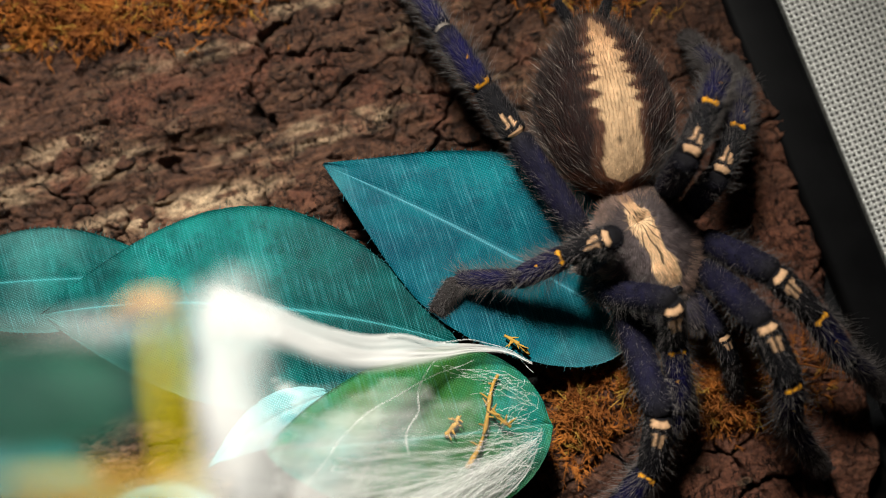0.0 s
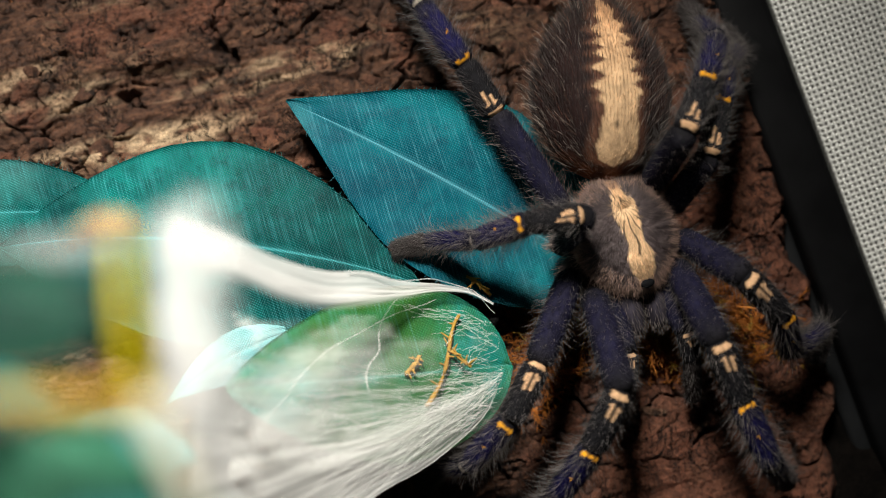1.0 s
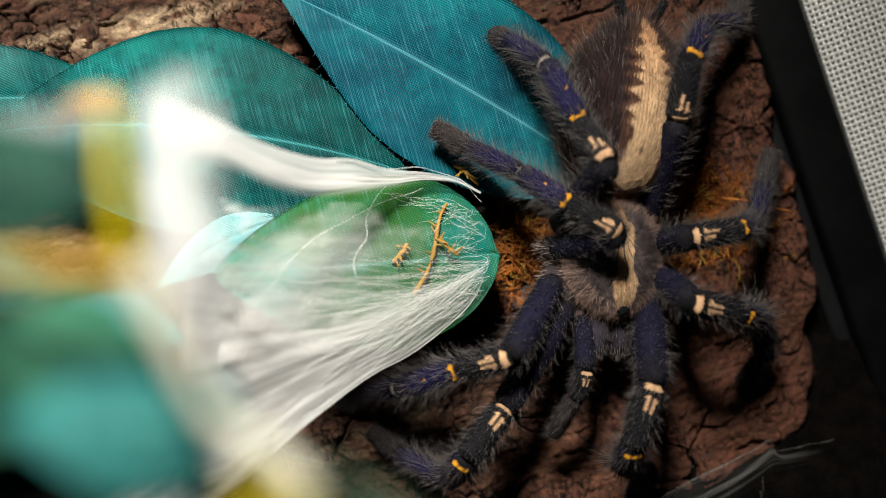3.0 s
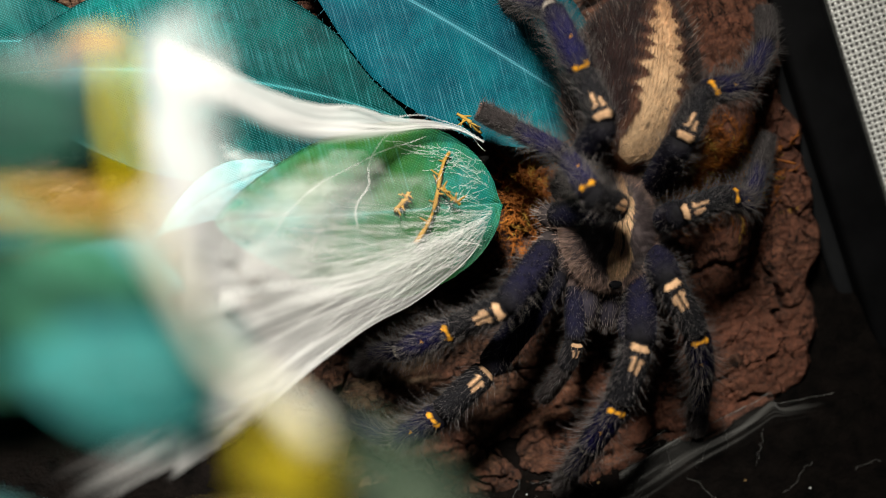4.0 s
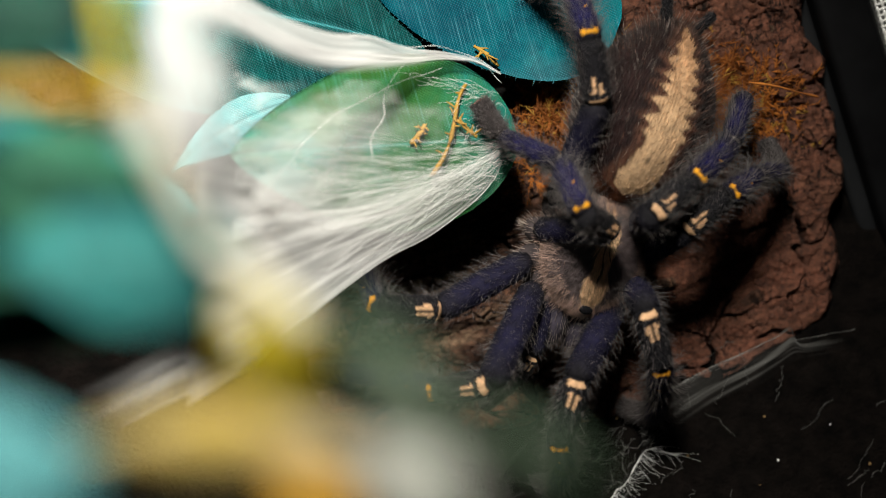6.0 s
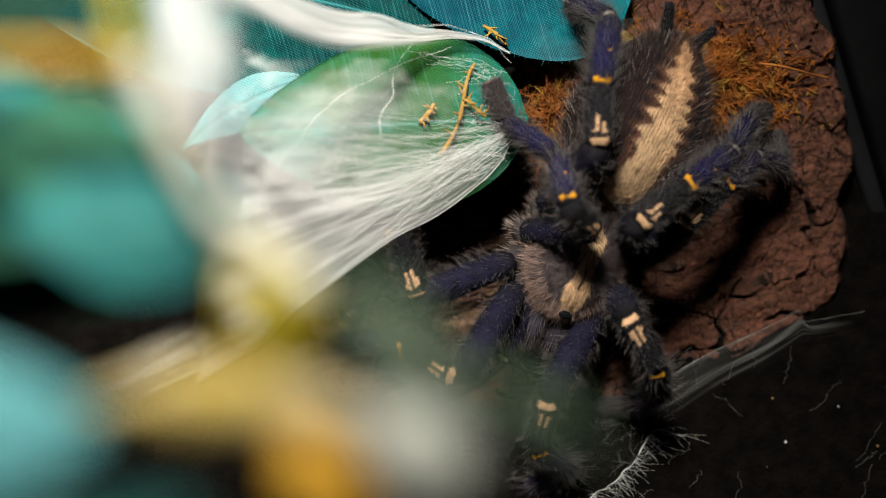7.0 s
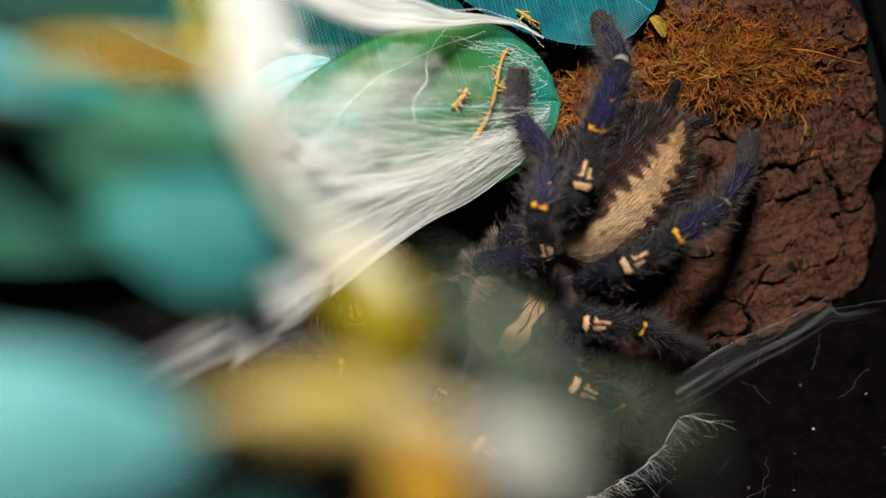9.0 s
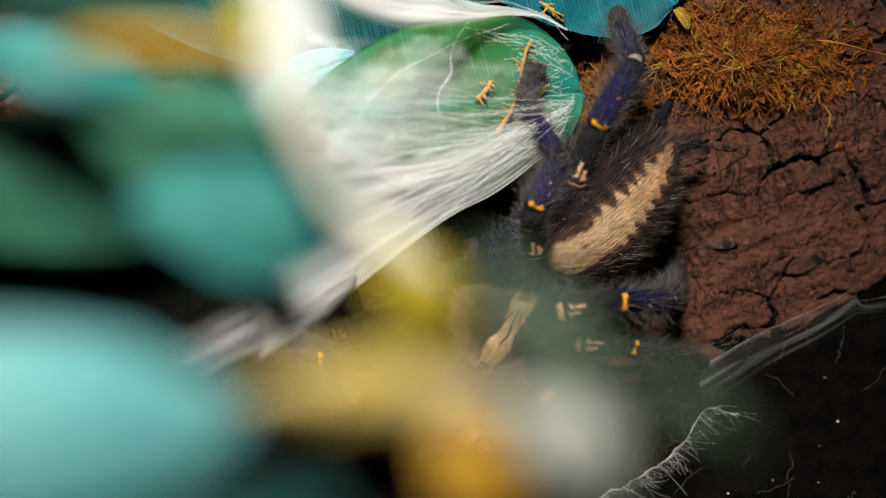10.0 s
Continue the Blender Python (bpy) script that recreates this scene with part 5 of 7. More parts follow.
def build_spider():
    spider = thing("tarantula", "dark blue-violet tarantula with pale bands walking on bark", "spider", None, Matrix())
    shell, fringe = carapace_meshes()
    top = part("carapace", shell, spider, "dark carapace with pale feathered stripe")
    top.location = (0, 0, 1.8 * MM)
    part("bristles", fringe, top)
    eyes = furry_lobe("eye_mound", 1.35, 0.8, 0.6, (0.004, 0.004, 0.005), 10, 0.3, 3, (0.05, 0.05, 0.05))
    part("eye_mound", eyes, top, "glossy black eye mound").location = (0, 9.6 * MM, 3.6 * MM)
    body, hair = abdomen_meshes()
    tail = part("abdomen", body, spider, "brown hairy abdomen with scalloped beige mark")
    part("bristles", hair, tail)
    finger = segment_mesh("spinneret", 7.5, 1.15, 0.7, 120, 1.2, 61)
    for sx in (-1, 1):
        ob = part("spinneret", finger, tail)
        ob.matrix_basis = Matrix.Translation((sx * 2.0 * MM, -31.5 * MM, 0)) @ Matrix.Rotation(radians(180 + sx * 26), 4, "Z") @ Matrix.Rotation(radians(12), 4, "X")
    fang = furry_lobe("chelicera", 2.5, 5.2, 3.2, (0.035, 0.030, 0.040), 700, 1.5, 5, (0.11, 0.09, 0.085))
    for sx in (-1, 1):
        part("chelicera", fang, spider, "grey bristly chelicera").location = (sx * 2.4 * MM, 13.2 * MM, -1.2 * MM)
    stub = furry_lobe("leg", 2.7, 4.4, 2.6, (0.045, 0.036, 0.036), 260, 1.6, 7, (0.26, 0.2, 0.17))
    legs = {}
    for pair, hip in HIPS.items():
        span = SPANS[pair]
        size = {1: 1.06, 2: 1.0, 3: 0.92, 4: 1.0}[pair]
        rr = ((2.3, 2.4), (2.25, 2.15), (2.2, 1.95), (1.85, 1.55), (1.75, 1.6))
        counts = (420, 320, 620, 560, 620)
        hl = (3.2, 3.0, 4.4, 3.8, 1.7)
        meshes = [segment_mesh(k, span[i] + (0.5 if i < 4 else 0), rr[i][0] * size, rr[i][1] * size, counts[i], hl[i], 100 + pair * 10 + i) for i, k in enumerate(KINDS)]
        for side, sx in (("w", 1), ("e", -1)):
            turn = math.degrees(math.atan2(hip[1], sx * hip[0])) - 90
            leg = part("leg", stub, spider)
            leg.matrix_basis = pose(sx * hip[0] * 0.78 * MM, hip[1] * 0.78 * MM, -1.6 * MM, 0, 0, turn)
            legs[side, pair] = (leg, [part(k, me, leg) for k, me in zip(KINDS, meshes)])
    palp = [segment_mesh(k, l, a, b, c, 2.2, 80 + i) for i, (k, l, a, b, c) in enumerate((("femur", 11.0, 1.7, 1.7, 160), ("patella", 6.0, 1.7, 1.6, 110), ("tarsus", 11.0, 1.6, 1.3, 260)))]
    palps = []
    for sx in (1, -1):
        root = part("pedipalp", furry_lobe("pedipalp", 1.9, 3.0, 1.9, (0.10, 0.07, 0.065), 120, 1.2, 9, (0.3, 0.22, 0.19)), spider)
        root.matrix_basis = pose(sx * 4.6 * MM, 10.2 * MM, -1.5 * MM, 0, 0, -sx * 8)
        place = Matrix.Identity(4)
        for me, (bend, span) in zip(palp, ((16, 10.6), (-38, 5.6), (-22, 0))):
            place = place @ Matrix.Rotation(radians(bend), 4, "X")
            ob = part(me.name.split(".")[0], me, root)
            ob.matrix_basis = place.copy()
            place = place @ Matrix.Translation((0, span * MM, 0))
        palps.append(root)
    return spider, tail, legs, palps


TARANTULA, ABDOMEN, LEGS, PALPS = build_spider()


# ---------------------------------------------------------------- movement
class Track:
    """Rows of numbers over time, read back by a smooth curve."""

    def __init__(self):
        self.rows = []

    def __call__(self, *row):
        self.rows.append(row)

    def at(self, t):
        a = np.array(self.rows)
        ts, val = a[:, 0], a[:, 1:]
        slope = np.gradient(val, ts, axis=0)
        i = int(np.clip(np.searchsorted(ts, t) - 1, 0, len(ts) - 2))
        h = ts[i + 1] - ts[i]
        s = (t - ts[i]) / h
        return ((2 * s ** 3 - 3 * s ** 2 + 1) * val[i] + (s ** 3 - 2 * s ** 2 + s) * h * slope[i] + (3 * s ** 2 - 2 * s ** 3) * val[i + 1] + (s ** 3 - s ** 2) * h * slope[i + 1])


BODY_LIFT = 13.0


LEAN = ((0, 8), (1.25, 13), (2.5, 21), (5, 20), (7.5, 19), (10, 22))


def body_pose(row, t):
    """The body on the bark: place, heading, and its lean to the side where the bark falls away."""
    u, v, heading, _ = row
    lean = float(np.interp(t, *zip(*LEAN)))
    return B @ Matrix.Translation((u * MM, v * MM, BODY_LIFT * MM)) @ Matrix.Rotation(radians(heading - 90), 4, "Z") @ Matrix.Rotation(radians(-lean), 4, "Y")


def aim(a, b, ref):
    """A pose at a (bark space, mm) with +y towards b and +z near ref."""
    y = (b - a).normalized()
    z = (ref - y * ref.dot(y)).normalized()
    x = y.cross(z)
    m = Matrix((x, y, z)).transposed().to_4x4()
    m.translation = a * MM
    return B @ m


TIMES = [k / 10 for k in range(101)]


def stride(side, pair, track, body):
    leg, bones = LEGS[side, pair]
    hip = Vector(HIPS[pair])
    hip.x *= 1 if side == "w" else -1
    rows = [[] for _ in bones]
    for t in TIMES:
        root = body_pose(body.at(t), t)
        back = (root @ leg.matrix_basis).inverted()
        j = [B.inverted() @ root @ (hip * MM)]
        j[0] = j[0] / MM
        j += [Vector(p) for p in np.array(track.at(t)).reshape(5, 3)]
        for k in range(5):
            j[k + 1] = j[k] + (j[k + 1] - j[k]).normalized() * SPANS[pair][k]
        out = j[5] - j[0]
        out.z = 0
        out.normalize()
        for k, lean in enumerate((-0.7, 0.1, 0.5, 0.8, 0.8)):
            rows[k].append((t, back @ aim(j[k], j[k + 1], Vector((0, 0, 1)) + out * lean)))
    for bone, r in zip(bones, rows):
        walk(bone, r)


def motions():
    body = Track()
    body(0, 28.67, 2.21, -63.8, -17.7)
    body(0.25, 29.53, 0.57, -65.8, -16.9)
    body(0.5, 30.16, -1.26, -67.6, -16.3)
    body(0.75, 30.62, -3.43, -69.6, -15.8)
    body(1, 31.11, -6.14, -72.1, -14.8)
    body(1.25, 31.67, -9.61, -74.9, -13.7)
    body(1.5, 32.14, -13.66, -78.0, -12.4)
    body(1.75, 32.38, -17.73, -81.5, -10.6)
    body(2, 32.33, -21.49, -84.5, -9.3)
    body(2.25, 31.98, -24.88, -86.1, -9.6)
    body(2.5, 31.56, -27.53, -86.6, -10.7)
    body(2.75, 31.28, -29.16, -87.0, -11.1)
    body(3, 31.17, -30.05, -87.9, -10.6)
    body(3.25, 31.12, -30.67, -89.1, -9.5)
    body(3.5, 31.04, -31.34, -90.4, -8.5)
    body(3.75, 30.77, -32.38, -91.7, -7.9)
    body(4, 30.20, -34.01, -93.0, -8.1)
    body(4.25, 29.41, -36.11, -94.6, -8.8)
    body(4.5, 28.56, -38.42, -96.3, -9.4)
    body(4.75, 27.76, -40.82, -98.2, -9.6)
    body(5, 27.07, -43.23, -99.8, -9.5)
    body(5.25, 26.48, -45.51, -101.2, -9.0)
    body(5.5, 25.83, -47.54, -102.4, -8.3)
    body(5.75, 25.05, -49.24, -103.5, -7.7)
    body(6, 24.16, -50.60, -104.6, -7.1)
    body(6.25, 23.22, -51.75, -105.8, -6.5)
    body(6.5, 22.25, -52.87, -106.9, -6.1)
    body(6.75, 21.18, -54.01, -108.0, -6.0)
    body(7, 19.94, -55.22, -108.8, -6.4)
    body(7.25, 18.54, -56.48, -109.4, -7.5)
    body(7.5, 17.03, -57.77, -109.8, -9.0)
    body(7.75, 15.36, -59.09, -110.6, -10.3)
    body(8, 13.46, -60.42, -112.2, -10.6)
    body(8.25, 11.42, -61.80, -114.5, -10.3)
    body(8.5, 9.32, -63.22, -117.0, -9.7)
    body(8.75, 7.16, -64.59, -119.0, -9.8)
    body(9, 4.91, -65.83, -120.1, -11.1)
    body(9.25, 2.60, -66.89, -120.1, -13.3)
    body(9.5, 0.43, -67.78, -119.5, -15.8)
    body(9.75, -1.34, -68.58, -119.0, -17.4)
    body(10, -2.77, -69.35, -118.8, -17.8)
    walk(TARANTULA, [(t, body_pose(body.at(t), t)) for t in TIMES])
    walk(ABDOMEN, [(t, pose(0, -10.2 * MM, 1.5 * MM, 0, 0, body.at(t)[3])) for t in TIMES[::2]])
    for palp, sx in zip(PALPS, (1, -1)):
        base = palp.matrix_basis.copy()
        walk(palp, [(t, base @ pose(0, 0, 0, 4 * math.sin(t * 2.1 + sx), 0, 6 * math.sin(t * 1.3 + 2 * sx))) for t in TIMES[::4]])
    step = Track()
    step(0, 29.1, -27.5, 23.5, 28.2, -37.4, 17.8, 21.1, -47.1, 11.6, 12.2, -51.9, 4.3, 5.8, -54.0, 1.0)
    step(0.25, 30.4, -28.6, 23.9, 28.7, -39.4, 20.3, 21.9, -48.9, 13.6, 13.7, -52.9, 5.1, 7.5, -54.4, 1.0)
    step(0.5, 30.2, -29.7, 25.0, 27.7, -40.5, 22.0, 22.0, -50.9, 15.5, 14.9, -54.1, 5.8, 9.2, -55.1, 1.1)
    step(0.75, 29.4, -30.6, 26.7, 26.1, -41.3, 23.9, 21.1, -51.4, 16.5, 15.7, -55.5, 6.0, 10.3, -56.2, 0.9)
    step(1, 28.4, -32.3, 27.9, 24.5, -42.7, 25.0, 18.8, -52.5, 17.7, 16.4, -56.9, 6.3, 11.4, -57.2, 0.7)
    step(1.25, 28.8, -34.0, 29.2, 25.2, -44.6, 26.3, 22.0, -54.2, 17.5, 17.4, -57.9, 6.4, 12.2, -58.1, 1.0)
    step(1.5, 29.3, -37.1, 29.6, 26.6, -47.8, 26.1, 24.8, -57.3, 16.7, 17.0, -58.9, 7.0, 11.9, -58.7, 1.6)
    step(1.75, 26.0, -43.3, 27.6, 23.1, -54.4, 26.4, 20.6, -61.8, 15.4, 12.9, -61.0, 5.5, 7.3, -59.2, 0.9)
    step(2, 20.2, -49.5, 22.7, 15.1, -59.5, 25.1, 17.0, -64.6, 12.7, 8.1, -63.0, 4.1, 2.3, -59.8, 0.5)
    step(2.25, 15.4, -53.1, 18.7, 8.8, -62.1, 21.5, 13.7, -68.2, 10.5, 4.0, -64.7, 3.4, -1.8, -60.9, 0.6)
    step(2.5, 13.3, -55.1, 17.9, 5.9, -63.8, 20.2, 10.0, -70.9, 9.5, 0.4, -66.2, 3.0, -5.4, -62.1, 0.6)
    step(2.75, 12.8, -56.4, 18.2, 5.7, -65.0, 21.4, 6.1, -72.1, 10.0, -3.3, -67.3, 3.1, -8.9, -63.0, 0.6)
    step(3, 12.2, -56.5, 19.3, 5.4, -65.0, 22.9, 2.4, -71.5, 11.5, -6.8, -68.1, 3.8, -12.3, -64.0, 0.7)
    step(3.25, 11.5, -56.5, 19.8, 4.4, -64.9, 23.0, -0.8, -71.3, 12.3, -10.2, -68.7, 4.4, -15.5, -64.8, 0.8)
    step(3.5, 10.6, -56.8, 19.1, 2.9, -64.9, 21.7, -3.9, -72.2, 12.6, -13.1, -69.5, 4.5, -18.4, -65.6, 0.9)
    step(3.75, 9.6, -57.8, 17.6, 1.2, -65.5, 19.8, -6.5, -73.6, 12.4, -15.5, -70.2, 4.4, -21.0, -66.5, 0.9)
    step(4, 9.0, -59.4, 17.5, 0.6, -67.0, 19.6, -7.4, -74.2, 11.4, -17.0, -70.8, 4.2, -23.0, -67.6, 1.0)
    step(4.25, 8.4, -61.3, 18.1, -0.0, -68.9, 20.5, -8.4, -74.1, 11.2, -18.2, -71.2, 4.1, -24.5, -68.6, 0.9)
    step(4.5, 7.9, -63.1, 19.6, -0.5, -70.7, 21.8, -8.8, -73.8, 11.7, -18.6, -71.5, 4.2, -25.1, -69.7, 0.9)
    step(4.75, 7.6, -64.4, 22.2, -0.7, -72.4, 22.9, -8.9, -74.0, 12.3, -18.5, -72.1, 4.5, -24.9, -70.8, 0.9)
    step(5, 7.2, -65.2, 24.9, -0.3, -73.7, 23.2, -8.6, -74.5, 12.6, -18.1, -72.8, 4.6, -24.6, -71.8, 1.0)
    step(5.25, 7.6, -66.1, 27.0, 0.2, -73.9, 23.0, -8.4, -75.2, 12.7, -17.8, -73.6, 4.6, -24.3, -72.7, 1.0)
    step(5.5, 7.6, -67.2, 28.1, 0.4, -74.8, 23.3, -8.4, -75.6, 13.1, -17.7, -74.3, 4.9, -24.2, -73.7, 1.1)
    step(5.75, 7.3, -68.4, 28.7, 0.2, -75.6, 23.2, -9.1, -75.4, 13.4, -18.4, -74.8, 5.1, -24.8, -74.7, 1.1)
    step(6, 6.8, -69.9, 28.7, -2.2, -74.3, 23.0, -11.0, -74.3, 12.8, -20.5, -74.8, 4.7, -26.9, -75.8, 1.0)
    step(6.25, 5.4, -71.3, 28.1, -4.8, -72.2, 22.8, -13.2, -72.7, 12.3, -22.7, -74.8, 4.4, -29.0, -76.8, 0.9)
    step(6.5, 3.4, -72.3, 27.4, -6.9, -70.6, 22.6, -15.4, -71.4, 12.1, -24.6, -74.7, 4.4, -30.6, -77.6, 0.9)
    step(6.75, 1.5, -72.9, 27.4, -8.5, -69.9, 22.5, -17.0, -70.8, 12.1, -26.0, -74.7, 4.4, -31.8, -78.0, 0.9)
    step(7, 0.4, -73.1, 28.3, -9.2, -70.5, 22.5, -18.1, -71.0, 12.4, -27.1, -74.7, 4.5, -32.8, -78.0, 1.0)
    step(7.25, -0.8, -73.5, 29.0, -10.0, -71.4, 22.5, -19.3, -71.7, 12.7, -28.3, -74.9, 4.7, -34.1, -78.0, 1.0)
    step(7.5, -2.6, -75.0, 28.6, -11.8, -72.2, 22.4, -21.0, -72.1, 12.5, -30.2, -75.2, 4.6, -36.0, -78.2, 1.0)
    step(7.75, -4.8, -76.5, 28.1, -14.0, -72.8, 22.3, -23.0, -72.5, 12.2, -32.3, -75.5, 4.5, -38.3, -78.4, 1.0)
    step(8, -7.0, -77.5, 28.0, -16.2, -73.6, 22.3, -25.1, -73.0, 12.2, -34.6, -75.7, 4.4, -40.6, -78.6, 1.0)
    step(8.25, -9.2, -78.2, 28.2, -18.3, -74.4, 22.3, -27.3, -73.6, 12.2, -36.8, -76.0, 4.5, -42.9, -78.6, 1.0)
    step(8.5, -11.4, -79.2, 28.2, -20.4, -75.3, 22.3, -29.5, -74.2, 12.3, -39.0, -76.3, 4.5, -45.2, -78.7, 1.0)
    step(8.75, -13.8, -79.8, 28.5, -22.7, -76.0, 22.3, -31.7, -74.7, 12.3, -41.3, -76.6, 4.5, -47.5, -78.9, 1.0)
    step(9, -16.2, -80.9, 28.4, -25.0, -76.5, 22.3, -33.9, -75.1, 12.2, -43.5, -76.9, 4.5, -49.7, -79.3, 1.0)
    step(9.25, -18.7, -81.6, 28.5, -27.2, -77.0, 22.3, -36.0, -75.5, 12.2, -45.6, -77.3, 4.5, -51.8, -79.7, 1.0)
    step(9.5, -21.0, -81.7, 29.1, -29.2, -77.2, 22.4, -37.9, -75.8, 12.2, -47.5, -77.8, 4.5, -53.7, -80.2, 1.0)
    step(9.75, -23.1, -81.5, 29.6, -31.1, -77.3, 22.5, -39.7, -76.0, 12.2, -49.3, -78.2, 4.4, -55.4, -80.8, 1.0)
    step(10, -25.2, -82.0, 29.3, -33.0, -76.9, 22.5, -41.5, -75.9, 12.1, -51.0, -78.6, 4.3, -57.0, -81.5, 0.9)
    stride("w", 1, step, body)
    step = Track()
    step(0, 29.7, -8.4, 29.3, 32.5, -15.8, 21.6, 34.2, -27.5, 14.9, 29.8, -36.8, 8.5, 26.4, -43.1, 5.7)
    step(0.25, 24.6, -17.8, 28.4, 25.0, -27.9, 24.0, 25.1, -40.1, 18.3, 20.9, -42.9, 7.4, 18.4, -47.2, 1.8)
    step(0.5, 20.4, -22.8, 25.8, 18.4, -33.5, 24.1, 15.4, -45.5, 18.6, 12.3, -46.2, 7.0, 10.4, -49.8, 0.7)
    step(0.75, 17.1, -26.2, 23.0, 12.9, -36.3, 23.6, 7.1, -47.3, 18.3, 4.4, -47.7, 6.6, 2.8, -51.6, 0.4)
    step(1, 15.4, -28.1, 22.6, 10.5, -37.9, 23.7, 3.3, -46.8, 16.6, -1.7, -48.9, 5.9, -4.5, -53.3, 0.6)
    step(1.25, 15.5, -30.9, 22.7, 9.6, -40.2, 23.7, 1.7, -47.3, 15.4, -5.0, -49.3, 5.7, -6.8, -54.5, 0.6)
    step(1.5, 15.6, -34.6, 22.5, 8.6, -43.0, 23.3, 0.2, -49.6, 15.0, -7.2, -50.7, 5.7, -9.6, -55.4, 0.4)
    step(1.75, 16.4, -36.7, 24.8, 9.1, -44.4, 21.7, 0.7, -51.4, 13.8, -8.2, -54.4, 6.4, -13.8, -56.7, 1.9)
    step(2, 17.2, -39.2, 26.0, 10.4, -45.9, 20.4, 0.8, -53.3, 14.2, -8.8, -57.1, 8.0, -14.9, -60.0, 4.5)
    step(2.25, 15.7, -41.8, 26.1, 8.0, -47.7, 20.9, -3.0, -53.9, 16.0, -11.0, -57.6, 7.9, -16.5, -60.1, 3.3)
    step(2.5, 13.7, -44.1, 25.5, 4.7, -49.1, 21.6, -7.4, -53.7, 17.5, -12.8, -56.9, 7.3, -17.6, -58.1, 1.6)
    step(2.75, 13.3, -44.8, 26.3, 4.2, -49.3, 22.0, -7.6, -53.8, 17.1, -13.4, -56.3, 6.9, -18.1, -58.2, 1.4)
    step(3, 13.5, -45.0, 27.0, 4.5, -49.3, 22.4, -6.4, -53.8, 15.8, -12.9, -56.1, 6.0, -17.7, -59.0, 1.0)
    step(3.25, 13.8, -44.6, 27.7, 5.1, -49.2, 22.8, -4.9, -53.8, 15.0, -11.9, -56.3, 5.6, -16.7, -59.8, 0.9)
    step(3.5, 14.1, -44.0, 28.6, 5.8, -49.0, 23.3, -3.7, -53.9, 15.1, -10.7, -57.0, 5.8, -15.3, -60.4, 1.0)
    step(3.75, 13.9, -43.6, 29.3, 5.8, -49.1, 24.3, -3.6, -54.4, 16.0, -10.2, -57.7, 6.6, -14.2, -61.1, 1.3)
    step(4, 12.1, -45.0, 28.8, 3.3, -50.5, 25.2, -6.1, -55.9, 17.0, -11.6, -58.2, 6.6, -14.9, -61.9, 1.0)
    step(4.25, 9.5, -47.2, 27.7, 0.0, -52.4, 25.7, -9.4, -57.7, 17.6, -13.8, -58.0, 6.4, -16.0, -62.4, 0.8)
    step(4.5, 7.1, -49.7, 26.4, -2.9, -54.2, 26.0, -12.0, -59.1, 17.3, -15.8, -56.8, 6.1, -19.6, -59.8, 0.5)
    step(4.75, 5.3, -51.6, 25.7, -5.0, -55.7, 26.0, -13.5, -60.0, 16.4, -17.2, -55.9, 5.8, -22.5, -56.2, 0.5)
    step(5, 5.5, -52.0, 27.4, -4.4, -56.6, 25.9, -11.8, -59.3, 14.9, -18.1, -55.5, 5.5, -23.7, -53.7, 0.8)
    step(5.25, 6.2, -54.0, 28.3, -3.3, -58.7, 25.2, -11.7, -59.1, 14.6, -18.7, -55.3, 5.7, -24.1, -52.5, 1.2)
    step(5.5, 2.8, -55.5, 26.5, -6.7, -61.0, 25.7, -13.0, -58.9, 13.9, -20.1, -54.5, 5.2, -25.7, -51.9, 1.0)
    step(5.75, -1.1, -57.2, 22.9, -10.4, -62.2, 26.0, -14.5, -57.8, 14.0, -21.6, -53.8, 5.1, -27.5, -52.0, 0.9)
    step(6, -1.8, -59.3, 22.4, -12.0, -59.1, 26.6, -15.6, -55.5, 14.1, -23.1, -53.1, 5.0, -29.2, -52.6, 0.7)
    step(6.25, -1.8, -60.5, 23.5, -11.2, -55.4, 26.1, -16.2, -52.9, 13.7, -24.3, -52.9, 4.9, -30.5, -53.5, 0.7)
    step(6.5, -2.1, -60.6, 24.9, -10.1, -53.0, 24.9, -16.7, -51.3, 13.2, -25.1, -52.9, 4.8, -31.3, -54.3, 0.8)
    step(6.75, -3.3, -60.5, 25.4, -9.9, -51.8, 24.1, -17.3, -50.6, 12.9, -25.8, -53.1, 4.8, -31.9, -55.0, 0.9)
    step(7, -6.7, -60.8, 23.1, -11.2, -50.8, 24.3, -18.3, -50.6, 12.8, -26.7, -53.6, 4.7, -32.8, -55.6, 0.9)
    step(7.25, -10.1, -61.0, 20.0, -12.6, -51.3, 24.6, -19.5, -51.1, 12.9, -27.7, -54.1, 4.7, -33.9, -56.0, 0.9)
    step(7.5, -11.8, -62.0, 19.5, -14.1, -52.6, 24.7, -20.8, -51.9, 13.1, -29.1, -54.5, 4.8, -35.2, -56.3, 0.9)
    step(7.75, -13.5, -63.2, 19.5, -15.7, -53.9, 24.9, -22.2, -52.7, 13.1, -30.6, -54.9, 4.8, -36.8, -56.4, 0.9)
    step(8, -15.5, -64.3, 19.1, -17.4, -55.1, 24.9, -23.8, -53.4, 13.2, -32.3, -55.1, 4.8, -38.5, -56.4, 0.9)
    step(8.25, -17.7, -65.1, 18.4, -19.2, -56.3, 24.8, -25.5, -54.0, 13.2, -34.1, -55.2, 4.8, -40.4, -56.2, 0.9)
    step(8.5, -19.7, -66.1, 18.3, -21.2, -57.3, 24.8, -27.4, -54.5, 13.1, -36.0, -55.2, 4.8, -42.4, -56.1, 0.9)
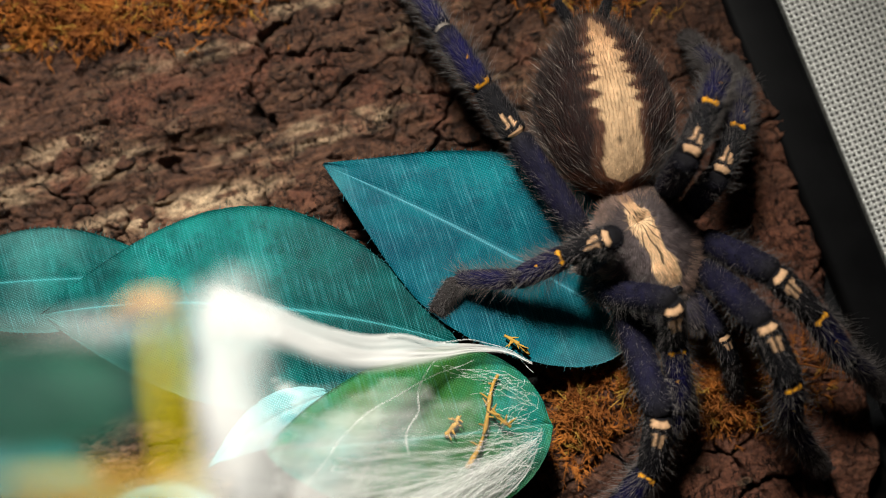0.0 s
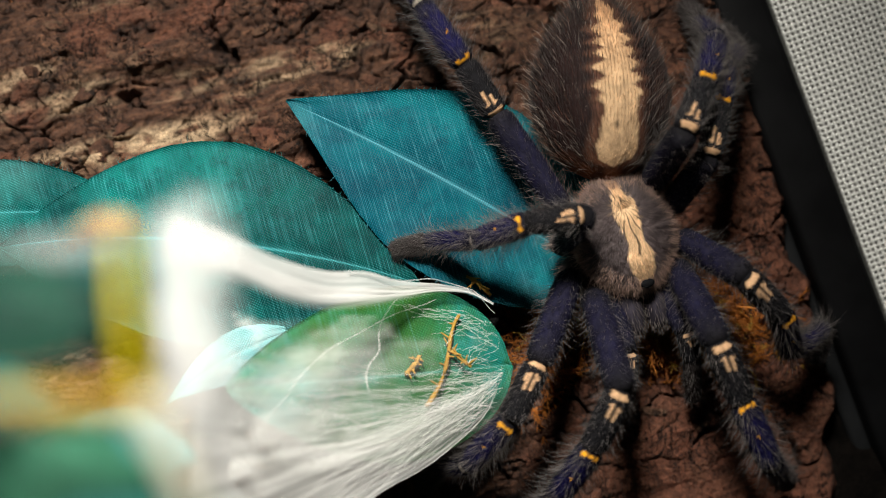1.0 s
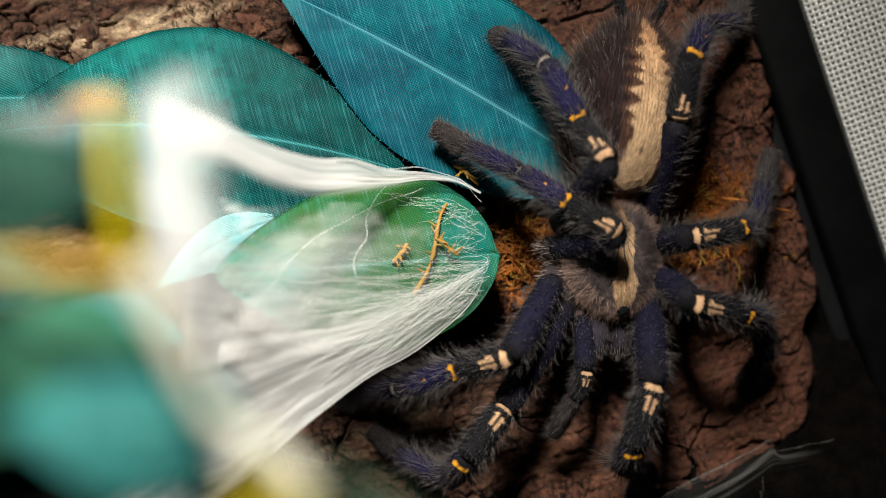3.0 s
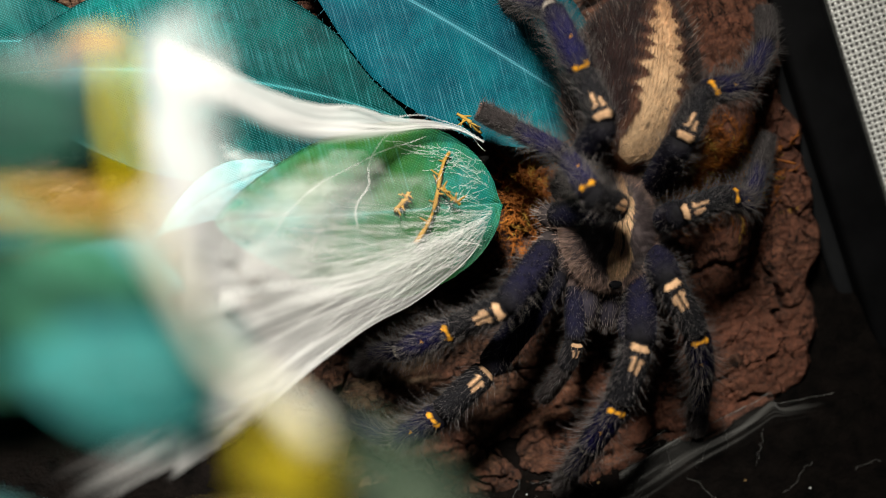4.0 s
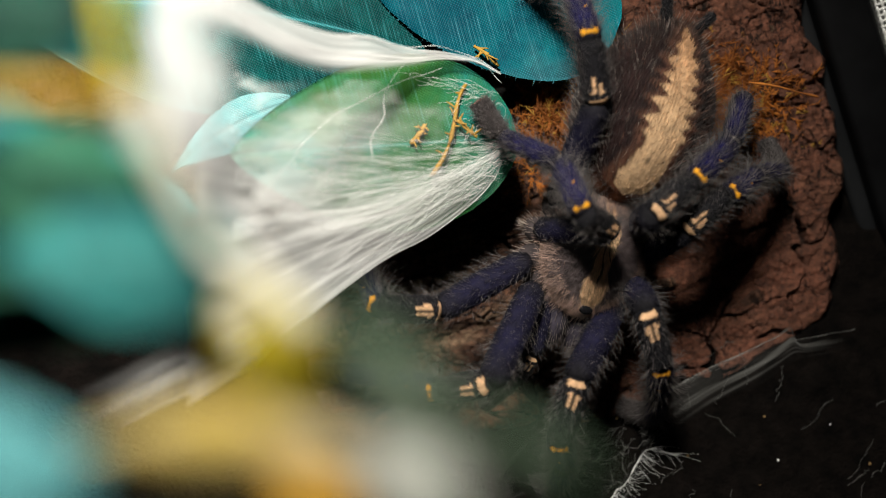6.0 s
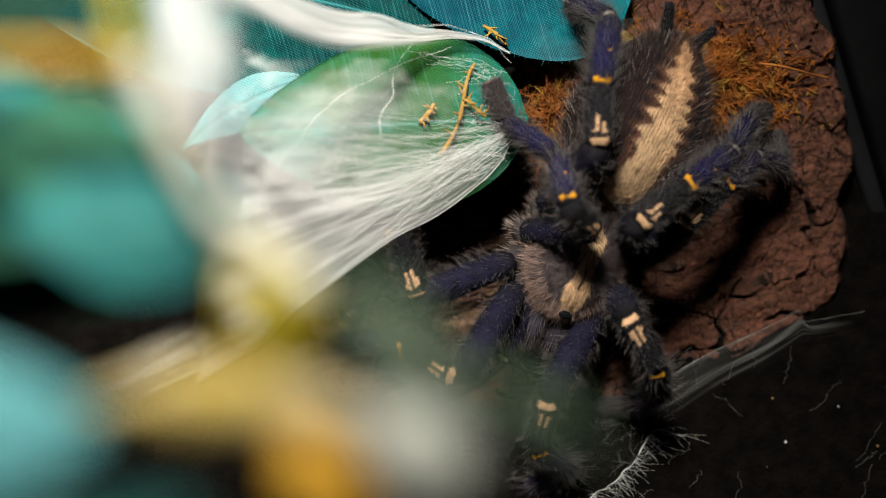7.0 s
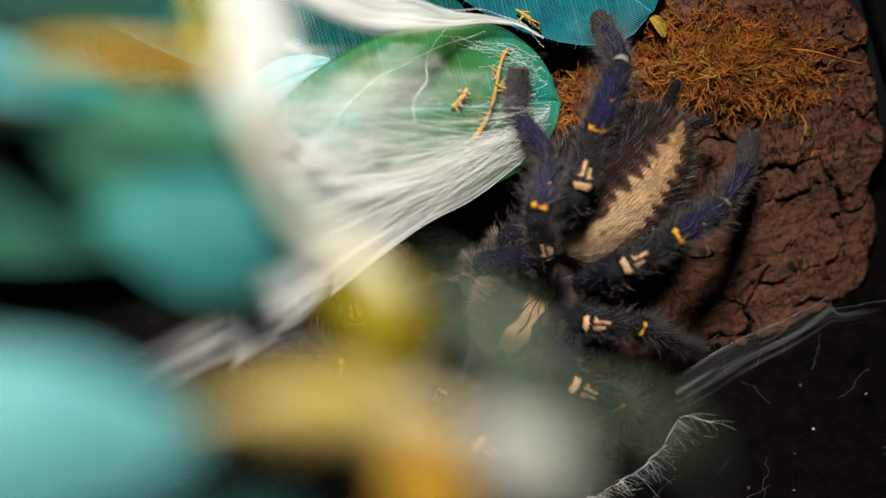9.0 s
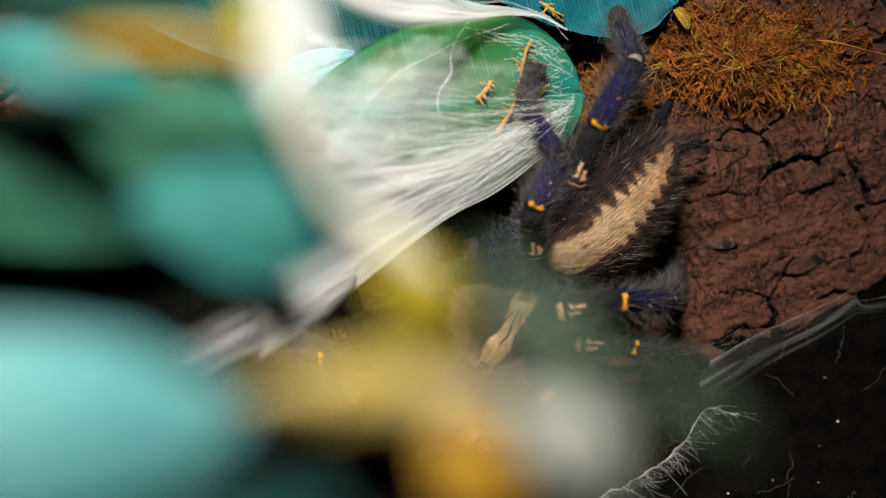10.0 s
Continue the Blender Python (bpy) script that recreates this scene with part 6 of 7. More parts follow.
    step(8.75, -21.6, -67.4, 18.8, -23.2, -58.2, 24.7, -29.4, -55.1, 13.1, -38.1, -55.4, 4.8, -44.4, -56.1, 0.9)
    step(9, -23.2, -68.9, 20.0, -25.3, -59.1, 24.6, -31.4, -55.7, 13.1, -40.1, -55.8, 4.8, -46.5, -56.3, 0.9)
    step(9.25, -25.1, -70.3, 20.6, -27.3, -60.3, 24.6, -33.3, -56.6, 13.0, -42.1, -56.4, 4.8, -48.4, -56.7, 0.9)
    step(9.5, -27.4, -71.6, 20.1, -29.2, -61.7, 24.5, -35.1, -57.8, 13.0, -43.8, -57.2, 4.8, -50.2, -57.2, 0.9)
    step(9.75, -29.7, -72.8, 18.6, -31.0, -63.6, 24.5, -36.7, -59.2, 13.0, -45.4, -58.0, 4.8, -51.8, -57.8, 0.9)
    step(10, -31.3, -74.2, 17.3, -32.7, -65.8, 24.3, -38.1, -60.8, 12.9, -46.7, -58.9, 4.8, -53.1, -58.3, 0.9)
    stride("w", 2, step, body)
    step = Track()
    step(0, 20.9, 2.5, 28.4, 13.1, -0.1, 23.6, 4.6, -3.8, 16.9, -6.2, -3.1, 12.9, -9.8, -9.5, 11.7)
    step(0.25, 22.2, 0.3, 28.4, 13.0, -1.7, 27.4, 5.4, -5.3, 19.5, -4.6, -4.8, 13.8, -10.6, -8.6, 11.6)
    step(0.5, 22.1, -1.2, 28.6, 12.8, -2.6, 29.9, 5.5, -5.6, 21.6, -3.2, -6.4, 14.1, -9.9, -8.6, 11.5)
    step(0.75, 21.8, -2.5, 28.6, 12.6, -3.4, 30.7, 4.9, -5.9, 22.6, -3.1, -6.7, 14.4, -9.7, -8.9, 11.4)
    step(1, 21.9, -4.3, 28.5, 12.6, -5.0, 30.3, 4.3, -7.5, 22.7, -4.2, -7.3, 14.9, -10.6, -8.8, 11.4)
    step(1.25, 22.0, -6.9, 28.5, 12.6, -7.0, 29.9, 4.2, -8.2, 22.2, -4.7, -8.2, 14.9, -11.4, -8.6, 11.5)
    step(1.5, 22.1, -10.9, 28.7, 12.7, -10.0, 29.4, 4.8, -10.8, 21.1, -4.6, -9.1, 14.6, -11.4, -8.7, 11.7)
    step(1.75, 22.3, -13.6, 28.5, 13.0, -11.6, 28.9, 5.3, -11.2, 20.4, -4.3, -9.9, 14.3, -11.3, -8.6, 11.7)
    step(2, 21.8, -16.2, 28.4, 13.0, -12.6, 28.7, 5.8, -11.3, 19.9, -3.9, -10.6, 13.7, -10.7, -8.0, 11.7)
    step(2.25, 21.7, -19.3, 28.4, 13.5, -14.6, 27.7, 6.0, -12.4, 19.3, -3.8, -10.7, 13.6, -10.3, -7.3, 11.7)
    step(2.5, 23.3, -22.3, 28.3, 15.7, -16.9, 26.5, 7.6, -13.4, 19.1, -2.0, -9.9, 13.9, -8.3, -6.2, 12.1)
    step(2.75, 26.3, -24.6, 27.4, 19.2, -18.4, 26.5, 11.2, -13.6, 19.7, 1.8, -9.1, 14.9, -4.4, -5.2, 13.1)
    step(3, 28.6, -26.2, 26.4, 21.4, -20.2, 28.1, 13.7, -14.7, 21.6, 4.4, -9.9, 16.9, -1.9, -6.2, 15.0)
    step(3.25, 29.7, -27.2, 25.7, 23.3, -22.2, 30.5, 16.2, -16.1, 23.9, 6.8, -11.3, 19.2, 0.3, -8.0, 17.4)
    step(3.5, 29.8, -27.9, 25.6, 24.8, -24.1, 32.8, 18.8, -17.5, 25.6, 9.4, -12.9, 20.8, 2.8, -9.8, 19.2)
    step(3.75, 28.9, -28.4, 26.1, 25.3, -25.6, 34.5, 21.0, -19.1, 26.1, 12.1, -14.8, 20.3, 5.3, -11.7, 19.6)
    step(4, 28.2, -29.9, 26.3, 25.0, -27.5, 34.9, 21.3, -21.0, 26.3, 13.0, -16.3, 20.0, 6.3, -13.0, 19.4)
    step(4.25, 27.5, -31.9, 26.2, 24.5, -29.8, 35.0, 21.5, -23.1, 26.2, 13.4, -17.9, 20.1, 7.0, -14.1, 19.5)
    step(4.5, 27.3, -35.0, 25.9, 24.4, -32.8, 34.7, 23.2, -25.3, 26.1, 14.5, -20.0, 20.9, 8.4, -15.7, 20.2)
    step(4.75, 26.9, -37.9, 25.7, 24.0, -35.5, 34.4, 23.6, -27.5, 26.2, 14.4, -22.5, 21.4, 8.4, -18.1, 20.6)
    step(5, 26.0, -39.5, 26.0, 22.6, -37.2, 34.5, 20.4, -29.8, 26.0, 10.7, -26.1, 21.2, 4.4, -22.1, 20.4)
    step(5.25, 25.5, -41.1, 25.9, 21.7, -38.6, 34.3, 19.1, -30.6, 26.4, 9.2, -27.6, 21.6, 3.5, -22.8, 20.7)
    step(5.5, 25.0, -42.5, 25.9, 21.4, -39.9, 34.3, 18.6, -31.8, 26.6, 8.4, -28.8, 22.1, 3.6, -23.1, 21.1)
    step(5.75, 24.4, -43.9, 25.8, 21.2, -41.1, 34.3, 18.1, -32.9, 26.8, 8.0, -29.7, 22.5, 3.9, -23.5, 21.5)
    step(6, 24.2, -45.4, 25.4, 21.4, -42.4, 33.9, 17.4, -33.8, 27.5, 7.6, -29.5, 23.2, 3.5, -23.3, 21.8)
    step(6.25, 23.5, -46.6, 25.2, 21.1, -43.3, 33.8, 16.9, -34.6, 27.6, 7.5, -29.4, 23.4, 3.5, -23.3, 21.9)
    step(6.5, 22.5, -47.3, 25.3, 20.2, -44.0, 33.9, 16.6, -35.3, 27.3, 7.4, -29.9, 23.0, 3.8, -23.5, 21.6)
    step(6.75, 21.0, -47.7, 25.7, 18.7, -44.0, 34.2, 16.4, -36.1, 26.3, 7.4, -30.6, 21.9, 4.3, -23.8, 21.2)
    step(7, 19.7, -48.8, 25.8, 17.6, -44.5, 34.0, 15.7, -36.3, 26.2, 6.9, -30.3, 21.9, 4.1, -23.4, 21.0)
    step(7.25, 18.5, -50.0, 25.7, 16.5, -45.1, 33.6, 14.8, -36.3, 26.4, 6.2, -30.0, 22.3, 3.8, -23.0, 21.1)
    step(7.5, 17.4, -51.5, 25.4, 15.5, -46.3, 33.1, 14.1, -36.8, 26.7, 5.6, -30.1, 22.7, 3.3, -23.1, 21.5)
    step(7.75, 16.0, -52.5, 25.3, 14.0, -46.9, 32.8, 13.5, -37.5, 26.2, 5.0, -30.9, 22.3, 3.2, -23.7, 21.4)
    step(8, 14.3, -53.5, 25.2, 12.7, -47.4, 32.4, 12.8, -37.9, 26.0, 4.5, -31.0, 22.2, 3.1, -23.7, 21.4)
    step(8.25, 12.4, -54.3, 25.3, 11.3, -47.9, 32.3, 12.0, -38.2, 26.1, 3.9, -31.1, 22.4, 3.1, -23.7, 21.4)
    step(8.5, 10.1, -55.0, 25.7, 9.5, -48.3, 32.4, 11.0, -38.7, 26.2, 3.4, -31.1, 22.3, 3.2, -23.6, 21.4)
    step(8.75, 8.0, -55.6, 25.8, 7.8, -48.7, 32.3, 10.0, -39.3, 26.1, 3.0, -31.1, 22.2, 3.3, -23.7, 21.4)
    step(9, 6.2, -56.2, 25.4, 6.6, -49.3, 32.0, 9.1, -40.0, 25.8, 2.6, -31.4, 22.1, 3.3, -23.9, 21.3)
    step(9.25, 4.5, -56.7, 24.8, 5.2, -50.0, 31.4, 8.1, -40.7, 25.4, 2.0, -31.6, 22.0, 3.2, -24.2, 21.4)
    step(9.5, 2.9, -57.3, 24.1, 3.4, -50.3, 30.6, 7.1, -41.0, 25.1, 1.0, -31.8, 22.0, 2.8, -24.5, 21.5)
    step(9.75, 1.6, -57.8, 23.4, 2.4, -50.6, 29.6, 6.5, -41.1, 24.6, 0.4, -31.7, 21.9, 2.5, -24.5, 21.6)
    step(10, 0.5, -58.2, 22.8, 1.9, -50.7, 28.5, 6.1, -41.1, 23.9, 0.2, -31.5, 21.7, 2.3, -24.3, 21.6)
    stride("w", 3, step, body)
    step = Track()
    step(0, 5.9, 22.9, 15.4, 0.0, 31.8, 16.2, -7.5, 43.2, 16.2, -13.4, 53.9, 10.4, -16.9, 60.3, 7.1)
    step(0.25, 6.2, 21.3, 15.3, 0.4, 30.3, 16.2, -7.6, 41.3, 16.2, -13.6, 51.9, 10.4, -17.1, 58.3, 6.9)
    step(0.5, 6.5, 19.6, 15.4, 0.5, 28.4, 16.1, -7.6, 39.4, 16.3, -13.7, 49.9, 10.3, -17.3, 56.2, 6.9)
    step(0.75, 6.9, 17.7, 15.5, 0.8, 26.5, 16.2, -7.2, 37.5, 16.6, -12.9, 48.0, 10.2, -16.5, 54.1, 6.5)
    step(1, 8.3, 15.7, 16.7, 2.5, 24.5, 18.2, -5.5, 35.5, 17.9, -9.6, 45.6, 9.9, -12.7, 51.5, 5.5)
    step(1.25, 12.9, 12.2, 22.9, 7.6, 21.3, 23.4, 0.6, 32.2, 19.8, -2.9, 40.8, 10.0, -6.2, 46.5, 5.4)
    step(1.5, 20.5, 3.3, 30.9, 16.4, 12.3, 27.1, 10.4, 23.5, 22.6, 6.6, 30.7, 11.8, 6.0, 35.8, 5.7)
    step(1.75, 26.1, -6.0, 33.4, 22.8, 2.9, 28.9, 17.6, 14.5, 24.1, 12.5, 19.6, 12.7, 11.3, 21.2, 4.9)
    step(2, 27.5, -10.6, 33.5, 24.2, -1.6, 29.1, 19.3, 9.8, 23.7, 13.4, 12.7, 11.9, 10.3, 15.9, 5.2)
    step(2.25, 27.2, -13.1, 33.4, 23.8, -4.3, 28.8, 18.8, 6.9, 23.0, 12.8, 11.2, 11.7, 8.7, 14.8, 5.8)
    step(2.5, 26.6, -14.8, 33.1, 23.4, -6.0, 28.3, 18.4, 5.2, 22.6, 12.3, 10.2, 11.6, 8.0, 14.2, 6.0)
    step(2.75, 26.4, -15.3, 32.8, 23.5, -6.6, 27.7, 18.6, 4.7, 22.2, 12.1, 10.0, 11.5, 7.8, 13.3, 5.6)
    step(3, 26.9, -15.1, 32.3, 23.8, -6.5, 27.1, 18.5, 4.5, 21.5, 12.2, 10.0, 10.9, 8.2, 12.5, 4.4)
    step(3.25, 27.2, -15.1, 32.1, 24.0, -6.5, 26.9, 18.4, 4.7, 21.8, 12.6, 9.7, 10.7, 8.7, 11.5, 3.9)
    step(3.5, 27.1, -15.2, 32.0, 24.1, -6.5, 27.0, 18.3, 4.9, 22.6, 13.0, 9.1, 11.0, 9.5, 10.4, 3.9)
    step(3.75, 26.5, -15.8, 32.0, 23.9, -6.6, 27.6, 18.3, 5.0, 23.6, 13.5, 8.3, 11.5, 10.4, 9.1, 4.1)
    step(4, 25.8, -17.0, 31.9, 23.5, -7.4, 28.4, 18.4, 4.2, 23.7, 13.4, 7.5, 11.6, 11.0, 7.9, 4.0)
    step(4.25, 25.1, -18.2, 31.6, 22.9, -8.3, 29.0, 18.6, 3.1, 23.2, 12.6, 6.7, 11.6, 11.6, 6.8, 3.7)
    step(4.5, 24.7, -19.0, 30.8, 22.4, -8.9, 29.3, 18.7, 2.0, 22.3, 11.5, 5.6, 11.5, 12.5, 5.6, 3.5)
    step(4.75, 24.3, -19.7, 29.8, 21.9, -9.5, 29.2, 18.7, 1.0, 21.4, 10.6, 4.4, 11.1, 13.4, 4.3, 3.6)
    step(5, 23.6, -20.6, 28.8, 21.5, -10.3, 28.8, 18.4, 0.2, 20.8, 10.2, 3.1, 10.5, 14.2, 3.0, 3.6)
    step(5.25, 23.6, -21.1, 27.1, 21.5, -10.9, 28.6, 19.0, -0.9, 19.9, 10.2, 1.9, 10.1, 15.0, 1.7, 3.7)
    step(5.5, 23.4, -22.1, 26.0, 21.5, -12.0, 28.1, 19.2, -1.9, 19.5, 10.4, 0.8, 9.6, 15.8, 0.4, 3.7)
    step(5.75, 23.1, -23.5, 25.7, 21.5, -13.4, 27.9, 19.5, -3.1, 19.5, 11.0, -0.3, 9.4, 16.6, -0.9, 3.7)
    step(6, 23.1, -25.3, 26.0, 22.1, -15.1, 28.3, 20.0, -4.6, 20.0, 12.0, -1.4, 9.6, 17.4, -2.1, 3.7)
    step(6.25, 23.0, -27.0, 26.6, 22.5, -16.7, 28.8, 20.7, -6.0, 20.8, 13.3, -2.7, 10.0, 18.3, -3.3, 3.7)
    step(6.5, 22.6, -28.7, 27.2, 22.6, -18.4, 29.1, 21.8, -7.2, 21.7, 14.9, -4.3, 10.4, 19.2, -4.6, 3.6)
    step(6.75, 21.9, -31.1, 28.4, 22.4, -20.7, 29.4, 23.1, -9.1, 22.6, 17.0, -6.5, 10.9, 20.0, -5.9, 3.5)
    step(7, 20.9, -35.8, 30.8, 22.1, -25.5, 29.1, 24.2, -13.6, 23.1, 19.5, -9.2, 11.3, 20.6, -7.4, 3.5)
    step(7.25, 19.9, -40.0, 32.1, 21.8, -30.4, 28.4, 24.8, -18.3, 23.0, 21.7, -12.0, 11.5, 20.8, -8.9, 4.1)
    step(7.5, 18.9, -41.8, 32.1, 21.3, -32.5, 27.8, 24.1, -20.2, 22.9, 22.1, -13.8, 11.2, 19.9, -10.7, 4.1)
    step(7.75, 17.8, -42.8, 31.8, 20.5, -33.5, 27.7, 23.4, -21.0, 23.3, 21.6, -15.2, 11.2, 18.8, -12.4, 4.3)
    step(8, 17.1, -43.7, 31.3, 19.8, -34.2, 27.6, 22.8, -21.8, 23.3, 21.1, -16.0, 11.2, 18.4, -13.0, 4.2)
    step(8.25, 16.2, -44.4, 30.7, 19.1, -34.8, 27.4, 22.2, -22.4, 23.1, 20.6, -16.4, 11.1, 18.3, -13.2, 4.2)
    step(8.5, 14.6, -44.9, 30.4, 17.8, -35.5, 27.2, 21.5, -23.2, 23.0, 20.2, -16.9, 11.1, 18.0, -13.4, 4.3)
    step(8.75, 13.1, -45.4, 29.9, 16.6, -36.0, 26.8, 20.9, -23.7, 23.0, 19.8, -17.2, 11.2, 17.8, -13.6, 4.4)
    step(9, 12.2, -45.6, 28.6, 15.7, -36.0, 26.1, 20.3, -23.7, 23.1, 19.5, -17.2, 11.3, 17.8, -13.4, 4.4)
    step(9.25, 11.3, -45.9, 26.9, 14.7, -36.1, 25.4, 19.7, -23.8, 22.9, 19.2, -17.2, 11.1, 17.8, -13.1, 4.3)
    step(9.5, 9.9, -46.0, 25.3, 13.4, -36.1, 24.9, 19.3, -24.3, 22.1, 18.9, -17.2, 10.6, 17.4, -12.8, 4.1)
    step(9.75, 9.0, -46.2, 23.6, 12.6, -36.3, 24.3, 18.9, -24.7, 21.7, 18.5, -17.4, 10.3, 17.0, -12.9, 3.9)
    step(10, 8.3, -46.5, 21.9, 12.1, -36.8, 23.3, 18.5, -25.1, 21.6, 17.9, -17.7, 10.3, 16.5, -13.2, 3.8)
    stride("w", 4, step, body)
    step = Track()
    step(0, 46.2, -12.8, 30.6, 51.0, -22.1, 25.8, 53.7, -29.8, 15.1, 59.3, -35.6, 5.5, 63.5, -39.8, 1.0)
    step(0.25, 46.1, -14.5, 31.0, 51.2, -23.3, 25.7, 55.6, -31.7, 16.0, 61.5, -39.1, 7.8, 65.0, -43.2, 2.6)
    step(0.5, 45.8, -17.2, 30.9, 51.3, -25.4, 24.9, 57.8, -34.8, 17.5, 63.7, -43.3, 10.3, 67.7, -48.3, 6.2)
    step(0.75, 45.2, -20.4, 30.7, 51.0, -28.7, 25.1, 58.4, -38.8, 19.9, 63.6, -46.0, 10.9, 67.5, -49.9, 5.7)
    step(1, 45.4, -25.9, 28.8, 50.1, -35.6, 24.7, 56.3, -47.1, 20.9, 60.9, -50.3, 9.7, 64.0, -52.2, 3.1)
    step(1.25, 44.5, -31.6, 27.3, 48.4, -42.2, 24.7, 53.8, -53.6, 19.9, 57.6, -55.2, 8.1, 61.3, -55.7, 1.6)
    step(1.5, 43.3, -37.0, 26.6, 45.5, -48.3, 26.4, 49.6, -58.3, 18.2, 53.9, -59.3, 6.5, 58.8, -59.2, 0.8)
    step(1.75, 41.3, -39.2, 29.2, 42.6, -50.3, 26.4, 44.1, -59.9, 17.0, 50.2, -61.9, 6.3, 55.6, -62.3, 1.0)
    step(2, 39.8, -43.4, 29.2, 39.5, -54.9, 27.7, 41.2, -61.7, 16.2, 47.7, -63.6, 5.7, 52.9, -65.5, 0.7)
    step(2.25, 38.6, -48.2, 28.0, 37.0, -59.6, 28.3, 38.9, -63.5, 15.5, 46.0, -64.7, 5.3, 50.1, -68.8, 0.5)
    step(2.5, 37.8, -51.1, 27.7, 35.6, -62.4, 28.0, 37.3, -65.3, 14.9, 44.9, -66.2, 5.0, 46.5, -71.9, 0.4)
    step(2.75, 37.5, -52.1, 28.5, 34.8, -63.2, 27.4, 35.8, -67.0, 14.4, 43.5, -68.8, 4.8, 42.6, -74.8, 0.4)
    step(3, 36.9, -52.6, 28.9, 33.6, -63.3, 26.6, 34.0, -68.4, 14.1, 41.4, -71.9, 4.7, 38.7, -77.5, 0.4)
    step(3.25, 36.4, -52.9, 29.3, 32.6, -63.3, 26.3, 32.0, -69.6, 14.4, 38.0, -74.9, 4.9, 34.9, -80.1, 0.5)
    step(3.5, 35.8, -53.0, 29.9, 31.7, -63.3, 26.5, 29.9, -70.8, 15.5, 33.6, -77.1, 5.4, 31.2, -82.3, 0.5)
    step(3.75, 35.0, -53.2, 30.6, 31.2, -63.4, 26.9, 28.1, -72.2, 17.2, 28.9, -78.7, 6.5, 27.6, -83.8, 1.2)
    step(4, 33.7, -53.4, 31.5, 31.1, -63.7, 26.9, 27.3, -73.3, 18.2, 25.7, -80.4, 8.0, 24.3, -85.4, 2.5)
    step(4.25, 32.3, -54.0, 32.3, 30.9, -64.2, 27.0, 26.8, -74.5, 19.1, 24.2, -81.9, 9.3, 22.2, -86.8, 3.9)
    step(4.5, 30.8, -55.2, 32.8, 29.9, -65.2, 27.1, 26.1, -76.2, 20.0, 24.1, -83.5, 10.0, 22.9, -88.4, 4.4)
    step(4.75, 29.1, -56.9, 32.9, 28.5, -66.7, 26.8, 25.1, -78.1, 20.2, 23.9, -85.1, 9.9, 23.4, -90.0, 4.1)
    step(5, 27.0, -60.0, 32.4, 25.8, -70.0, 26.8, 23.2, -80.8, 19.1, 22.9, -87.1, 8.3, 22.1, -91.1, 2.0)
    step(5.25, 25.4, -65.5, 30.7, 22.6, -76.2, 27.7, 20.7, -86.4, 19.0, 22.2, -89.5, 7.0, 20.0, -93.1, 0.8)
    step(5.5, 24.0, -68.2, 30.1, 20.7, -79.0, 28.0, 20.2, -88.1, 18.1, 21.9, -92.2, 6.3, 17.8, -94.6, 0.5)
    step(5.75, 22.5, -69.9, 29.9, 19.2, -80.7, 27.4, 20.4, -88.5, 16.5, 21.2, -94.8, 5.8, 15.8, -95.6, 0.6)
    step(6, 20.3, -71.6, 29.1, 18.3, -82.4, 25.8, 21.0, -89.4, 14.5, 20.0, -97.4, 5.0, 14.0, -96.4, 0.6)
    step(6.25, 18.5, -73.5, 28.2, 17.2, -84.2, 24.1, 21.4, -90.6, 12.9, 18.3, -99.2, 4.4, 12.2, -97.1, 0.7)
    step(6.5, 17.1, -75.7, 27.3, 15.6, -86.0, 22.5, 21.4, -92.1, 12.0, 16.5, -100.5, 4.1, 10.3, -97.9, 0.7)
    step(6.75, 16.1, -78.0, 26.5, 13.8, -87.7, 20.9, 21.3, -93.8, 11.5, 14.7, -101.2, 3.9, 8.5, -98.5, 0.7)
    step(7, 14.4, -79.3, 26.2, 13.6, -88.6, 19.5, 21.3, -95.9, 11.1, 13.0, -101.6, 3.8, 6.6, -99.1, 0.7)
    step(7.25, 12.3, -80.7, 25.6, 16.1, -90.2, 20.4, 21.2, -98.1, 10.7, 11.5, -101.7, 3.7, 4.9, -99.7, 0.8)
    step(7.5, 10.0, -82.6, 24.2, 17.5, -90.9, 21.7, 19.9, -99.1, 11.2, 10.1, -101.7, 3.9, 3.4, -100.3, 0.8)
    step(7.75, 7.9, -84.8, 22.7, 17.2, -91.5, 22.6, 18.1, -99.5, 11.8, 8.5, -101.9, 4.1, 1.8, -101.0, 0.8)
    step(8, 5.7, -86.9, 21.7, 15.9, -92.1, 23.1, 16.1, -99.9, 12.1, 6.7, -102.4, 4.2, 0.1, -101.7, 0.8)
    step(8.25, 3.4, -88.3, 22.1, 13.9, -92.9, 23.4, 14.1, -100.4, 12.2, 4.9, -103.0, 4.2, -1.8, -102.4, 0.8)
    step(8.5, 0.7, -88.9, 23.5, 11.3, -93.5, 23.4, 12.1, -101.0, 12.2, 2.9, -103.8, 4.2, -3.8, -103.2, 0.8)
    step(8.75, -1.7, -89.2, 25.2, 8.6, -94.0, 23.2, 10.1, -101.5, 12.1, 0.9, -104.5, 4.2, -5.8, -104.0, 0.8)
    step(9, -3.8, -89.1, 26.8, 5.8, -94.2, 23.1, 7.9, -101.8, 12.1, -1.2, -105.3, 4.2, -7.8, -104.7, 0.8)
    step(9.25, -5.5, -88.9, 28.3, 3.3, -94.2, 23.1, 5.5, -101.8, 12.2, -3.2, -105.9, 4.2, -9.8, -105.4, 0.8)
    step(9.5, -6.9, -88.5, 29.6, 0.9, -93.9, 23.1, 3.2, -101.6, 12.2, -5.2, -106.3, 4.3, -11.8, -106.0, 0.8)
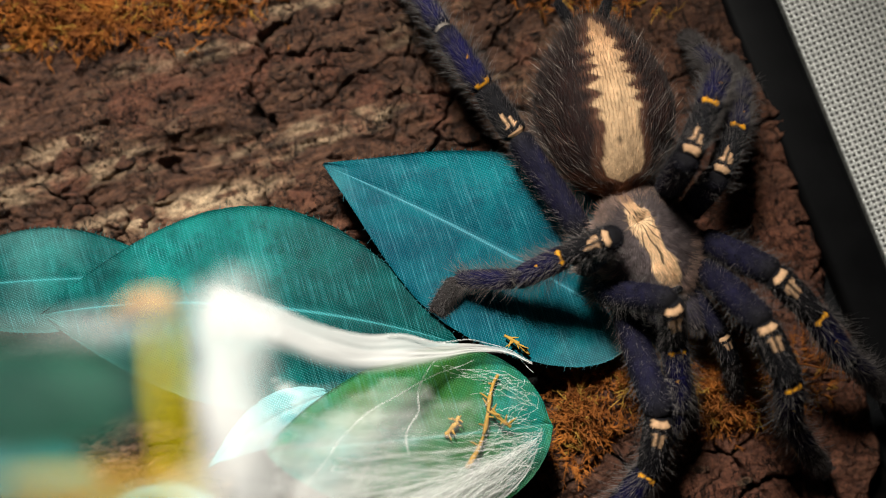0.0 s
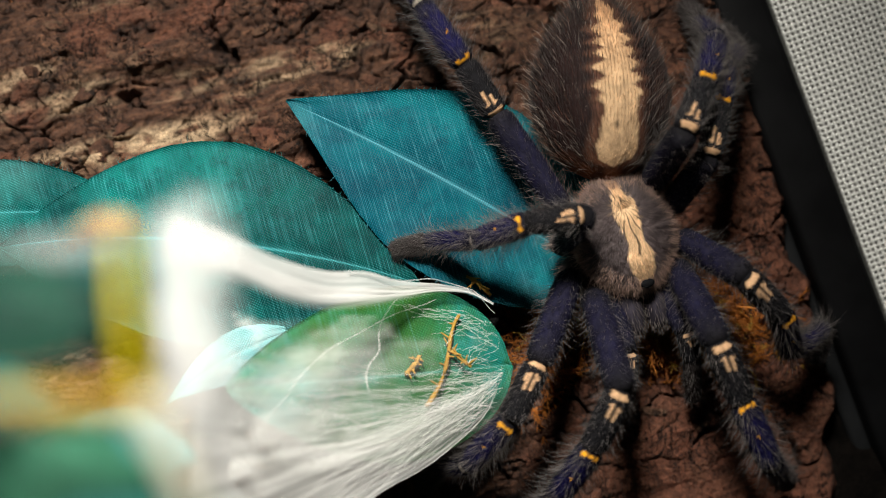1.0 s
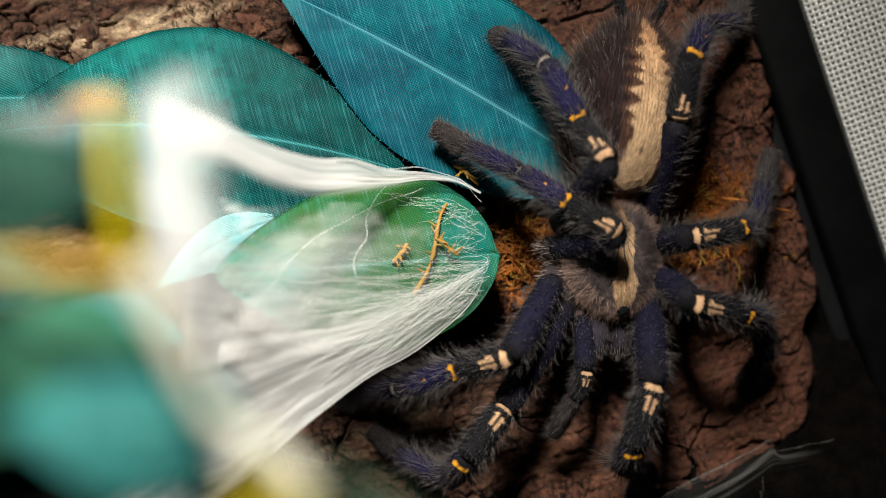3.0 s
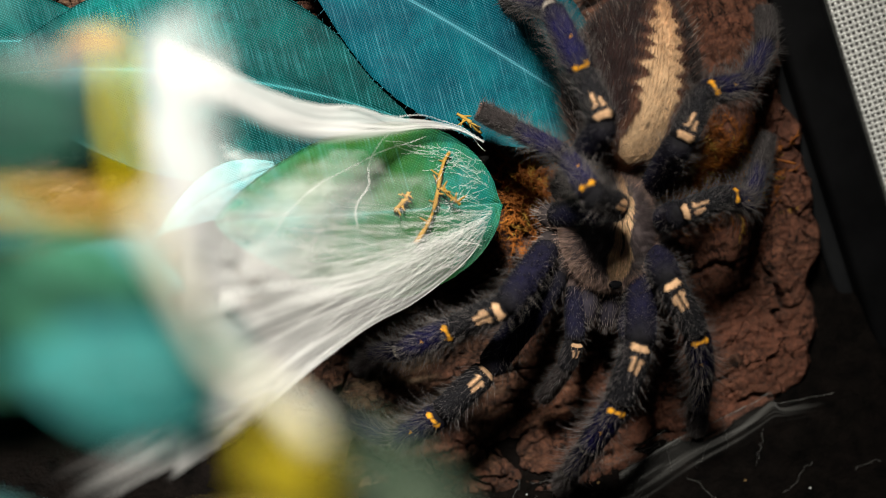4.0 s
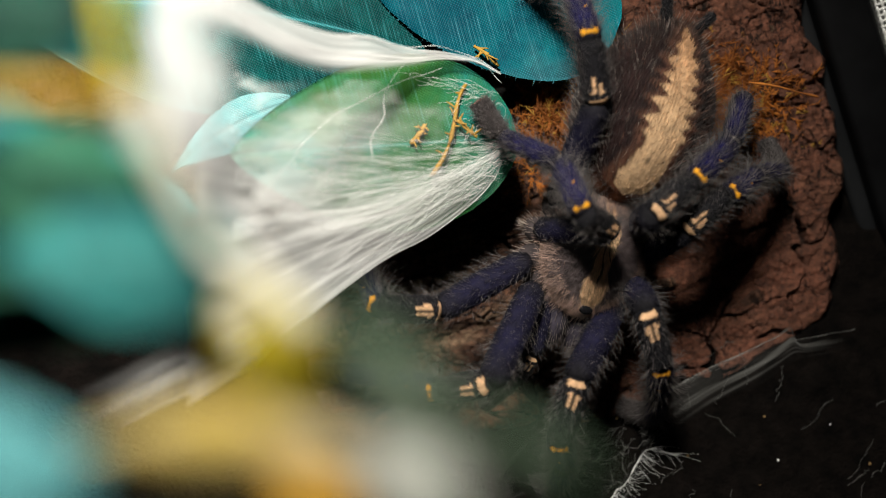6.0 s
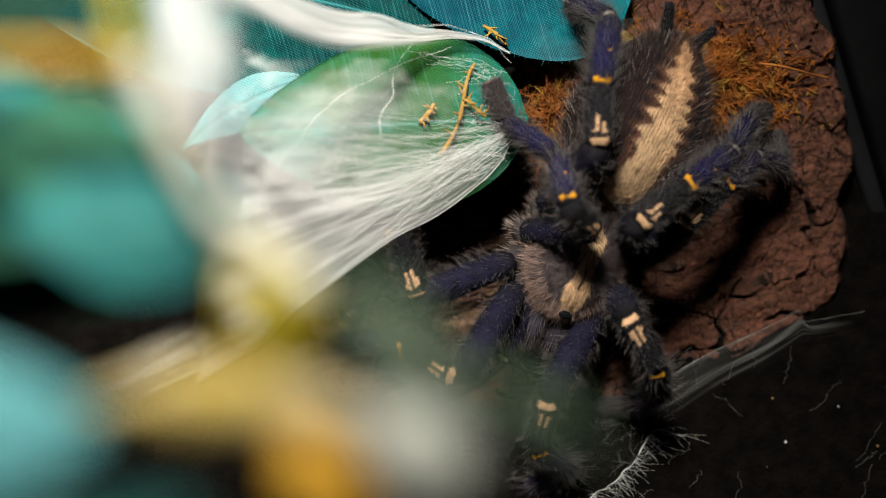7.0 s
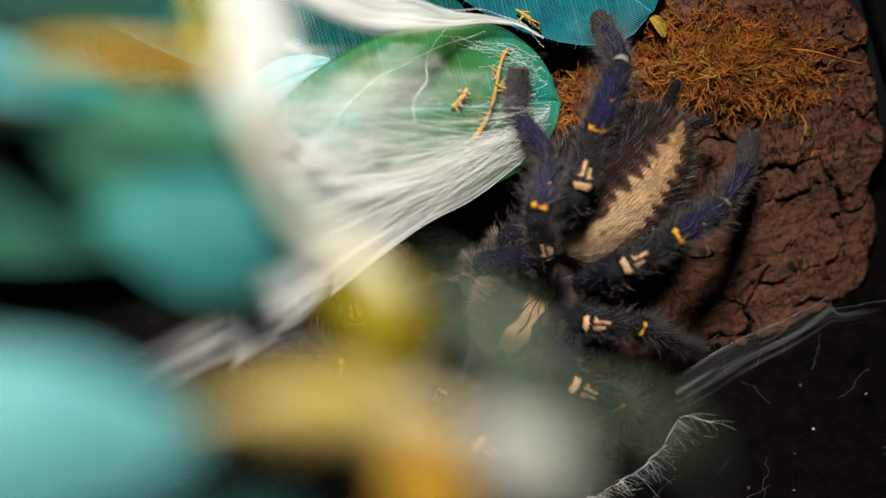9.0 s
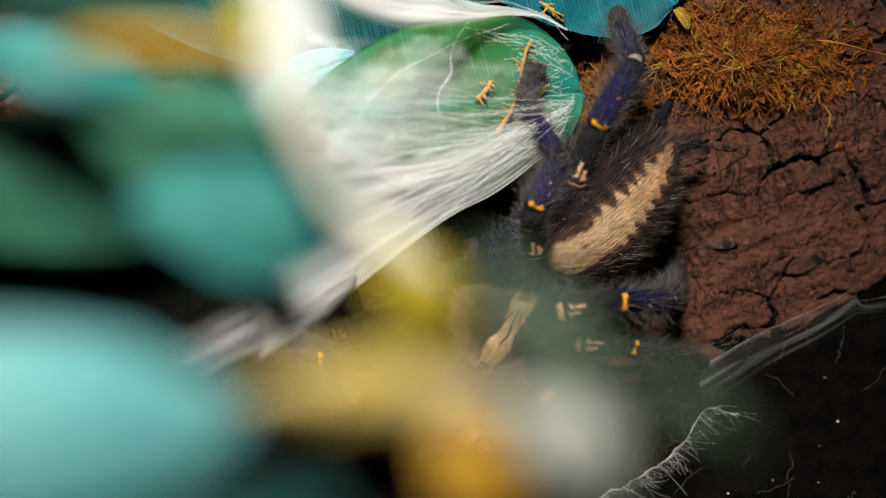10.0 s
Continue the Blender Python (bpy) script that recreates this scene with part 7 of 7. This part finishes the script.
    step(9.75, -7.9, -88.1, 30.6, -1.2, -93.6, 23.1, 0.9, -101.3, 12.3, -7.1, -106.7, 4.3, -13.7, -106.5, 0.8)
    step(10, -9.6, -88.2, 30.7, -2.9, -93.4, 23.0, -1.1, -101.3, 12.2, -8.9, -107.0, 4.3, -15.6, -107.2, 0.8)
    stride("e", 1, step, body)
    step = Track()
    step(0, 49.4, -4.2, 27.5, 56.7, -10.8, 22.5, 64.6, -18.8, 15.0, 71.5, -22.1, 5.7, 76.0, -25.9, 1.1)
    step(0.25, 50.6, -7.7, 26.4, 56.1, -15.7, 21.2, 63.0, -22.5, 11.9, 72.1, -21.1, 4.2, 74.9, -27.0, 0.6)
    step(0.5, 50.8, -10.6, 26.2, 56.6, -17.4, 19.9, 62.3, -24.9, 10.2, 71.7, -21.5, 3.6, 73.7, -28.0, 0.7)
    step(0.75, 50.8, -12.9, 26.7, 57.4, -18.4, 19.9, 61.9, -26.6, 10.2, 70.9, -22.1, 3.6, 72.0, -28.9, 0.7)
    step(1, 51.2, -14.6, 27.7, 58.2, -20.5, 21.7, 62.8, -27.5, 11.0, 71.4, -23.1, 3.9, 70.3, -29.7, 0.7)
    step(1.25, 50.8, -16.9, 29.1, 57.4, -22.9, 22.6, 63.6, -28.4, 11.9, 72.4, -25.3, 4.4, 67.6, -29.6, 0.6)
    step(1.5, 50.0, -21.0, 29.9, 56.9, -26.1, 23.0, 64.2, -30.0, 12.4, 73.6, -27.7, 5.2, 68.1, -30.1, 0.7)
    step(1.75, 48.6, -24.9, 30.6, 56.1, -28.4, 23.4, 64.0, -31.5, 12.9, 73.5, -30.6, 5.6, 67.9, -30.7, 0.7)
    step(2, 47.5, -28.9, 30.9, 55.4, -31.2, 23.7, 63.3, -33.2, 12.9, 72.6, -33.6, 5.3, 66.6, -33.6, 0.7)
    step(2.25, 46.6, -32.8, 31.0, 54.8, -34.0, 23.8, 62.6, -34.8, 12.8, 71.2, -36.8, 4.7, 65.0, -38.2, 0.7)
    step(2.5, 45.8, -35.8, 31.0, 54.2, -36.2, 23.9, 62.5, -35.6, 13.2, 69.2, -40.6, 4.6, 63.7, -43.7, 0.7)
    step(2.75, 45.2, -37.1, 31.1, 53.5, -37.5, 23.9, 61.9, -36.9, 13.3, 66.1, -44.3, 4.8, 62.2, -49.2, 0.8)
    step(3, 43.7, -38.0, 31.3, 51.7, -39.3, 23.9, 59.6, -41.1, 13.1, 63.0, -48.9, 4.7, 60.4, -54.7, 0.7)
    step(3.25, 42.0, -38.5, 31.5, 49.7, -41.6, 24.2, 56.8, -46.1, 13.7, 59.8, -53.8, 5.0, 58.6, -59.9, 0.8)
    step(3.5, 40.6, -38.9, 31.5, 47.7, -44.2, 24.9, 53.7, -51.2, 15.1, 56.2, -58.7, 6.1, 56.5, -64.5, 1.3)
    step(3.75, 39.5, -39.8, 31.5, 45.8, -46.9, 25.9, 50.7, -55.8, 17.0, 52.7, -63.4, 7.8, 54.0, -68.9, 2.9)
    step(4, 38.6, -42.5, 31.3, 44.1, -50.4, 26.0, 48.0, -60.0, 17.2, 49.6, -67.7, 8.1, 50.7, -73.2, 3.1)
    step(4.25, 38.0, -45.6, 31.2, 42.6, -54.1, 25.8, 45.4, -63.6, 16.6, 47.3, -70.8, 7.2, 47.2, -76.5, 2.3)
    step(4.5, 37.6, -48.5, 31.2, 41.4, -57.2, 25.6, 42.8, -66.3, 15.7, 46.7, -72.4, 6.2, 43.6, -76.5, 0.7)
    step(4.75, 37.1, -51.3, 31.2, 40.1, -60.1, 25.3, 40.8, -68.6, 14.8, 45.7, -74.2, 5.4, 40.3, -76.0, 0.5)
    step(5, 35.9, -53.1, 31.4, 38.6, -62.1, 25.7, 40.1, -70.2, 15.0, 44.1, -76.1, 5.4, 38.4, -77.1, 0.6)
    step(5.25, 35.3, -55.1, 31.5, 36.8, -64.8, 26.7, 38.9, -72.4, 15.7, 42.5, -77.9, 5.7, 36.9, -78.5, 0.6)
    step(5.5, 34.4, -56.3, 31.7, 36.2, -66.1, 27.1, 38.2, -73.9, 16.2, 40.9, -79.4, 5.9, 35.6, -79.7, 0.7)
    step(5.75, 33.5, -57.4, 31.8, 36.0, -66.8, 26.7, 37.8, -75.1, 16.2, 39.6, -80.9, 5.9, 34.2, -80.8, 0.7)
    step(6, 32.3, -58.7, 31.8, 35.4, -67.3, 25.7, 37.7, -75.9, 15.5, 38.5, -82.5, 5.6, 32.9, -82.0, 0.7)
    step(6.25, 31.2, -59.9, 31.8, 34.7, -67.9, 25.1, 37.5, -76.5, 15.1, 37.3, -83.6, 5.4, 31.5, -83.1, 0.7)
    step(6.5, 30.2, -60.8, 31.9, 34.0, -68.8, 25.3, 37.1, -77.3, 15.3, 36.0, -84.1, 5.5, 30.2, -84.1, 0.7)
    step(6.75, 29.1, -61.6, 31.9, 33.3, -70.0, 26.1, 36.6, -78.2, 15.9, 34.6, -84.3, 5.8, 29.1, -85.1, 0.7)
    step(7, 27.8, -62.9, 31.9, 32.8, -71.1, 26.5, 36.3, -78.8, 16.0, 33.2, -84.5, 5.8, 27.9, -86.0, 0.8)
    step(7.25, 26.4, -64.3, 31.9, 32.2, -72.0, 26.5, 35.8, -79.4, 15.8, 31.9, -84.9, 5.8, 26.7, -86.9, 0.9)
    step(7.5, 24.4, -65.7, 31.9, 30.8, -72.4, 25.9, 34.8, -79.8, 15.4, 30.7, -85.5, 5.6, 25.5, -87.9, 0.8)
    step(7.75, 22.4, -67.1, 31.9, 29.4, -73.1, 25.8, 33.9, -80.4, 15.4, 29.6, -86.0, 5.7, 24.4, -88.7, 0.9)
    step(8, 20.9, -69.1, 31.9, 28.0, -74.5, 25.5, 33.6, -80.7, 14.8, 28.5, -86.6, 5.7, 23.3, -89.6, 1.1)
    step(8.25, 19.3, -71.3, 31.9, 26.5, -76.2, 25.2, 31.5, -81.5, 13.9, 27.0, -88.3, 5.1, 21.5, -91.1, 0.9)
    step(8.5, 17.3, -73.8, 31.8, 24.4, -78.0, 24.6, 29.6, -82.8, 13.1, 25.6, -90.4, 4.7, 19.6, -92.6, 0.8)
    step(8.75, 15.3, -76.1, 31.8, 22.2, -79.7, 24.0, 27.7, -84.2, 12.6, 24.2, -92.3, 4.5, 17.9, -94.0, 0.7)
    step(9, 13.1, -77.5, 31.7, 19.8, -80.7, 23.6, 25.6, -85.5, 12.4, 22.9, -94.0, 4.4, 16.5, -95.2, 0.7)
    step(9.25, 10.9, -78.4, 31.8, 17.3, -81.7, 23.4, 23.2, -86.7, 12.4, 21.6, -95.5, 4.4, 15.1, -96.2, 0.7)
    step(9.5, 8.6, -79.1, 31.8, 14.7, -83.0, 23.4, 20.8, -87.8, 12.4, 20.2, -96.7, 4.4, 13.7, -97.0, 0.7)
    step(9.75, 6.4, -79.8, 31.8, 12.0, -84.5, 23.6, 18.4, -88.9, 12.5, 18.9, -97.8, 4.5, 12.4, -97.6, 0.7)
    step(10, 4.2, -80.7, 31.7, 9.5, -85.7, 23.5, 16.2, -90.0, 12.6, 17.5, -98.7, 4.5, 11.0, -98.6, 0.7)
    stride("e", 2, step, body)
    step = Track()
    step(0, 40.2, 13.7, 28.0, 43.9, 20.9, 23.1, 47.0, 27.9, 14.5, 50.0, 34.3, 5.5, 48.3, 39.9, 0.8)
    step(0.25, 41.7, 12.1, 27.8, 44.3, 19.6, 22.6, 47.2, 28.3, 15.6, 50.5, 33.6, 6.0, 49.3, 38.9, 0.8)
    step(0.5, 43.1, 10.8, 27.4, 45.6, 18.5, 22.5, 48.3, 27.5, 15.8, 51.5, 33.2, 6.3, 50.3, 37.9, 0.6)
    step(0.75, 44.5, 9.6, 26.6, 46.9, 17.6, 22.2, 49.7, 26.5, 15.4, 52.9, 32.5, 6.2, 51.3, 37.2, 0.5)
    step(1, 45.6, 8.1, 25.5, 47.7, 16.6, 21.9, 50.4, 25.6, 15.3, 55.3, 29.9, 5.8, 52.9, 35.3, 1.1)
    step(1.25, 45.7, 2.8, 26.6, 49.3, 10.9, 23.2, 53.5, 19.3, 16.6, 60.6, 19.4, 7.6, 62.4, 23.3, 1.4)
    step(1.5, 44.9, -8.4, 28.7, 52.1, -4.4, 23.9, 60.9, 0.8, 18.5, 65.6, 7.0, 9.9, 70.2, 10.2, 4.9)
    step(1.75, 45.9, -14.4, 28.7, 53.6, -13.6, 23.0, 62.1, -12.0, 15.4, 66.0, -2.5, 10.0, 68.6, 4.2, 7.2)
    step(2, 46.1, -18.5, 28.7, 53.5, -18.9, 22.7, 60.4, -20.8, 13.7, 63.8, -11.6, 7.6, 65.8, -5.3, 4.0)
    step(2.25, 45.7, -22.1, 28.7, 52.9, -22.3, 22.6, 58.9, -24.6, 13.0, 62.4, -16.0, 6.1, 64.5, -9.7, 2.7)
    step(2.5, 44.7, -24.6, 28.8, 52.2, -24.1, 23.0, 58.2, -25.8, 13.3, 61.8, -17.6, 6.1, 64.0, -11.4, 2.5)
    step(2.75, 44.0, -25.5, 28.8, 51.6, -24.5, 23.1, 58.0, -25.8, 13.6, 61.7, -17.7, 6.3, 64.0, -11.7, 2.4)
    step(3, 44.2, -25.8, 28.8, 51.2, -25.1, 22.4, 57.9, -24.3, 13.1, 62.2, -16.7, 5.6, 64.7, -10.7, 1.8)
    step(3.25, 44.0, -26.1, 28.7, 50.8, -25.6, 22.1, 57.4, -24.1, 12.8, 62.3, -16.8, 5.3, 64.8, -10.8, 1.6)
    step(3.5, 43.0, -26.6, 28.7, 50.0, -26.1, 22.3, 56.8, -25.3, 13.1, 61.7, -18.2, 5.5, 64.4, -12.4, 1.5)
    step(3.75, 41.7, -27.7, 28.7, 49.1, -26.6, 22.9, 56.1, -27.4, 13.8, 60.9, -20.4, 6.0, 63.5, -14.8, 1.7)
    step(4, 41.3, -30.1, 28.8, 48.6, -28.0, 23.2, 55.7, -29.0, 14.1, 60.4, -22.3, 6.0, 62.9, -16.8, 1.6)
    step(4.25, 41.2, -32.9, 28.8, 48.4, -29.8, 23.4, 55.3, -30.4, 14.3, 60.2, -24.1, 5.9, 62.6, -18.6, 1.5)
    step(4.5, 41.4, -35.6, 28.8, 48.6, -31.9, 23.7, 55.3, -31.2, 14.4, 60.3, -25.7, 5.7, 62.5, -20.0, 1.2)
    step(4.75, 41.5, -38.1, 28.6, 48.6, -34.0, 23.6, 55.1, -32.3, 14.4, 60.6, -27.3, 5.6, 62.2, -21.5, 1.0)
    step(5, 41.4, -39.8, 28.3, 48.1, -35.6, 23.1, 54.9, -33.6, 14.0, 61.0, -29.1, 5.4, 61.6, -23.1, 0.9)
    step(5.25, 41.7, -41.3, 27.8, 48.9, -37.1, 23.1, 55.0, -32.3, 14.7, 61.6, -30.6, 5.5, 60.7, -24.9, 0.7)
    step(5.5, 41.6, -42.6, 27.4, 48.6, -37.8, 23.0, 55.1, -33.4, 14.7, 61.9, -32.2, 5.5, 59.5, -27.0, 0.7)
    step(5.75, 41.1, -43.6, 26.9, 47.9, -38.2, 23.0, 54.9, -35.0, 14.4, 61.9, -33.9, 5.4, 58.9, -28.9, 0.7)
    step(6, 40.6, -44.3, 26.3, 47.5, -38.6, 23.2, 54.4, -35.9, 14.5, 61.5, -35.3, 5.4, 59.1, -30.0, 0.7)
    step(6.25, 40.2, -44.8, 25.6, 47.2, -38.9, 23.2, 54.0, -36.2, 14.3, 61.1, -36.6, 5.3, 59.3, -31.0, 0.7)
    step(6.5, 40.0, -45.5, 24.7, 46.9, -39.2, 22.7, 53.7, -36.3, 13.9, 61.0, -37.7, 5.1, 59.4, -31.8, 0.7)
    step(6.75, 39.9, -46.2, 23.5, 46.6, -39.6, 21.8, 53.5, -36.0, 13.4, 60.9, -38.3, 4.9, 59.2, -32.3, 0.7)
    step(7, 39.4, -46.9, 22.3, 46.1, -40.4, 21.2, 52.9, -35.6, 13.3, 60.4, -38.1, 4.9, 59.1, -32.0, 0.7)
    step(7.25, 38.8, -47.9, 21.1, 45.6, -41.3, 21.5, 52.2, -35.7, 13.9, 59.5, -37.3, 5.2, 59.0, -31.4, 0.7)
    step(7.5, 38.2, -49.6, 20.3, 44.8, -43.0, 22.2, 51.9, -37.7, 14.9, 58.6, -36.5, 5.6, 58.7, -30.8, 0.7)
    step(7.75, 36.1, -51.9, 21.9, 43.3, -45.9, 22.9, 50.6, -41.8, 15.0, 56.6, -37.6, 6.2, 57.4, -31.6, 1.7)
    step(8, 29.0, -56.0, 26.7, 36.6, -55.0, 21.0, 44.9, -52.9, 13.2, 49.8, -43.3, 8.7, 53.6, -36.9, 6.6)
    step(8.25, 21.1, -61.5, 28.6, 28.5, -64.1, 23.2, 36.3, -67.5, 15.4, 42.0, -59.7, 8.9, 45.5, -55.2, 4.1)
    step(8.5, 18.2, -63.6, 28.6, 26.4, -65.8, 24.4, 33.4, -70.3, 16.4, 39.1, -69.1, 6.5, 43.7, -66.3, 1.2)
    step(8.75, 16.7, -65.4, 28.7, 24.9, -67.0, 24.2, 31.6, -70.9, 15.7, 37.3, -73.5, 6.1, 42.6, -73.4, 0.8)
    step(9, 15.2, -66.7, 28.7, 23.4, -67.8, 24.0, 30.3, -71.2, 15.5, 35.9, -75.2, 6.3, 40.8, -77.2, 1.0)
    step(9.25, 13.6, -68.1, 28.8, 21.8, -68.8, 24.0, 29.1, -71.8, 15.6, 34.7, -76.1, 6.5, 39.0, -79.0, 1.1)
    step(9.5, 12.3, -69.7, 28.8, 20.5, -70.2, 24.1, 27.9, -73.4, 15.9, 33.7, -77.0, 6.6, 37.9, -79.9, 1.1)
    step(9.75, 11.3, -71.2, 28.8, 19.4, -71.5, 23.9, 27.1, -74.8, 15.9, 32.9, -77.9, 6.5, 37.3, -80.6, 1.1)
    step(10, 10.5, -72.4, 28.8, 18.5, -72.9, 23.5, 26.4, -75.8, 15.7, 32.3, -78.8, 6.3, 37.0, -81.3, 1.0)
    stride("e", 3, step, body)
    step = Track()
    step(0, 33.7, 15.7, 34.2, 37.8, 23.8, 29.0, 42.6, 32.9, 20.2, 41.4, 39.7, 8.6, 40.0, 44.4, 2.3)
    step(0.25, 35.9, 14.1, 34.2, 39.3, 22.5, 28.8, 43.7, 32.2, 20.4, 42.9, 38.7, 8.6, 41.7, 43.3, 2.1)
    step(0.5, 37.5, 13.1, 33.9, 40.8, 21.5, 28.5, 45.3, 31.3, 20.4, 44.6, 37.5, 8.4, 43.5, 42.1, 1.9)
    step(0.75, 38.7, 12.1, 33.6, 42.2, 20.4, 28.2, 46.9, 30.2, 20.2, 46.2, 36.2, 8.1, 45.1, 40.9, 1.6)
    step(1, 39.4, 10.7, 33.1, 43.4, 18.8, 27.7, 47.7, 28.7, 19.6, 47.4, 34.7, 7.5, 46.2, 39.6, 1.3)
    step(1.25, 41.2, 8.4, 32.4, 44.7, 16.9, 27.2, 48.3, 27.2, 19.2, 48.5, 33.0, 7.1, 47.3, 38.0, 1.0)
    step(1.5, 42.6, 6.0, 31.3, 45.5, 14.9, 26.5, 47.8, 26.3, 19.6, 49.6, 31.1, 7.1, 48.7, 36.0, 0.9)
    step(1.75, 43.8, 3.4, 29.9, 46.3, 12.8, 25.9, 48.6, 24.3, 19.2, 51.3, 28.9, 6.8, 50.2, 34.0, 0.7)
    step(2, 44.1, 1.3, 28.1, 46.3, 11.1, 25.1, 48.8, 22.6, 18.4, 53.2, 26.6, 6.3, 51.7, 31.8, 0.5)
    step(2.25, 43.3, -0.5, 26.4, 45.5, 9.5, 24.1, 48.2, 20.9, 17.4, 54.6, 23.8, 5.9, 53.2, 29.4, 0.4)
    step(2.5, 42.2, -2.2, 25.1, 44.4, 7.9, 23.4, 47.4, 19.1, 16.4, 55.4, 20.7, 5.6, 54.9, 26.8, 0.5)
    step(2.75, 41.9, -3.5, 24.6, 43.7, 6.8, 23.9, 47.3, 16.6, 15.4, 56.2, 17.6, 5.3, 56.5, 24.0, 0.6)
    step(3, 42.0, -4.6, 24.6, 43.4, 5.8, 25.6, 48.4, 12.2, 14.9, 57.4, 14.4, 5.1, 57.9, 21.0, 0.6)
    step(3.25, 42.4, -5.3, 24.3, 43.5, 5.0, 26.2, 49.8, 7.6, 14.6, 58.6, 11.3, 5.0, 59.2, 17.9, 0.6)
    step(3.5, 42.9, -6.2, 24.4, 43.8, 4.2, 25.7, 51.4, 3.2, 14.6, 59.6, 8.0, 5.0, 60.3, 14.7, 0.7)
    step(3.75, 42.8, -8.9, 26.4, 43.9, 1.4, 24.8, 52.9, -1.7, 15.2, 60.3, 4.4, 5.7, 61.0, 11.1, 1.4)
    step(4, 40.1, -17.3, 32.0, 44.6, -10.0, 25.9, 54.2, -7.7, 16.7, 60.5, 0.5, 8.0, 61.0, 7.5, 4.1)
    step(4.25, 38.6, -26.2, 34.1, 45.0, -21.1, 27.5, 53.6, -13.0, 20.6, 58.5, -2.8, 13.0, 60.5, 2.2, 7.0)
    step(4.5, 36.1, -30.9, 34.3, 43.6, -26.0, 28.7, 53.4, -19.2, 22.3, 57.3, -10.9, 12.3, 59.5, -8.1, 5.1)
    step(4.75, 34.0, -34.0, 34.2, 42.2, -29.8, 29.0, 53.1, -24.5, 22.9, 56.6, -17.7, 11.7, 58.7, -18.0, 4.0)
    step(5, 31.9, -35.8, 33.8, 40.7, -32.5, 28.9, 52.1, -28.0, 23.0, 55.7, -21.8, 11.5, 58.1, -23.2, 4.0)
    step(5.25, 32.7, -38.0, 34.0, 40.8, -33.8, 28.8, 51.7, -28.7, 22.7, 53.9, -22.6, 10.8, 53.3, -24.2, 3.0)
    step(5.5, 32.5, -40.3, 34.1, 40.1, -35.4, 28.8, 50.3, -29.8, 21.8, 52.8, -23.0, 10.4, 52.1, -24.5, 2.5)
    step(5.75, 32.0, -42.1, 34.1, 39.2, -36.9, 28.4, 48.7, -31.0, 20.7, 52.3, -23.4, 10.1, 52.6, -24.7, 2.2)
    step(6, 32.2, -41.9, 34.0, 38.9, -37.6, 27.1, 47.5, -31.2, 18.8, 52.5, -23.1, 9.3, 53.6, -24.6, 1.5)
    step(6.25, 31.9, -42.3, 33.8, 38.4, -38.4, 26.5, 46.9, -32.0, 18.2, 52.5, -23.9, 8.9, 54.5, -25.2, 1.3)
    step(6.5, 30.8, -43.8, 33.9, 37.5, -39.5, 26.9, 46.6, -33.3, 19.1, 52.3, -26.0, 9.2, 55.2, -26.4, 1.8)
    step(6.75, 29.3, -46.0, 34.0, 36.3, -40.8, 28.0, 46.5, -35.0, 21.1, 52.0, -29.0, 10.3, 56.0, -27.7, 3.5)
    step(7, 28.6, -46.8, 33.9, 36.0, -41.6, 28.3, 45.8, -35.7, 21.1, 51.8, -30.1, 10.3, 56.1, -28.0, 3.9)
    step(7.25, 28.2, -47.4, 33.8, 35.8, -42.4, 28.3, 45.1, -36.3, 20.6, 50.9, -30.6, 9.8, 55.1, -28.1, 3.4)
    step(7.5, 27.9, -48.1, 33.7, 35.4, -43.3, 28.0, 44.1, -36.6, 20.2, 49.3, -31.0, 9.1, 51.0, -28.5, 1.7)
    step(7.75, 27.4, -49.5, 33.6, 34.9, -44.3, 28.4, 43.7, -37.1, 21.1, 47.4, -32.0, 9.1, 46.7, -29.0, 1.7)
    step(8, 27.4, -50.4, 33.2, 35.0, -44.7, 28.5, 44.0, -37.7, 21.3, 46.6, -32.9, 9.0, 45.7, -29.2, 1.9)
    step(8.25, 27.5, -51.3, 32.4, 35.0, -45.3, 28.1, 44.4, -38.7, 20.9, 46.5, -33.8, 8.5, 46.0, -29.3, 1.9)
    step(8.5, 26.9, -52.3, 31.6, 34.5, -46.8, 26.8, 44.0, -40.3, 19.8, 46.4, -34.5, 7.8, 46.2, -29.1, 2.0)
    step(8.75, 25.3, -53.8, 31.3, 33.0, -49.0, 26.0, 42.8, -42.7, 19.2, 46.3, -36.3, 7.8, 46.7, -30.2, 2.6)
    step(9, 21.3, -56.2, 32.3, 29.3, -52.8, 26.4, 39.7, -47.3, 19.5, 46.0, -41.2, 9.3, 47.9, -35.0, 4.4)
    step(9.25, 17.0, -58.7, 33.2, 25.2, -56.5, 27.0, 36.0, -52.2, 19.9, 43.8, -44.4, 11.9, 47.6, -39.6, 6.6)
    step(9.5, 10.5, -61.3, 33.9, 19.6, -60.5, 28.5, 30.8, -60.1, 21.0, 37.1, -53.6, 10.9, 40.0, -50.5, 4.1)
    step(9.75, 7.1, -63.5, 34.1, 16.4, -63.0, 29.1, 27.5, -64.2, 21.6, 32.3, -60.4, 9.5, 34.6, -58.0, 2.2)
    step(10, 5.6, -65.6, 34.2, 14.8, -64.5, 29.3, 25.8, -65.5, 21.5, 29.1, -65.1, 8.4, 31.5, -62.9, 1.0)
    stride("e", 4, step, body)


motions()
